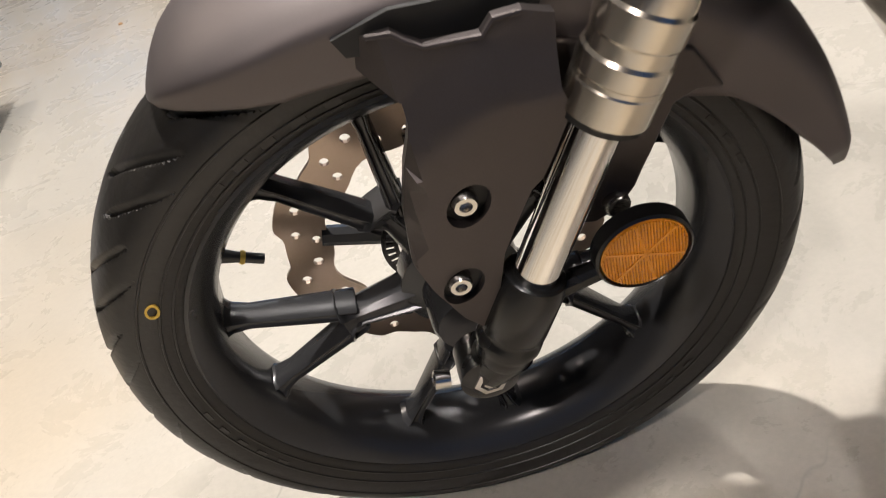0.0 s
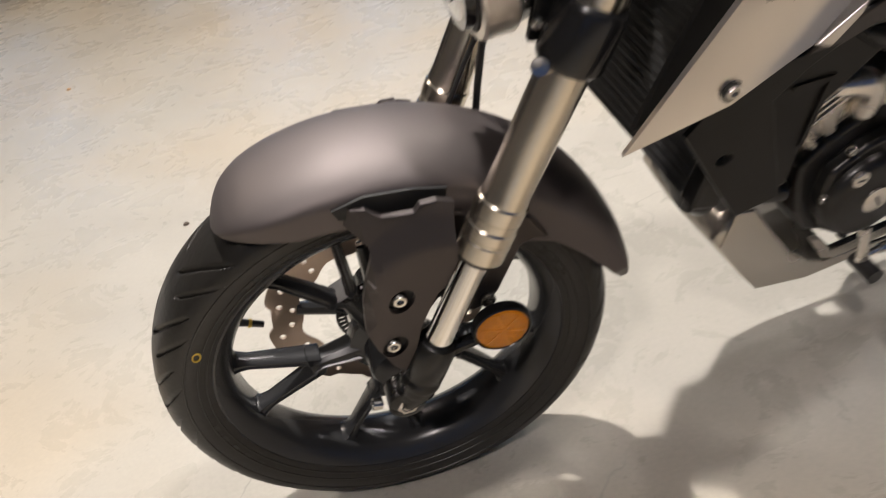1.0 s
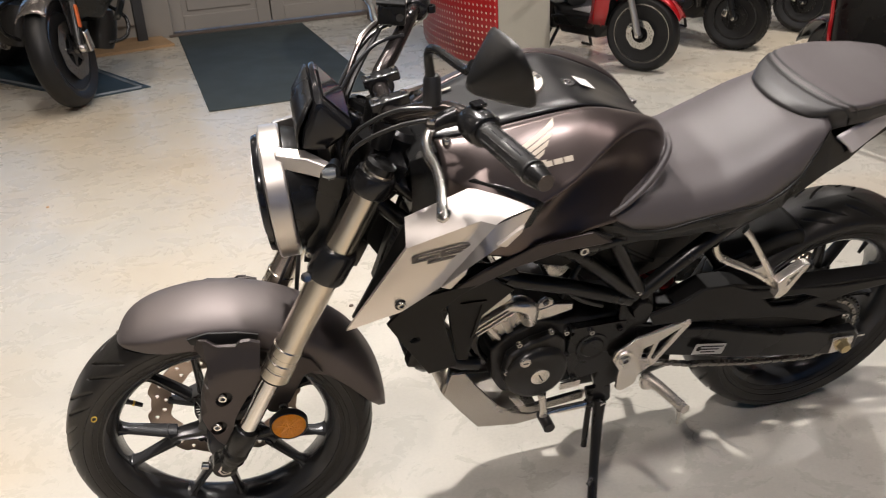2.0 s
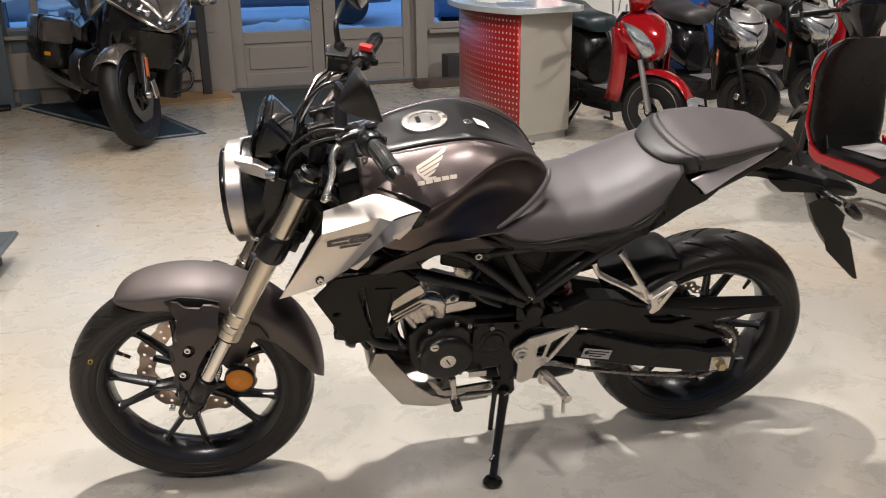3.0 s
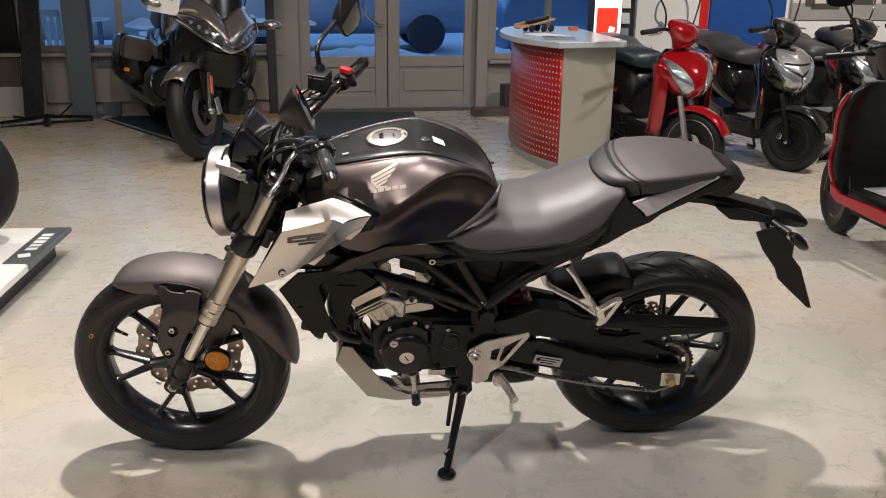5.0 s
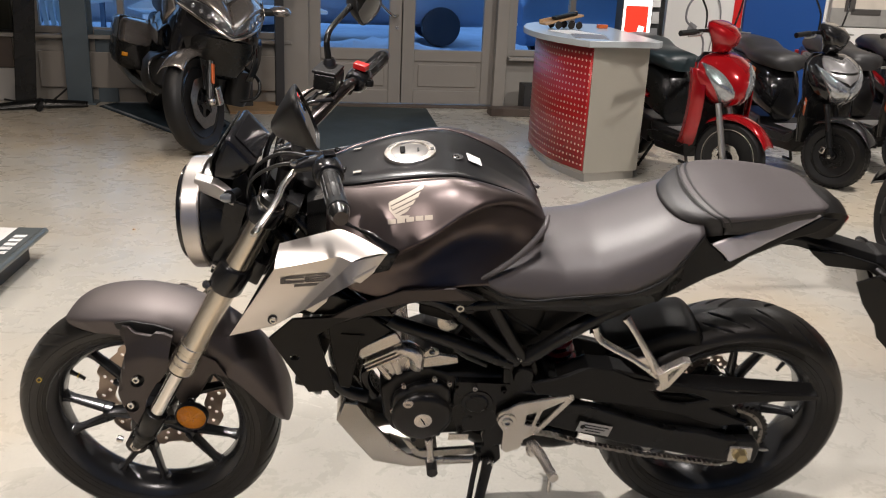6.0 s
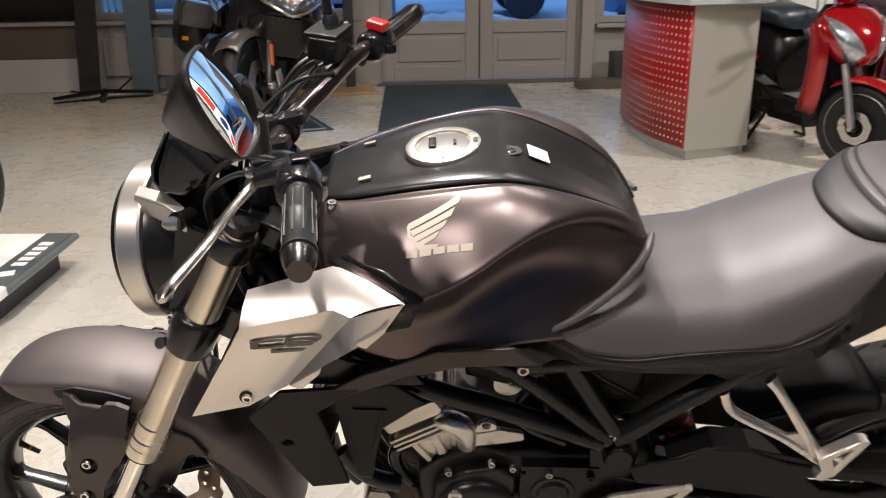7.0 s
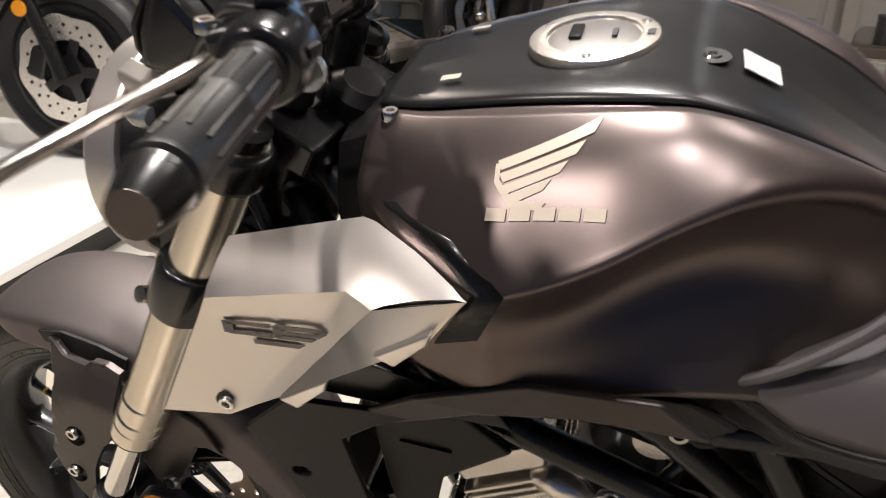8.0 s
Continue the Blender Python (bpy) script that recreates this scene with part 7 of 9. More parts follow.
tagged(part("leaflet", box((0.21, 0.30, 0.003), (0, 0, 0.0015)), POSTERINK, None, smooth=False), "grey printed leaflet lying on the counter", "leaflet").matrix_world = pose(1.842, 3.669, 0.876, 0, 0, -8)
tagged(part("small_box", box((0.07, 0.04, 0.025), (0, 0, 0.0125)), ORANGE, None, smooth=False, bevel=0.003), "small orange box lying on the counter", "box").matrix_world = pose(2.118, 4.458, 0.876, 0, 0, 10)

# lit sign, display panels
totem = thing("lit_sign", pose(2.631, 5.445, 0, 0, 0, 6), "tall lit red and white sign", "sign")
part("housing", box((0.26, 0.14, 1.95), (0, 0.02, 0.975)), PLATEDGE, totem, "dark sign housing", smooth=False, bevel=0.004)
part("face", box((0.24, 0.012, 1.92), (0, -0.056, 0.97)), TOTEMWHITE, totem, "white lit face", smooth=False)
part("band", box((0.19, 0.006, 0.70), (-0.008, -0.066, 0.65)), TOTEMRED, totem, "red lit band", smooth=False)
part("roundel", lathe([(0.0, -0.004), (0.085, -0.004), (0.085, 0.0)], (-0.005, -0.066, 1.16), "y", 40), TOTEMBLUE, totem, "navy round mark")
part("band", box((0.19, 0.006, 0.40), (-0.008, -0.066, 1.55)), TOTEMRED, totem, "red lit band", smooth=False)
for k in range(4):
    part("sign_bar", box((0.05, 0.004, 0.055), (0.035, -0.071, 0.56 + 0.085 * k), (0, 12, 0)), TOTEMWHITE, totem, smooth=False)

poster = thing("poster_panel", pose(3.44, 6.052, 0, 0, 0, 6), "white poster panel with a grey scooter drawing and red edge", "poster panel")
part("board", box((0.74, 0.05, 2.1), (0, 0, 1.05)), WHITEPANEL, poster, smooth=False, bevel=0.003)
part("edge_stripe", box((0.085, 0.006, 2.1), (0.31, -0.029, 1.05)), RED, poster, "red printed stripe", smooth=False)
ink = bmesh.new()
for pts in ([(-0.28, 1.18), (-0.18, 1.20), (-0.02, 1.16), (0.12, 1.20), (0.22, 1.18)], [(-0.05, 1.12), (-0.16, 1.02), (-0.18, 0.88), (-0.10, 0.80), (0.0, 0.72), (0.02, 0.58)], [(0.0, 1.12), (0.12, 1.04), (0.15, 0.88), (0.10, 0.74), (0.08, 0.60)],
            [(-0.20, 0.62), (-0.12, 0.52), (0.02, 0.50), (0.14, 0.56), (0.16, 0.66)], [(-0.22, 0.40), (-0.10, 0.50), (0.05, 0.48), (0.12, 0.36), (0.05, 0.24), (-0.10, 0.22), (-0.20, 0.30)]):
    tube([(x, -0.027, z) for x, z in pts], 0.012, 6, bm=ink, smooth=5, squash=0.3)
part("line_drawing", ink, POSTERINK, poster, "grey printed outline of a scooter")
part("printed_lamp", lathe([(0.0, -0.003), (0.045, -0.003), (0.045, 0)], (-0.02, -0.028, 1.13), "y", 28), MURALDARK, poster, "printed round lamp")
for pts in ([(-0.26, 1.20), (-0.16, 1.205), (-0.16, 1.175), (-0.26, 1.17)], [(0.12, 1.205), (0.22, 1.20), (0.22, 1.17), (0.12, 1.175)], [(-0.12, 1.17), (0.08, 1.17), (0.05, 1.08), (-0.09, 1.08)], [(-0.13, 0.86), (-0.16, 0.78), (-0.10, 0.74), (-0.06, 0.82)], [(0.09, 0.86), (0.12, 0.78), (0.07, 0.74), (0.03, 0.82)], [(-0.08, 0.56), (0.04, 0.56), (0.03, 0.22), (-0.06, 0.22)]):
    part("printed_shape", plate(pts, -0.0262, -0.0250), POSTERINK, poster, smooth=False)
rack = thing("magazine_rack", pose(2.947, 6.017, 0, 0, 0, 6), "narrow black leaflet rack beside the sign", "rack")
part("rack_back", box((0.16, 0.04, 1.5), (0, 0, 0.75)), PLATEDGE, rack, smooth=False)
for k in range(7):
    part("rack_leaflet", box((0.12, 0.015, 0.10), (0, -0.03, 0.46 + 0.14 * k), (-12, 0, 0)), (LABEL, STICKER, POSTERINK)[k % 3], rack, smooth=False)
blue = thing("room_divider", pose(4.19, 6.096, 0, 0, 0, 6), "plain dark blue display panel standing by the wall", "room divider")
part("board", box((0.78, 0.05, 2.1), (0, 0, 1.06)), BLUEPANEL, blue, smooth=False, bevel=0.003)
part("edge", box((0.05, 0.055, 2.1), (0.415, 0, 1.06)), WHITEPANEL, blue, "white panel edge", smooth=False)
mural = thing("wall_mural", pose(5.709, 6.195, 0, 0, 0, 6), "large street photograph above a grey base panel", "mural")
part("picture", box((2.2, 0.03, 1.5), (0, 0, 1.62)), MURALSAND, mural, "sand and grey street picture", smooth=False)
part("picture_ground", box((2.2, 0.006, 0.16), (0, -0.018, 0.95)), MURALGREY, mural, smooth=False)
for x, w_, z, h_ in ((-0.92, 0.10, 1.45, 0.9), (-0.35, 0.22, 1.12, 0.20), (0.1, 0.5, 1.15, 0.24), (-0.75, 0.30, 1.00, 0.05), (0.8, 0.16, 1.3, 0.6)):
    part("picture_shape", box((w_, 0.004, h_), (x, -0.024, z)), MURALDARK, mural, smooth=False)
part("base_panel", box((2.2, 0.04, 0.86), (0, 0, 0.43)), WHITEPANEL, mural, smooth=False, bevel=0.003)

# floor-standing screen, by the window
scr = thing("screen_stand", pose(-2.184, 5.415, 0, 0, 0, 22), "black floor-standing display on splayed feet", "display stand")
part("post", box((0.155, 0.07, 1.5), (-0.04, 0.05, 0.76), (0, 4, 0)), SATIN, scr, smooth=False, bevel=0.006)
for a, b in (((-0.36, -0.03), (0.37, 0.02)), ((0.0, -0.14), (0.0, 0.24))):
    part("foot", tube([(a[0], a[1], 0.022), ((a[0] + b[0]) / 2, (a[1] + b[1]) / 2, 0.045), (b[0], b[1], 0.022)], [0.030, 0.044, 0.030], 10, squash=0.62), SATIN, scr)
part("screen", box((0.62, 0.06, 1.05), (-0.04, 0.0, 1.75)), GLOSSBLACK, scr, "dark switched-off screen", smooth=False, bevel=0.006)
tagged(part("power_cable", tube([(-2.707, 5.839, 0.012), (-2.411, 5.642, 0.010), (-2.164, 5.514, 0.02), (-2.016, 5.741, 0.16), (-1.888, 5.889, 0.28)], 0.008, 8, smooth=6), CABLE), "black power cable lying on the floor", "cable")

stand_b = thing("leaflet_stand", pose(-0.428, 5.751, 0, 0, 0, 14), "two black posts with a sloping info board on plywood", "display stand")
part("base", box((0.62, 0.50, 0.022), (0, 0, 0.011)), BOARD, stand_b, "pale plywood base", smooth=False, bevel=0.003)
for x in (-0.13, 0.14):
    part("post", box((0.075, 0.05, 1.15), (x, 0.05, 0.595)), PLATEDGE, stand_b, smooth=False, bevel=0.004)
part("info_board", box((0.42, 0.02, 0.32), (0.0, 0.0, 1.18), (-50, 0, 0)), WHITEPANEL, stand_b, "pale printed board", smooth=False)
for k in range(4):
    part("text_bar", box((0.26 - 0.04 * k, 0.004, 0.02), (0.0, -0.010 + 0.03 * k, 1.10 + 0.035 * k), (-50, 0, 0)), POSTERINK, stand_b, smooth=False)
step = tagged(part("doorstop_block", box((0.52, 0.16, 0.07), (0, 0, 0.035)), WALLBROWN, None, smooth=False, bevel=0.005), "low brown block on the floor by the door post", "block")
step.matrix_world = pose(1.782, 5.839, 0, 0, 0, 5)
tagged(part("dark_box", box((0.26, 0.2, 0.26), (0, 0, 0.13)), PLATEDGE, None, smooth=False, bevel=0.006), "dark box standing under the window", "box").matrix_world = pose(1.96, 6.007, 0, 0, 0, 5)

# tiny things dropped on the floor
for k, (x, y) in enumerate(((-0.628, 2.248), (-0.289, 1.005), (0.421, 0.906), (-0.931, 0.117), (1.881, 0.512))):
    tagged(part("crumb", moved(lathe([(0.0, 0.006), (0.006, 0.004), (0.008, 0.0), (0.0, -0.001)], seg=7), pose(0, 0, 0, 90)), WOODTOY if k == 0 else WALLBROWN), "tiny pale brown crumb on the concrete" if k == 0 else "tiny brown crumb on the concrete", "crumb", group="crumbs on the floor").matrix_world = pose(x, y, 0.001, 0, 0, 40 * k)

# ---------------------------------------------------------------- display platform with another motorcycle
plat = thing("display_platform", pose(-2.115, 1.133, 0), "low white display platform with dark sides", "platform")
part("deck", box((2.46, 1.40, 0.030), (0, 0, 0.116)), WHITEGLOSS, plat, "white laminate deck", smooth=False, bevel=0.003)
part("base", box((2.38, 1.32, 0.10), (-0.02, 0, 0.051)), PLATEDGE, plat, "dark platform base", smooth=False)
part("edge_strip", box((0.10, 0.52, 0.004), (1.175, 0.43, 0.1335)), STRIP, plat, "grey-green edge strip with pale blocks", smooth=False)
part("edge_lip", tube([(1.232, 0.16, 0.122), (1.232, 0.695, 0.122)], 0.014, 12), STRIP, plat)
for k in range(5):
    part("strip_block", box((0.048, 0.034, 0.0012), (1.178, 0.36 + 0.052 * k, 0.1362)), STICKER, plat, smooth=False)
part("strip_wing", box((0.050, 0.048, 0.0012), (1.178, 0.27, 0.1362), (0, 0, 20)), STICKER, plat, "pale wing-like mark", smooth=False)


def simple_wheel(parent, name, c, r, w_, rim_r, rim_mat, spokes=5, disc=0.0, disc_y=0.05, turn=None, disc_mat=None, tyre_label="black tyre", knob=0.0):
    """A wheel in the x-z plane at c: tyre, rim, spokes and a brake disc."""
    T = turn or Matrix()
    M = Matrix.Translation(c)
    put = lambda bm: moved(moved(bm, M), T)
    h = r - rim_r
    rim = part(name, put(lathe([(rim_r + 0.002, -w_ * 0.72), (rim_r - 0.012, -w_ * 0.74), (rim_r - 0.024, -w_ * 0.45), (rim_r - 0.026, 0), (rim_r - 0.024, w_ * 0.45), (rim_r - 0.012, w_ * 0.74), (rim_r + 0.002, w_ * 0.72), (rim_r - 0.004, 0)], seg=64, closed=True)), rim_mat, parent)
    ty = put(lathe([(rim_r - 0.003, -w_ * 0.70), (rim_r + h * 0.25, -w_ * 0.95), (rim_r + h * 0.55, -w_), (rim_r + h * 0.82, -w_ * 0.75), (r * 0.993, -w_ * 0.38), (r, 0), (r * 0.993, w_ * 0.38), (rim_r + h * 0.82, w_ * 0.75), (rim_r + h * 0.55, w_), (rim_r + h * 0.25, w_ * 0.95), (rim_r - 0.003, w_ * 0.70)], seg=96))
    part("tyre", ty, TYREDARK, rim, tyre_label)
    if knob:
        kb = bmesh.new()
        for k in range(44):
            a = 2 * math.pi * k / 44
            for y in (-w_ * 0.62, -w_ * 0.2, w_ * 0.2, w_ * 0.62):
                rr = r - (0.012 if abs(y) > w_ * 0.5 else 0.002)
                box((0.016, w_ * 0.30, 0.010), (rr * math.cos(a + (0.07 if abs(y) > w_ * 0.5 else 0)), y, rr * math.sin(a + (0.07 if abs(y) > w_ * 0.5 else 0))), (0, 90 - math.degrees(a + (0.07 if abs(y) > w_ * 0.5 else 0)), 0), bm=kb)
        part("tread_block", put(kb), TYREDARK, rim, "knobbly tread blocks", smooth=False)
    for k in range(spokes):
        a = 2 * math.pi * (k + 0.2) / spokes
        part("spoke", put(tube([(0.02 * math.cos(a), 0, 0.02 * math.sin(a)), (rim_r * 0.5 * math.cos(a + 0.08), 0, rim_r * 0.5 * math.sin(a + 0.08)), ((rim_r - 0.015) * math.cos(a), 0, (rim_r - 0.015) * math.sin(a))], [0.020, 0.011, 0.014], 8, squash=0.8)), rim_mat, rim)
    part("hub", put(lathe([(0.0, -0.06), (0.022, -0.058), (0.032, -0.03), (0.032, 0.03), (0.022, 0.058), (0.0, 0.06)], seg=24)), rim_mat, rim)
    if disc:
        n = 60
        hs = [circle(disc * 0.83 * math.cos(a), disc * 0.83 * math.sin(a), disc * 0.035, 7) for a in np.linspace(0, 6.283, 21)[:-1]] + [circle(disc * 0.70 * math.cos(a), disc * 0.70 * math.sin(a), disc * 0.030, 7) for a in np.linspace(0.15, 6.433, 21)[:-1]] + [circle(0, 0, disc * 0.56, 28)]
        for yy in ((-disc_y, disc_y) if disc > 0.14 else (-disc_y,)):
            part("brake_disc", put(plate([(disc * (1 + 0.03 * math.sin(8 * t)) * math.cos(t), disc * (1 + 0.03 * math.sin(8 * t)) * math.sin(t)) for t in np.linspace(0, 2 * math.pi, n, endpoint=False)], yy - 0.002, yy + 0.002, hs)), disc_mat or BRUSHED, rim, "drilled steel brake disc", smooth=False)
            if disc < 0.11:
                continue
            star = [(disc * rr * math.cos(t), disc * rr * math.sin(t)) for k in range(5) for t, rr in ((1.2566 * k - 0.16, 0.60), (1.2566 * k + 0.16, 0.60), (1.2566 * k + 0.34, 0.30), (1.2566 * k + 0.92, 0.30))]
            part("disc_carrier", put(plate(star, yy - 0.004, yy + 0.004)), GLOSSBLACK, rim, "black brake disc carrier", smooth=False)
    return rim


def parked_motorcycle(m, steer):
    """The naked motorcycle on the platform, facing +x."""
    b = thing("parked_motorcycle", m, "black naked motorcycle parked on the white platform", "motorcycle")
    S = Matrix.Translation((0.70, 0, 0)) @ Matrix.Rotation(radians(steer), 4, "Z") @ Matrix.Translation((-0.70, 0, 0))
    f = simple_wheel(b, "front_wheel", (0.70, 0, 0.30), 0.30, 0.058, 0.218, GLOSSBLACK, 10, 0.178, 0.06, S, ALLOY)
    simple_wheel(b, "rear_wheel", (-0.70, 0, 0.31), 0.31, 0.085, 0.222, GLOSSBLACK, 10, 0.12, 0.07, None, ALLOY)
    for s in (-1, 1):
        leg = part("fork_leg", moved(tube([(0.695, s * 0.095, 0.28), (0.655, s * 0.095, 0.40), (0.46, s * 0.095, 0.88)], [0.026, 0.024, 0.026], 16), S), SATIN, b, "black fork leg")
        part("calliper", moved(box((0.06, 0.06, 0.10), (0.625, s * 0.088, 0.33), (0, 20, 0)), S), SATIN, leg, "black brake calliper", bevel=0.012)
        part("fork_reflector", moved(lathe([(0.0, -0.005), (0.024, -0.004), (0.026, 0.0)], (0.60, s * 0.128, 0.50), "y", 24), S), AMBER, leg, "round orange reflector")
        part("indicator", moved(box((0.05, 0.03, 0.022), (0.53, s * 0.20, 0.83)), S), ORANGE, leg, "orange indicator", bevel=0.006)
        part("indicator_stalk", moved(tube([(0.52, s * 0.09, 0.83), (0.53, s * 0.19, 0.83)], 0.008, 8), S), SATIN, leg)
    fl = [[(0.70 + 0.335 * math.cos(a), 0.068 * v, 0.30 + (0.335 - 0.03 * abs(v) ** 3) * math.sin(a)) for v in np.linspace(-1, 1, 9)] for a in np.linspace(1.15, 2.5, 18)]
    part("front_mudguard", moved(rings(fl, closed=False), S), SCOOTBLACK, b, "gloss black mudguard", solid=0.004)
    part("engine", box((0.46, 0.34, 0.36), (0.02, 0, 0.44), (0, -6, 0)), WHEELGREY, b, "dark engine", bevel=0.05, segs=3)
    part("cylinder_block", box((0.20, 0.30, 0.20), (0.20, 0, 0.62), (0, 20, 0)), ALLOY, b, "alloy cylinders", bevel=0.02)
    part("radiator", box((0.05, 0.36, 0.28), (0.36, 0, 0.62), (0, -12, 0)), RADCORE, b, bevel=0.01)
    tank_l = [[(x, w_ * math.cos(t), z + h_ * math.sin(t)) for t in np.linspace(0, 2 * math.pi, 24, endpoint=False)] for x, w_, h_, z in ((0.36, 0.06, 0.05, 0.90), (0.28, 0.15, 0.11, 0.91), (0.10, 0.17, 0.13, 0.92), (-0.08, 0.13, 0.10, 0.88), (-0.16, 0.07, 0.05, 0.84))]
    part("fuel_tank", rings(tank_l), SCOOTBLACK, b, "gloss black fuel tank", angle=60)
    seat_l = [[(x, w_ * math.cos(t), z + 0.04 * math.sin(t)) for t in np.linspace(0, 2 * math.pi, 20, endpoint=False)] for x, w_, z in ((-0.12, 0.09, 0.82), (-0.30, 0.14, 0.81), (-0.50, 0.13, 0.86), (-0.80, 0.08, 0.94))]
    part("seat", rings(seat_l), SEATDARK, b, "black seat", angle=60)
    part("swingarm", tube([(-0.15, -0.12, 0.42), (-0.70, -0.12, 0.31)], 0.03, 12), SATIN, b)
    part("swingarm", tube([(-0.15, 0.12, 0.42), (-0.70, 0.12, 0.31)], 0.03, 12), SATIN, b)
    part("handlebar", moved(tube([(0.34, -0.38, 1.06), (0.40, -0.18, 1.06), (0.44, 0, 1.0), (0.40, 0.18, 1.06), (0.34, 0.38, 1.06)], 0.013, 12, smooth=5), S), SATIN, b)
    part("headlamp", moved(lathe([(0.0, 0.03), (0.07, 0.02), (0.09, 0.0), (0.08, -0.07), (0.03, -0.10)], seg=32, turn=Matrix.Translation((0.56, 0, 0.90)) @ pose(0, 0, 0, 0, 90)), S), SATIN, b, "round black headlamp")
    part("side_stand", tube([(0.0, -0.14, 0.26), (-0.04, -0.27, 0.012)], 0.012, 10), SATIN, b)
    return b


parked_motorcycle(pose(-1.986, 1.547, 0.131), 6)


# ---------------------------------------------------------------- scooters
def superloop(z, cx, front_, back, w_, n=32, sq=2.6):
    """A rounded outline in x-y at height z: reaching front_ ahead and back behind cx."""
    out = []
    for k in range(n):
        t = 2 * math.pi * k / n
        c, s = math.cos(t), math.sin(t)
        x = math.copysign(abs(c) ** (2 / sq), c)
        y = math.copysign(abs(s) ** (2 / sq), s)
        out.append((cx + (front_ if x > 0 else back) * x, w_ * y, z))
    return out


APRON = ((0.520, 0.42, 0.060, 0.05, 0.055), (0.550, 0.42, 0.120, 0.05, 0.105), (0.595, 0.42, 0.155, 0.06, 0.150), (0.655, 0.405, 0.165, 0.06, 0.185), (0.715, 0.385, 0.150, 0.055, 0.195), (0.765, 0.36, 0.115, 0.05, 0.180), (0.805, 0.34, 0.075, 0.04, 0.140), (0.828, 0.33, 0.035, 0.03, 0.085))


def on_apron(y, z, lift=0.0):
    """A point on the front of the apron."""
    cx_, f__, w__ = (float(np.interp(z, [q[0] for q in APRON], [q[c] for q in APRON])) for c in (1, 2, 4))
    return (cx_ + f__ * max(0.0, 1 - min(1, abs(y / w__)) ** 1.6) ** 0.625 + lift, y, z)


def scooter(m, label, paint, cowl, seat_mat, r=0.235, wheel_w=0.05, knob=0.0, steer=0.0, stickers=False, silver_fork=True, group="scooters by the wall", shield=1.0, turned=False, rim_k=0.66):
    """A scooter facing +x; its origin lies on the floor between the wheels."""
    b = thing("scooter", m, label, "scooter", group)
    S = Matrix.Translation((0.55, 0, 0)) @ Matrix.Rotation(radians(steer), 4, "Z") @ Matrix.Translation((-0.62, 0, 0))
    H = Matrix.Translation((0.36, 0, -0.045)) @ Matrix.Rotation(radians(steer), 4, "Z") @ Matrix.Translation((-0.36, 0, 0))
    simple_wheel(b, "front_wheel", (0.62, 0, r), r, wheel_w, r * rim_k, GLOSSBLACK, 5, r * 0.38, 0.045, S, BRUSHED if silver_fork else SATIN, knob=knob)
    part("calliper", moved(box((0.040, 0.03, 0.050), (0.560, -0.060, r + 0.030), (0, 20, 0)), S), BRUSHED, b, "bright brake calliper", bevel=0.012)
    part("axle_nut", moved(lathe([(0.0, -0.012), (0.013, -0.011), (0.014, 0.0)], (0.62, -0.088, r), "y", 6), S), BRUSHED, b, smooth=False)
    part("rim_ring", moved(lathe([(r * rim_k - 0.004, -wheel_w * 0.76), (r * rim_k, -wheel_w * 0.78), (r * rim_k + 0.003, -wheel_w * 0.74), (r * rim_k, -wheel_w * 0.70)], (0.62, 0, r), "y", 56, closed=True), S), GLOSSBLACK if stickers else DARKSTEEL, b, "bright edge of the wheel rim")
    simple_wheel(b, "rear_wheel", (-0.62, 0, r), r, wheel_w * 1.1, r * rim_k, GLOSSBLACK, 6, 0.0, 0.045, None, knob=knob)
    for s in (-1, 1):
        part("fork_leg", moved(tube([(0.62, s * 0.075, r), (0.585, s * 0.075, r + 0.14), (0.53, s * 0.06, r + 0.32)], [0.021, 0.020, 0.018], 14), S), MATTEALU if silver_fork else SATIN, b, "fork leg")
    fl = [[(0.62 + (r + 0.035) * math.cos(a), (wheel_w + 0.022) * v, r + (r + 0.035 - 0.03 * abs(v) ** 3) * math.sin(a)) for v in np.linspace(-1, 1, 11)] for a in np.linspace(0.40, 2.2, 24)]
    part("front_mudguard", moved(rings(fl, closed=False), S), cowl, b, "front mudguard", solid=0.004)
    # apron with its nose
    ap = [superloop(*q, 40, 1.6) for q in APRON]
    part("apron", rings(ap), cowl, b, "glossy front apron", angle=60)
    part("inner_shield", rings([superloop(z, cx, 0.030, 0.03, w_ * shield) for z, cx, w_ in ((0.26, 0.34, 0.15), (0.40, 0.36, 0.185), (0.53, 0.365, 0.180), (0.68, 0.345, 0.190), (0.78, 0.315, 0.17), (0.83, 0.295, 0.11))]), SATIN, b, "black inner leg shield", angle=60)
    for s in (-1, 1):
        edge = [(cx, s * w_ * shield, z) for z, cx, w_ in ((0.26, 0.34, 0.152), (0.40, 0.37, 0.187), (0.53, 0.378, 0.182), (0.67, 0.362, 0.192), (0.77, 0.33, 0.176))]
        part("shield_edge", tube(edge, 0.010 if turned else 0.006, 8, smooth=4), paint, b, "painted edge of the leg shield")
    part("floor_mat", box((0.26, 0.22, 0.006), (0.12, 0, 0.313)), LABEL, b, "pale grey floor mat", smooth=False, bevel=0.002)
    for s in (-1, 1):
        part("floor_side", plate([(0.345, 0.330), (0.335, 0.275), (0.28, 0.240), (-0.08, 0.222), (-0.14, 0.272), (-0.05, 0.288), (0.26, 0.292)], s * 0.178 * shield, s * 0.192 * shield), paint if turned else SATIN, b, "floor side", smooth=False, bevel=0.006)
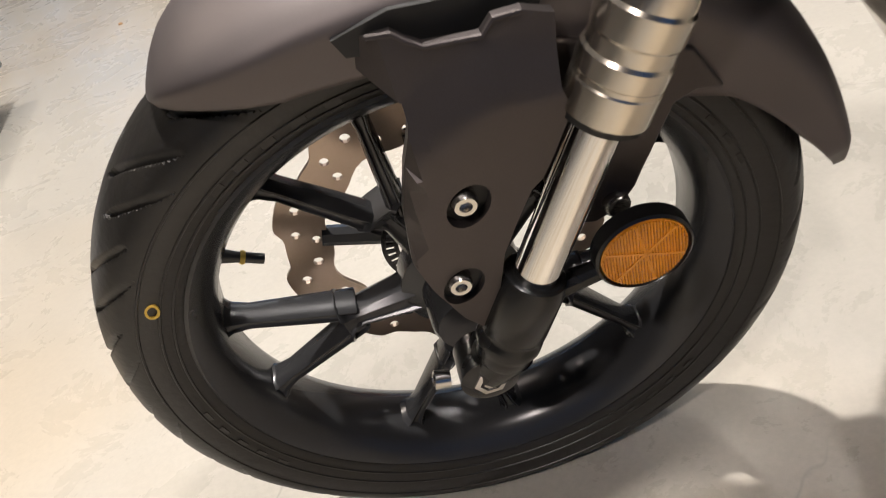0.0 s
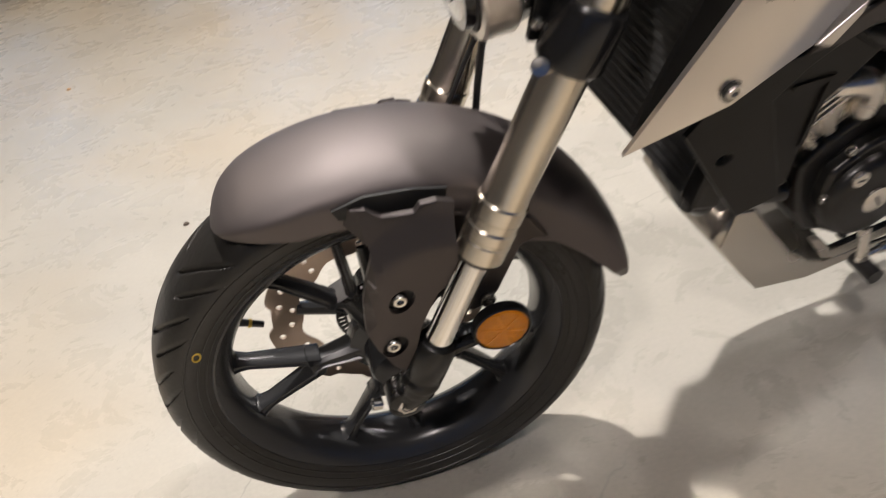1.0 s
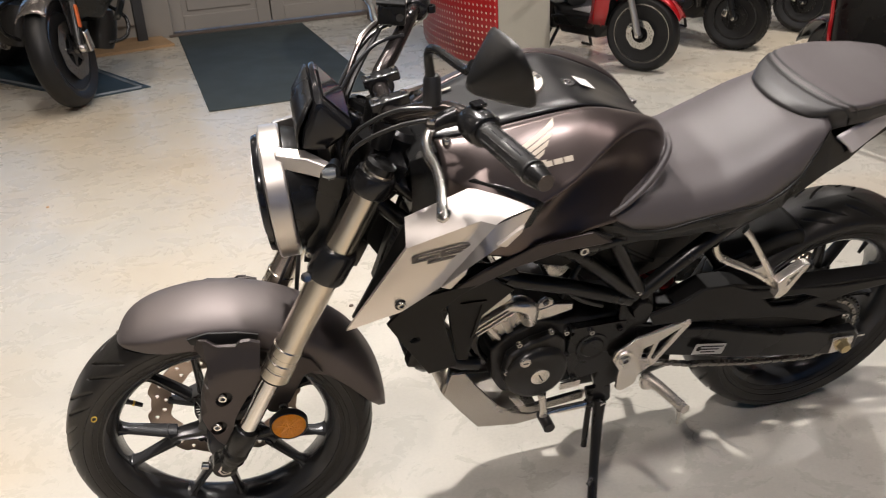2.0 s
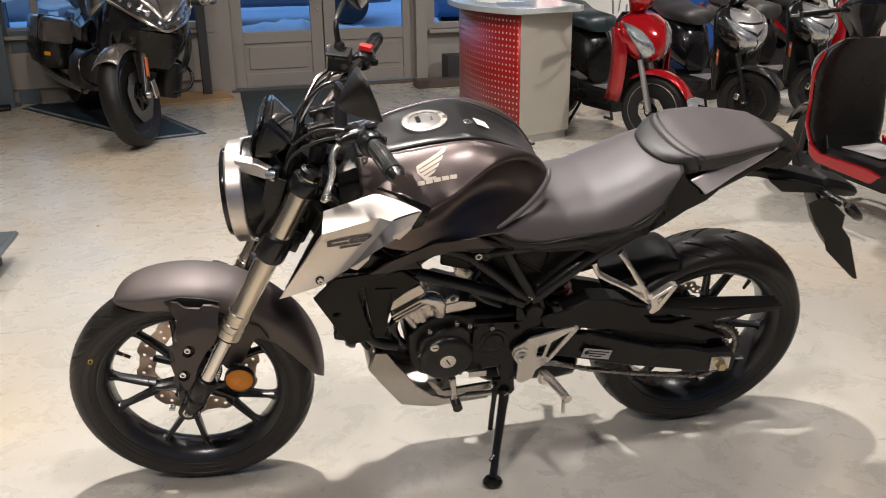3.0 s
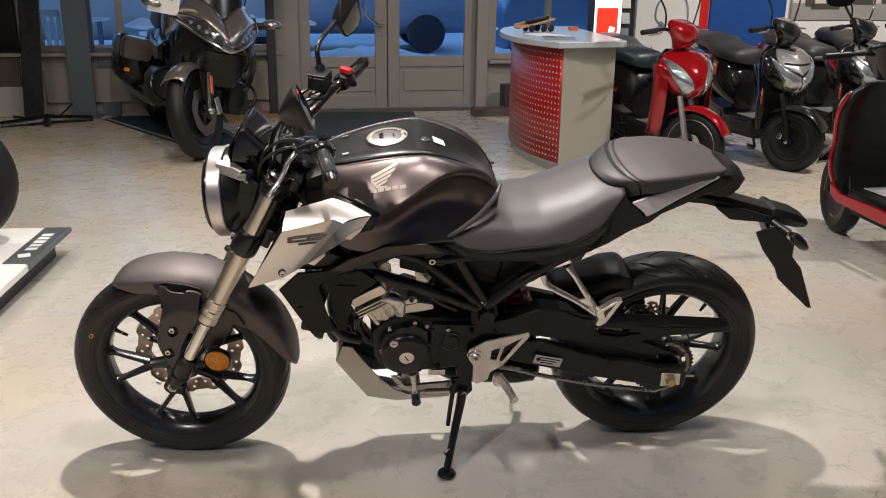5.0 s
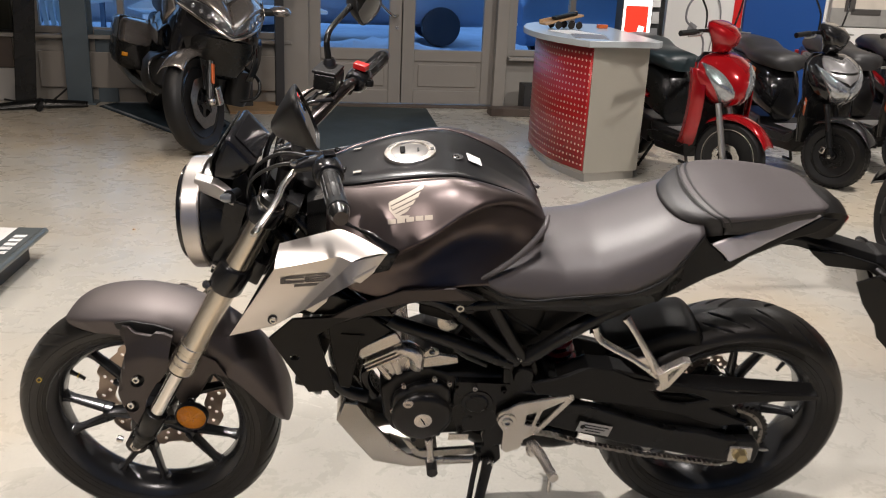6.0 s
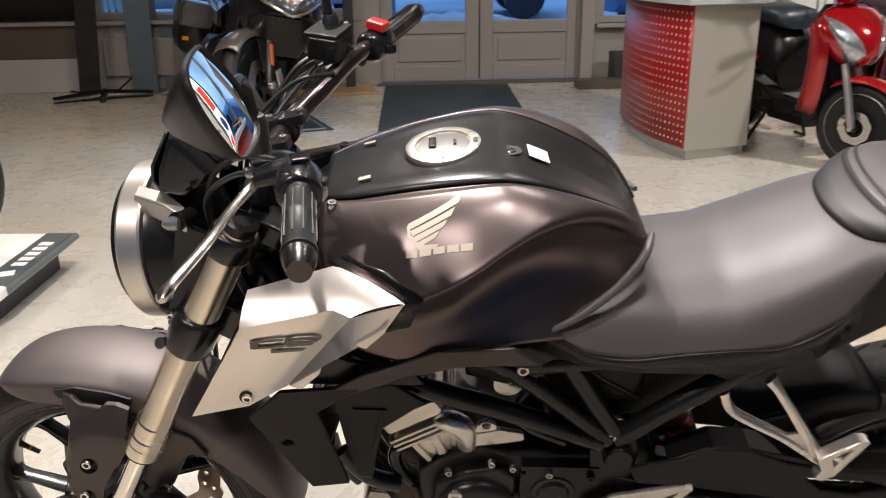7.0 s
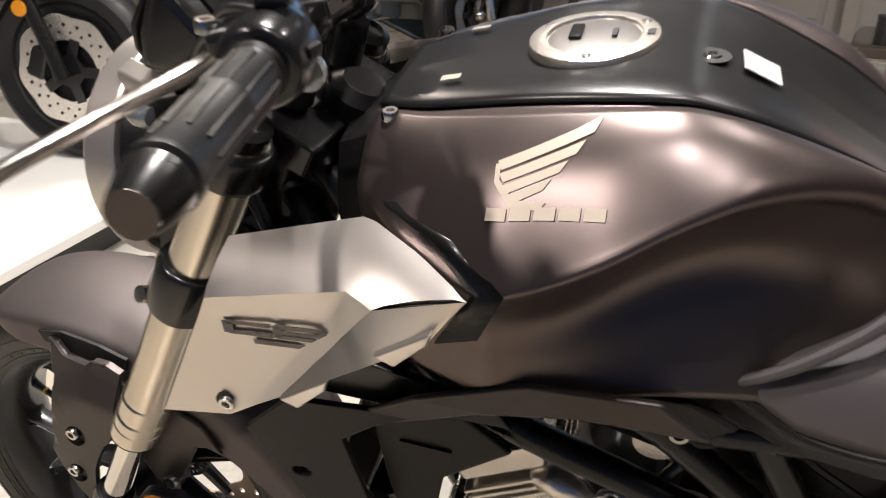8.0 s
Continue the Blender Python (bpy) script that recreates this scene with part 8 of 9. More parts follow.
    for s in (-1, 1):
        rows_ = []
        for v in np.linspace(0, 1, 9):
            y_, zc, hh = (0.004 if stickers else 0.040) + (0.150 if stickers else 0.128) * v, 0.575 + 0.17 * v ** (1.7 if stickers else 1.0), 0.012 + (0.040 if stickers else 0.066) * math.sin(math.pi * (0.20 + 0.72 * v)) + (0.030 * (1 - v) if stickers else 0)
            row = []
            for u in np.linspace(-1, 1, 7):
                z_ = zc + hh * u
                row.append(on_apron(s * y_, z_, 0.007 * (1 - u * u) + 0.002))
            rows_.append(row)
        part("headlamp", rings(rows_, closed=False), SCOOTLENS, b, "clear swept-back headlamp", solid=0.008, angle=40)
        part("mirror_stem", moved(tube([(0.30, s * 0.17, 1.02), (0.31, s * 0.20, 1.12), (0.29, s * 0.27, 1.22)], 0.006, 8, smooth=4), H), SATIN, b)
        part("mirror", moved(rings([superloop(0.0, 0, k1, k1, k1 * 1.6, 20) for k1 in (0.02, 0.04, 0.042, 0.038)]), H @ Matrix.Translation((0.285, s * 0.30, 1.26)) @ pose(0, 0, 0, 0, 80)), PLASTIC, b, "black mirror")
        part("handlebar_end", moved(tube([(0.30, s * 0.06, 1.00), (0.285, s * 0.16, 1.005), (0.268, s * 0.23, 1.00)], 0.011, 10, smooth=3), H), SATIN, b)
        part("grip", moved(tube([(0.27, s * 0.22, 1.00), (0.245, s * 0.35, 0.99)], 0.017, 14), H), GRIP, b, "black grip")
        part("lever", moved(tube([(0.30, s * 0.20, 0.995), (0.325, s * 0.28, 0.985), (0.31, s * 0.37, 0.98)], 0.006, 8, smooth=4), H), MATTEALU, b)
    hb = [superloop(z, cx, f_, k_, w_) for z, cx, f_, k_, w_ in ((0.88, 0.33, 0.04, 0.05, 0.06), (0.93, 0.34, 0.075, 0.06, 0.085), (0.98, 0.335, 0.085, 0.06, 0.12), (1.03, 0.31, 0.060, 0.05, 0.13), (1.055, 0.29, 0.025, 0.035, 0.10), (1.065, 0.28, 0.01, 0.02, 0.05))]
    part("handlebar_cowl", moved(rings(hb), H), cowl if paint is SCOOTRED else SCOOTBLACK, b, "handlebar cowl", angle=60)
    part("cowl_lens", moved(rings([superloop(z, 0.385, 0.018, 0.02, w_) for z, w_ in ((0.945, 0.03), (0.970, 0.06), (0.995, 0.045))]), H), SCOOTLENS, b, "clear cowl lamp", angle=60)
    part("floorboard", rings([[(x, y * w_, z + dz) for y, dz in ((-1, 0), (-1, 0.035), (1, 0.035), (1, 0), (0.8, -0.10), (-0.8, -0.10))] for x, w_, z in ((0.36, 0.13, 0.36), (0.28, 0.17, 0.275), (-0.08, 0.18, 0.265), (-0.16, 0.15, 0.30))]), PLASTIC, b, "black floorboard", bevel=0.01)
    bd = [[(x, w_ * math.copysign(abs(math.cos(t)) ** 0.75, math.cos(t)), z + h_ * math.copysign(abs(math.sin(t)) ** 0.75, math.sin(t))) for t in np.linspace(0, 2 * math.pi, 28, endpoint=False)]
          for x, w_, h_, z in ((-0.10, 0.10, 0.14, 0.45), (-0.20, 0.15, 0.17, 0.52), (-0.42, 0.17, 0.16, 0.58), (-0.66, 0.15, 0.12, 0.64), (-0.86, 0.09, 0.07, 0.70), (-0.93, 0.04, 0.03, 0.72))]
    part("rear_body", rings(bd), paint if turned or stickers else SATIN, b, "rear body under the seat", angle=60)
    for s in (-1, 1):
        if not (turned or stickers):
            sw = [[(x, s * (0.150 + 0.030 * math.sin(math.pi * k)), zl + (zh - zl) * k) for k in np.linspace(0, 1, 7)] for x, zl, zh in ((-0.22, 0.475, 0.490), (-0.34, 0.500, 0.575), (-0.52, 0.560, 0.665), (-0.70, 0.640, 0.735), (-0.84, 0.715, 0.765), (-0.90, 0.745, 0.765))]
            part("side_panel", rings(sw, closed=False), paint, b, "swept red side panel", solid=0.006, angle=40)
            leg = [[(x + dx, s * y, z) for dx, y in ((0.0, 0.200), (0.045, 0.198), (0.120, 0.165))] for x, z in ((0.275, 0.275), (0.305, 0.36), (0.325, 0.46), (0.335, 0.56), (0.330, 0.66), (0.310, 0.74))]
            part("leg_shield_side", rings(leg, closed=False), paint, b, "red outer side of the leg shield", solid=0.006, angle=40)
    sl = [[(x, w_ * math.copysign(abs(math.cos(t)) ** 0.7, math.cos(t)), z + h_ * math.copysign(abs(math.sin(t)) ** 0.8, math.sin(t))) for t in np.linspace(0, 2 * math.pi, 28, endpoint=False)]
          for x, w_, h_, z in ((-0.09, 0.08, 0.04, 0.70), (-0.13, 0.14, 0.06, 0.72), (-0.35, 0.165, 0.06, 0.735), (-0.44, 0.16, 0.06, 0.75), (-0.52, 0.15, 0.065, 0.785), (-0.74, 0.135, 0.06, 0.80), (-0.84, 0.08, 0.035, 0.79))]
    part("seat", rings(sl), seat_mat, b, "dark two-step seat", angle=60)
    part("engine_unit", box((0.44, 0.17, 0.17), (-0.42, -0.04, 0.27), (0, 8, 0)), WHEELGREY, b, bevel=0.03, segs=3)
    part("silencer", tube([(-0.30, 0.16, 0.22), (-0.60, 0.17, 0.27), (-0.86, 0.17, 0.34)], [0.03, 0.055, 0.05], 16), SATIN, b, "black silencer")
    part("tail_lamp", box((0.03, 0.16, 0.05), (-0.915, 0, 0.70)), RED, b, "red tail lamp", bevel=0.01)
    part("rear_shock", tube([(-0.60, -0.12, 0.30), (-0.56, -0.12, 0.55)], 0.022, 10), REDSPRING if paint is SCOOTRED else SATIN, b)
    part("centre_stand", tube([(-0.14, -0.10, 0.22), (-0.20, -0.19, 0.012), (-0.30, -0.19, 0.012)], 0.011, 8), SATIN, b)
    part("centre_stand", tube([(-0.14, 0.10, 0.22), (-0.20, 0.19, 0.012), (-0.30, 0.19, 0.012)], 0.011, 8), SATIN, b)
    if stickers:
        for x, y, z, yaw in ((0.415, -0.187, 0.50, -24), (-0.30, -0.168, 0.62, 0)):
            part("orange_sticker", box((0.06, 0.003, 0.10), (x, y, z), (0, 12, yaw)), ORANGE, b, "orange printed sticker", smooth=False)
            part("sticker_bar", box((0.04, 0.003, 0.018), (x, y - 0.002, z + 0.02), (0, 12, yaw)), STICKER, b, smooth=False)
        part("nose_panel", rings([[on_apron(y * w_, z + 0.03 * abs(y), 0.004) for y in np.linspace(-1, 1, 13)] for w_, z in ((0.030, 0.655), (0.075, 0.665), (0.105, 0.685), (0.124, 0.710), (0.122, 0.74), (0.105, 0.77), (0.075, 0.795))], closed=False), SCOOTSILVER, b, "silver nose panel", solid=0.006)
        part("nose_slot", tube([on_apron(y, 0.722 + 0.9 * y * y, 0.010) for y in np.linspace(-0.10, 0.10, 9)], [0.003] + [0.008] * 7 + [0.003], 8), SATIN, b, "black slot across the nose")
    return b


def facing(x, y, heading):
    """Pose of a scooter whose front wheel stands at x, y and which looks along heading (degrees)."""
    h = radians(heading)
    return pose(x - 0.55 * math.cos(h), y - 0.55 * math.sin(h), 0, 0, 0, heading)


scooter(facing(2.665, 3.225, -78), "candy red scooter with a dark teal seat on its stand", SCOOTRED, SCOOTRED, BLUETOP, 0.228, 0.038, 0, 28, rim_k=0.76)
scooter(facing(3.465, 3.465, -83), "gloss black scooter with silver nose and knobbly tyres", SCOOTBLACK, SCOOTBLACK, SEATDARK, 0.212, 0.056, 0.01, 33, True, False)
scooter(facing(4.165, 3.715, -83), "gloss black scooter with silver nose beside its twin", SCOOTBLACK, SCOOTBLACK, SEATDARK, 0.212, 0.056, 0.01, 33, True, False)
scooter(facing(4.80, 4.07, -83), "red scooter at the end of the row", SCOOTRED, SCOOTRED, SEATDARK, 0.235, 0.038, 0, 30, rim_k=0.76)
scooter(facing(3.05, 2.03, 97), "red and black scooter turned away, showing its leg shield", SCOOTRED, SCOOTBLACK, SEATDARK, 0.225, 0.048, 0, -16, False, False, "scooters at the side", 1.22, True)

# ---------------------------------------------------------------- touring motorcycle on its own mat
tm = slab_outline([(-0.23, 4.271), (-0.605, 4.132), (-1.769, 5.612), (-1.69, 5.81), (-1.029, 5.889)], 0.0, 0.006)
tagged(part("display_mat", tm, TOURMAT, None, smooth=False), "dark blue pointed display mat with a grey border", "mat")
tb = bmesh.new()
loop = [(-0.289, 4.276), (-0.595, 4.167), (-1.73, 5.612), (-1.661, 5.77), (-1.039, 5.839)]
for a, b in zip(loop, loop[1:] + loop[:1]):
    tube([(a[0], a[1], 0.0065), (b[0], b[1], 0.0065)], 0.012, 6, bm=tb, squash=0.25)
tagged(part("mat_border", tb, MATEDGE, None, smooth=False), "thin grey border line on the display mat", "mat")


def touring_motorcycle(m):
    """A full-dress tourer facing +x, leaning on its side stand, its front wheel turned to its right."""
    b = thing("touring_motorcycle", m, "bronze-grey touring motorcycle with panniers on a blue mat", "motorcycle")
    S = Matrix.Translation((0.762, -0.142, 0.296)) @ Matrix.Rotation(radians(-42), 4, "Z") @ Matrix.Rotation(radians(18), 4, "X") @ Matrix.Translation((-0.85, 0, -0.32))
    simple_wheel(b, "front_wheel", (0.85, 0, 0.32), 0.32, 0.066, 0.235, GLOSSBLACK, 10, 0.165, 0.07, S, DARKSTEEL)
    simple_wheel(b, "rear_wheel", (-0.85, 0, 0.32), 0.32, 0.10, 0.21, GLOSSBLACK, 7, 0.13, 0.07, None, BRUSHED)
    fl = [[(0.85 + (0.352 - 0.012 * abs(v) ** 2) * math.cos(a), 0.088 * v, 0.32 + (0.352 - 0.055 * abs(v) ** 3) * math.sin(a)) for v in np.linspace(-1, 1, 13)] for a in np.linspace(0.72, 2.3, 24)]
    part("front_mudguard", moved(rings(fl, closed=False), S), TOURPAINT, b, "bronze-grey front mudguard", solid=0.005)
    for s in (-1, 1):
        leg = part("fork_leg", moved(tube([(0.85, s * 0.105, 0.32), (0.80, s * 0.110, 0.50), (0.72, s * 0.110, 0.70)], [0.026, 0.03, 0.03], 14), S), SATIN, b, "black fork leg")
        part("mudguard_side", moved(plate([(0.80, 0.38), (0.88, 0.40), (0.88, 0.60), (0.74, 0.58)], s * 0.092, s * 0.102), S), SATIN, b, smooth=False, bevel=0.006)
        part("fork_reflector", moved(box((0.030, 0.010, 0.13), (0.815, s * 0.140, 0.50), (0, -12, 0)), S), ORANGE, leg, "orange fork reflector", bevel=0.003)
        part("axle_cap", moved(lathe([(0.0, s * 0.03), (0.02, s * 0.028), (0.026, s * 0.012), (0.026, 0.0)], (0.85, s * 0.115, 0.32), "y", 20), S), BRUSHED, leg)
        part("calliper", moved(box((0.07, 0.06, 0.13), (0.725, s * 0.10, 0.36), (0, 15, 0)), S), BRUSHED, leg, "bright brake calliper", bevel=0.014)
    # black core of the fairing, radiator openings and belly
    fa = [superloop(z, cx, f_, k_, w_, 40, 1.9) for z, cx, f_, k_, w_ in ((0.46, 0.42, 0.12, 0.30, 0.17), (0.54, 0.46, 0.16, 0.32, 0.23), (0.64, 0.50, 0.22, 0.34, 0.27), (0.74, 0.52, 0.28, 0.34, 0.275), (0.84, 0.50, 0.27, 0.32, 0.27), (0.94, 0.46, 0.20, 0.28, 0.25), (1.02, 0.42, 0.12, 0.22, 0.20))]
    part("fairing", rings(fa), GLOSSBLACK, b, "black fairing behind the painted panels", angle=60)
    mouth = [superloop(z, 0.62, f_, 0.2, w_, 32) for z, f_, w_ in ((0.50, 0.08, 0.14), (0.60, 0.13, 0.19), (0.70, 0.19, 0.21), (0.735, 0.21, 0.20))]
    part("air_intake", rings(mouth), SATIN, b, "matte black air intake under the nose", angle=60)

    def nose(v):
        """The lower lamp edge, from the tip (0) out to the lamp's end (1), for the bike's own right side."""
        return 0.905 - 0.08 * v - 0.34 * v ** 2.0, 0.001 + 0.296 * v ** 0.9, 0.760 + 0.150 * v ** 1.15
    for s in (-1, 1):
        lamp_rows, cheek = [], []
        for v in np.linspace(0, 1, 15):
            x, y, z = nose(v)
            h = 0.010 + 0.088 * math.sin(math.pi * min(1.0, 0.10 + 0.86 * v)) ** 0.8
            lamp_rows.append([(x - 0.42 * h * k + 0.010 * math.sin(math.pi * k), s * (y - 0.05 * h * k), z + 0.006 + h * k) for k in np.linspace(0, 1, 6)])
            zt, xt = z + 0.008 + h, x - 0.42 * h
            up = 0.115 + 0.035 * (1 - v) ** 0.8
            cheek.append([(xt - (0.14 + 0.10 * (1 - v)) * k + 0.012 * math.sin(math.pi * k), s * max(0.001, y * (1 - 0.16 * k) + 0.012 * math.sin(2 * math.pi * k) * v), zt + up * k ** 0.9) for k in np.linspace(0, 1, 7)])
        part("headlamp", rings(lamp_rows, closed=False), TOURLENS, b, "dark faceted swept headlamp", solid=0.006, angle=40)
        for v in (0.30, 0.44, 0.58, 0.72):
            x, y, z = nose(v)
            part("lamp_cell", lathe([(0.0, 0.010), (0.012, 0.006), (0.017, 0.0), (0.018, -0.02)], (0, 0, 0), "y", 18), SCOOTLENS, b, "bright lamp cell").matrix_local = Matrix.Translation((x - 0.006, s * y, z + 0.042)) @ Matrix.Rotation(radians(-90 + s * 38), 4, "Z")
        part("fairing_cheek", rings(cheek, closed=False), TOURPAINT, b, "bronze-grey painted nose panel", solid=0.006, angle=30)
        part("lamp_trim", tube([(x + 0.004, s * y, z - 0.006) for x, y, z in map(nose, np.linspace(0, 1, 10))], [0.011] * 9 + [0.007], 10), BRUSHED, b, "bright trim under the headlamp")
        side = [[(x - 0.05 * k, s * (y + 0.018 * math.sin(math.pi * k)), zl + (zh - zl) * k) for k in np.linspace(0, 1, 7)] for x, y, zl, zh in ((0.50, 0.292, 0.86, 1.00), (0.42, 0.310, 0.80, 1.03), (0.32, 0.315, 0.76, 1.04), (0.20, 0.300, 0.78, 1.00), (0.12, 0.27, 0.82, 0.95))]
        part("side_cowl", rings(side, closed=False), TOURPAINT, b, "bronze-grey side cowl", solid=0.006, angle=40)
        wing = [[(0.60 - 0.06 * u + 0.02 * q, s * (0.215 + 0.065 * u + 0.03 * math.sin(3 * q)), 0.48 + 0.30 * q) for u in (0.0, 0.5, 1.0)] for q in np.linspace(0, 1, 7)]
        part("lower_wing", rings(wing, closed=False), GLOSSBLACK, b, "black edge of the lower fairing", solid=0.006, angle=40)
        pod = rings([[(x, r_ * 0.75 * math.cos(t), r_ * 0.42 * math.sin(t) * (1.0 if math.sin(t) > 0 else 0.8)) for t in np.linspace(0, 2 * math.pi, 20, endpoint=False)] for x, r_ in ((-0.060, 0.050), (-0.045, 0.098), (0.0, 0.104), (0.045, 0.080), (0.075, 0.030))])
        part("mirror", pod, TOURPAINT, b, "silver-bronze mirror pod", angle=60).matrix_local = Matrix.Translation((0.42, s * 0.435, 0.985)) @ pose(0, 0, 0, s * 6, 0, s * -8)
        part("mirror_arm", tube([(0.42, s * 0.29, 0.955), (0.42, s * 0.40, 0.972)], [0.030, 0.022], 10), SATIN, b)
        pn = [[(x, s * (0.315 + w_ * math.copysign(abs(math.cos(t)) ** 0.45, math.cos(t))), 0.50 + h_ * math.copysign(abs(math.sin(t)) ** 0.45, math.sin(t))) for t in np.linspace(0, 2 * math.pi, 24, endpoint=False)] for x, w_, h_ in ((-0.50, 0.09, 0.14), (-0.54, 0.115, 0.18), (-0.95, 0.115, 0.18), (-1.12, 0.10, 0.15), (-1.16, 0.06, 0.10))]
        pan_ = part("pannier", rings(pn), SATIN, b, "black lower half of the pannier", angle=60)
        lid = [[(x, s * (0.318 + w_ * math.copysign(abs(math.cos(t)) ** 0.4, math.cos(t))), 0.600 + h_ * math.copysign(abs(math.sin(t)) ** 0.4, math.sin(t))) for t in np.linspace(0, 2 * math.pi, 24, endpoint=False)] for x, w_, h_ in ((-0.49, 0.100, 0.085), (-0.53, 0.122, 0.100), (-0.95, 0.122, 0.100), (-1.13, 0.105, 0.085), (-1.17, 0.06, 0.05))]
        part("pannier_lid", rings(lid), TOURPAINT, pan_, "bronze-grey pannier lid", angle=50)
        part("pannier_band", box((0.025, 0.252, 0.212), (-0.64, s * 0.318, 0.600)), SATIN, pan_, smooth=False, bevel=0.01)
        part("rear_reflector", box((0.02, 0.045, 0.030), (-0.50, s * 0.395, 0.43)), AMBER, pan_, "small orange reflector", bevel=0.004)
        cyl = rings([superloop(z, 0.14, 0.26, 0.24, w_, 28) for z, w_ in ((0.28, 0.10), (0.34, 0.13), (0.46, 0.13), (0.52, 0.09))])
        part("cylinder_head", moved(cyl, Matrix.Translation((0, s * 0.24, 0))), WHEELGREY, b, "dark flat cylinder head", angle=60)
        part("engine_guard", tube([(0.36, s * 0.20, 0.30), (0.42, s * 0.36, 0.36), (0.38, s * 0.38, 0.48), (0.30, s * 0.26, 0.56)], 0.012, 10, smooth=5), SATIN, b)
        part("exhaust", tube([(0.0, s * 0.24, 0.24), (-0.6, s * 0.27, 0.25), (-1.1, s * 0.29, 0.30)], [0.03, 0.045, 0.05], 16), BRUSHED, b, "bright silencer")
        part("grip", tube([(0.22, s * 0.25, 1.00), (0.10, s * 0.39, 0.98)], 0.018, 12), GRIP, b)
        part("seat_side", rings([[(x, s * y, z + dz) for y, dz in ((0.15, 0.0), (0.235, 0.03), (0.245, 0.12), (0.18, 0.20))] for x, z in ((-0.02, 0.56), (-0.20, 0.54), (-0.40, 0.56), (-0.50, 0.60))], closed=False), GLOSSBLACK, b, "black side cover", solid=0.008, angle=40)
    ws = [[(0.53 - 0.46 * (z - 1.00) - 0.35 * (y / 0.3) ** 2 * 0.4, y, z) for y in np.linspace(-w_, w_, 13)] for z, w_ in ((1.00, 0.20), (1.14, 0.25), (1.30, 0.25), (1.44, 0.19))]
    part("windscreen", rings(ws, closed=False), GLASS, b, "clear tall windscreen", solid=0.004)
    dg = [[(0.66 - 0.62 * (z - 0.90) - 0.22 * (y / 0.2) ** 2 * 0.4, y, z) for y in np.linspace(-w_, w_, 13)] for z, w_ in ((0.900, 0.09), (0.94, 0.135), (1.02, 0.160), (1.18, 0.155), (1.23, 0.12))]
    part("dash_hood", rings(dg, closed=False), SATIN, b, "black dash hood behind the screen", solid=0.03, angle=60)
    part("engine_block", box((0.60, 0.34, 0.34), (0.08, 0, 0.40)), SATIN, b, "black engine block", bevel=0.05, segs=3)
    tl = [superloop(z, -0.02, f_, 0.24, w_, 28) for z, f_, w_ in ((0.56, 0.30, 0.20), (0.76, 0.34, 0.21), (0.88, 0.30, 0.17), (0.94, 0.18, 0.08))]
    part("fuel_tank", rings(tl), GLOSSBLACK, b, "black tank cover", angle=60)
    sl = [[(x, w_ * math.copysign(abs(math.cos(t)) ** 0.7, math.cos(t)), z + h_ * math.sin(t)) for t in np.linspace(0, 2 * math.pi, 24, endpoint=False)] for x, w_, h_, z in ((-0.12, 0.12, 0.06, 0.74), (-0.30, 0.20, 0.08, 0.70), (-0.50, 0.20, 0.12, 0.74), (-0.60, 0.19, 0.12, 0.84), (-0.90, 0.18, 0.10, 0.86), (-1.0, 0.15, 0.16, 0.92))]
    part("seat", rings(sl), SEATDARK, b, "black stepped seat", angle=60)
    part("rear_body", box((0.62, 0.30, 0.26), (-0.85, 0, 0.64)), GLOSSBLACK, b, "black tail between the panniers", bevel=0.06, segs=3)
    part("side_stand", tube([(0.05, 0.16, 0.24), (0.00, 0.30, 0.070)], 0.014, 10), SATIN, b)
    pp = part("price_sheet", box((0.21, 0.004, 0.297), (0, 0, 0)), STICKER, b, "white paper sheet with plain bars", smooth=False)
    pp.matrix_local = Matrix.Translation((0.50, -0.385, 1.075)) @ pose(0, 0, 0, 11, 0, 72)
    for k in range(4):
        t_ = part("text_bar", box((0.14 - 0.02 * (k % 2), 0.002, 0.010), (0, 0, 0)), POSTERINK, pp, smooth=False)
        t_.matrix_local = Matrix.Translation((0.0, -0.0035, 0.09 - 0.045 * k))
    part("sheet_holder", tube([(0.40, -0.36, 0.98), (0.495, -0.380, 1.10)], 0.006, 6), SATIN, b)
    return b


touring_motorcycle(pose(-0.898, 4.707, 0.006, -11.3, 0, -66))

# ---------------------------------------------------------------- outside, seen through the glass


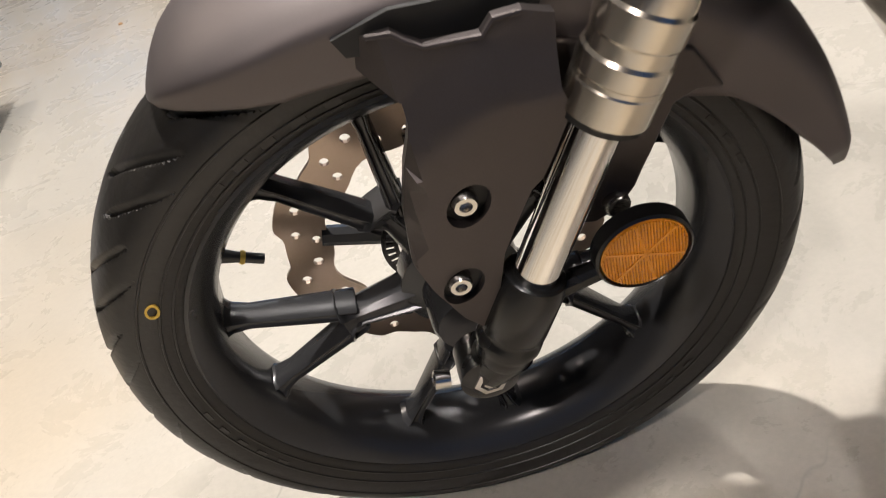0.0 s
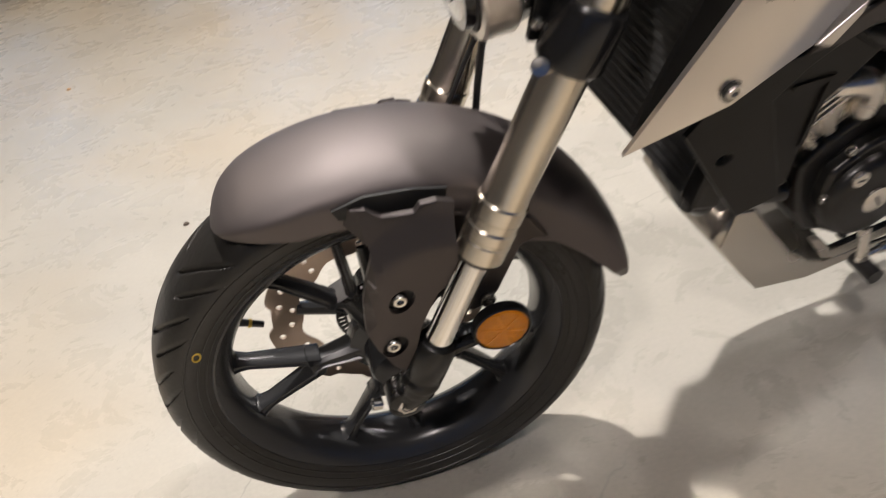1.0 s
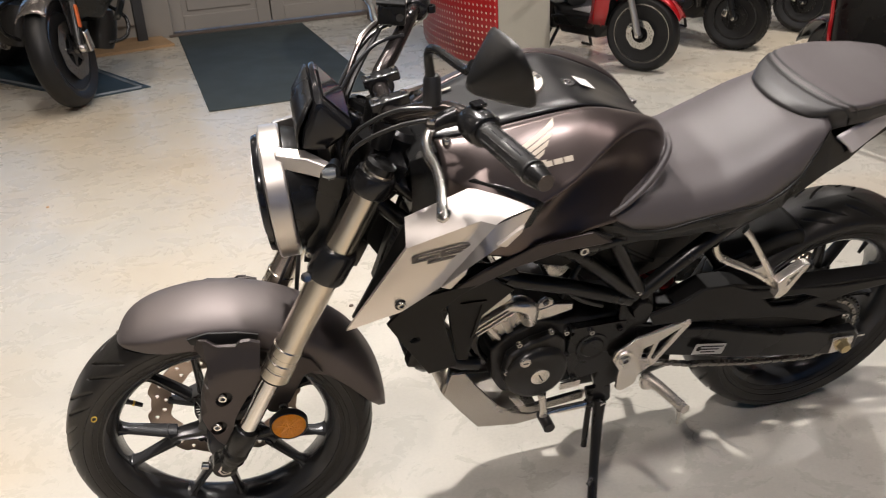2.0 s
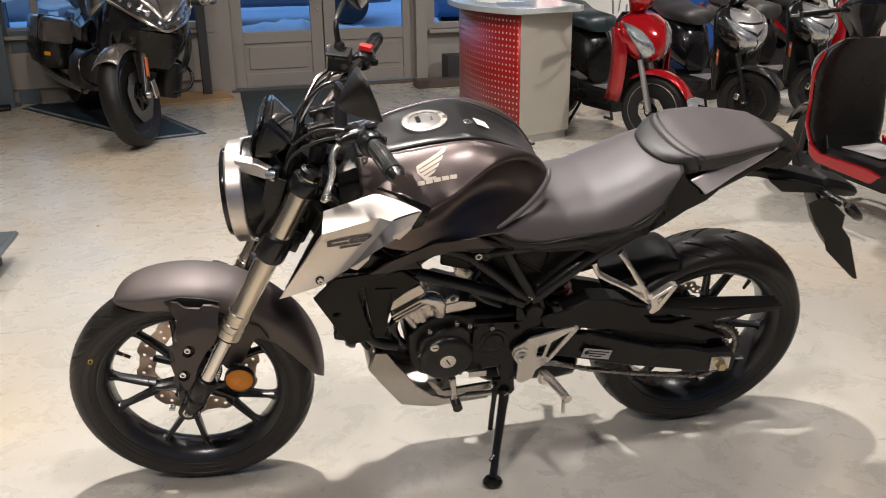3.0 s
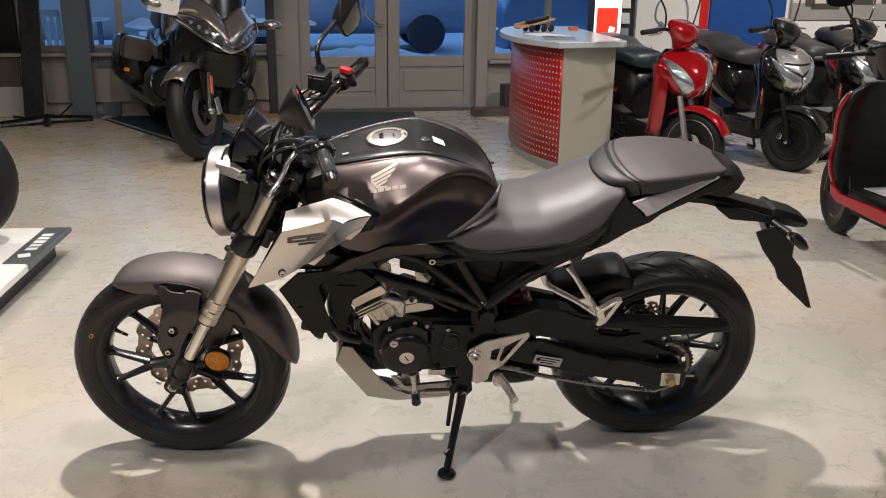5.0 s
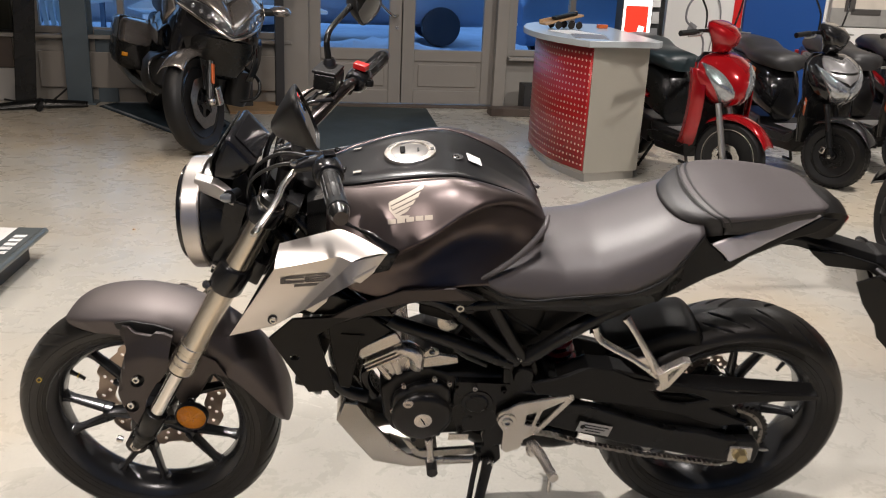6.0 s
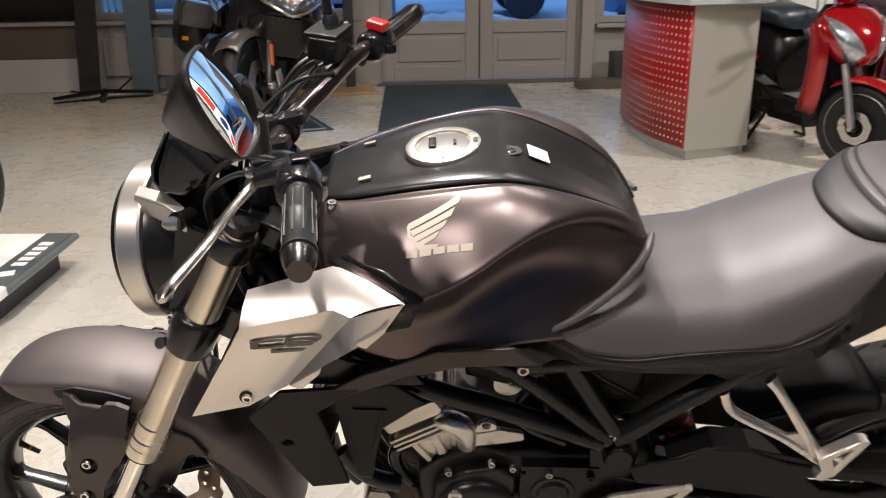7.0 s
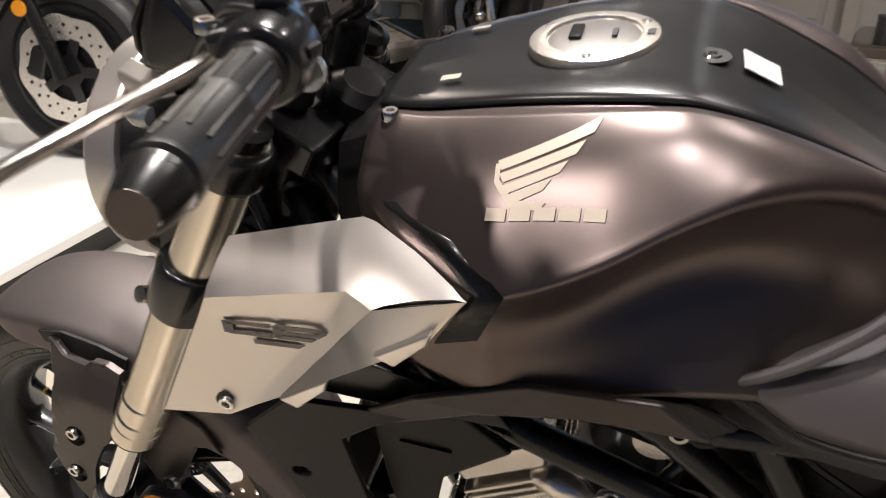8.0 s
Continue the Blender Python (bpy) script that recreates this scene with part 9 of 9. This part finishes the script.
def outdoor_car(m, label, paint, van=False):
    c = thing("van" if van else "car", m, label, "van" if van else "car")
    L_, W_ = (4.8, 1.9) if van else (4.2, 1.7)
    secs = ((-L_ / 2, 0.5, 0.9), (-L_ / 2 + 0.1, 0.3, 1.1), (-L_ / 4, 0.28, 1.45), (L_ / 8, 0.28, 1.45), (L_ / 4 + 0.2, 0.3, 1.0), (L_ / 2 - 0.1, 0.35, 0.85), (L_ / 2, 0.5, 0.7)) if not van else ((-L_ / 2, 0.4, 2.1), (-L_ / 2 + 0.1, 0.3, 2.2), (L_ / 4, 0.3, 2.2), (L_ / 4 + 0.5, 0.3, 1.4), (L_ / 2 - 0.1, 0.35, 1.1), (L_ / 2, 0.5, 0.8))
    loops = [[(x, W_ / 2 * math.copysign(abs(math.cos(t)) ** 0.4, math.cos(t)), (lo + hi) / 2 + (hi - lo) / 2 * math.copysign(abs(math.sin(t)) ** 0.5, math.sin(t))) for t in np.linspace(0, 2 * math.pi, 28, endpoint=False)] for x, lo, hi in secs]
    part("body", rings(loops), paint, c, angle=50)
    for x in (-L_ * 0.31, L_ * 0.31):
        for y in (-W_ / 2 + 0.08, W_ / 2 - 0.08):
            w_ = part("wheel", lathe([(0.10, -0.10), (0.20, -0.11), (0.30, -0.10), (0.32, 0), (0.30, 0.10), (0.20, 0.11), (0.10, 0.10)], (x, y, 0.32), "y", 32), DUSKGREY, c)
            part("hubcap", lathe([(0.0, -0.09), (0.19, -0.10), (0.20, 0.10), (0.0, 0.09)], (x, y, 0.32), "y", 24), MATTEALU, w_)
    for s in (-1, 1):
        part("side_window", plate([(-L_ * 0.24, 1.02 if not van else 1.35), (-L_ * 0.18, 1.34 if not van else 1.9), (L_ * 0.12, 1.34 if not van else 1.9), (L_ * 0.24, 1.02 if not van else 1.35)], s * (W_ / 2 - 0.05), s * (W_ / 2 + 0.01)), DUSKGREY, c, smooth=False)
    return c


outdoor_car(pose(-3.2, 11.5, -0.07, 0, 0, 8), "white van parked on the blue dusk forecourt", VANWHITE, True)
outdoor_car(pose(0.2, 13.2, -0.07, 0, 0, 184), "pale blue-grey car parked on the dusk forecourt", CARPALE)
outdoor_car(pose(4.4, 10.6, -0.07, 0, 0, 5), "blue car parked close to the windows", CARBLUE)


def bollard_lamp(m):
    bol = thing("bollard_lamp", m, "pale hooded bollard lamp in the forecourt snow", "bollard lamp", "bollard lamps")
    part("post", lathe([(0.05, 0.0), (0.05, 0.62)], (0, 0, 0), "z", 20), VANWHITE, bol)
    part("hood", lathe([(0.0, 0.78), (0.06, 0.76), (0.20, 0.70), (0.20, 0.68), (0.05, 0.64)], (0, 0, 0), "z", 28), VANWHITE, bol)


bollard_lamp(pose(1.92, 8.3, -0.07))
bollard_lamp(pose(-2.05, 8.5, -0.07))


def snow_bank(m, length, height, seed):
    """A low uneven heap of cleared snow."""
    rnd = random.Random(seed)
    loops = []
    for k in range(19):
        u = k / 18
        hh = height * (math.sin(math.pi * u) ** 0.5 if 0 < u < 1 else 0.02) * rnd.uniform(0.75, 1.1)
        loops.append([(length * (u - 0.5), 0.9 * hh * c * rnd.uniform(0.85, 1.15) * 1.4, max(0.0, hh * q * rnd.uniform(0.85, 1.1))) for c, q in ((-1, 0), (-0.8, 0.45), (-0.4, 0.85), (0, 1), (0.4, 0.85), (0.8, 0.45), (1, 0))])
    ob = thing("snow_bank", m, "low heap of cleared snow on the forecourt", "snow", "snow banks")
    part("heap", rings(loops, closed=False), SNOWBANK, ob)


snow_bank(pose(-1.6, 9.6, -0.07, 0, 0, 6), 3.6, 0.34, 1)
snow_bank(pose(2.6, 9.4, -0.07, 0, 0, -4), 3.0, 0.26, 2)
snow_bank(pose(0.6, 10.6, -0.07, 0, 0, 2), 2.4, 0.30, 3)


def garden_table(m, label):
    g = thing("garden_table", m, label, "table", "garden tables")
    part("tabletop", box((1.3, 0.8, 0.04), (0, 0, 0.72)), VANWHITE, g, "snow-covered top", smooth=False, bevel=0.01)
    for x in (-0.55, 0.55):
        for y in (-0.3, 0.3):
            part("leg", box((0.05, 0.05, 0.70), (x, y, 0.35)), CARDARK, g, smooth=False, bevel=0.005)



def garden_chair(m):
    g = thing("garden_chair", m, "white slatted garden chair standing outside the window", "chair")
    part("seat", box((0.46, 0.44, 0.03), (0, 0, 0.44)), VANWHITE, g, smooth=False, bevel=0.008)
    for x in (-0.20, 0.20):
        for y in (-0.19, 0.19):
            part("leg", box((0.045, 0.045, 0.43), (x, y, 0.215)), VANWHITE, g, smooth=False, bevel=0.006)
        part("back_post", box((0.045, 0.04, 0.50), (x, 0.22, 0.69), (-8, 0, 0)), VANWHITE, g, smooth=False, bevel=0.006)
    part("top_rail", box((0.46, 0.035, 0.07), (0, 0.255, 0.93), (-8, 0, 0)), VANWHITE, g, smooth=False, bevel=0.008)
    for k in range(4):
        part("back_slat", box((0.05, 0.018, 0.46), (-0.12 + 0.08 * k, 0.22, 0.68), (-8, 0, 0)), VANWHITE, g, smooth=False, bevel=0.004)


garden_chair(pose(-2.42, 6.75, -0.07, 0, 0, 160))
garden_table(pose(-0.75, 8.7, -0.07, 0, 0, 12), "snow-covered garden table with dark legs")
garden_table(pose(-3.3, 8.9, -0.07, 0, 0, -8), "snow-covered garden table with dark legs")
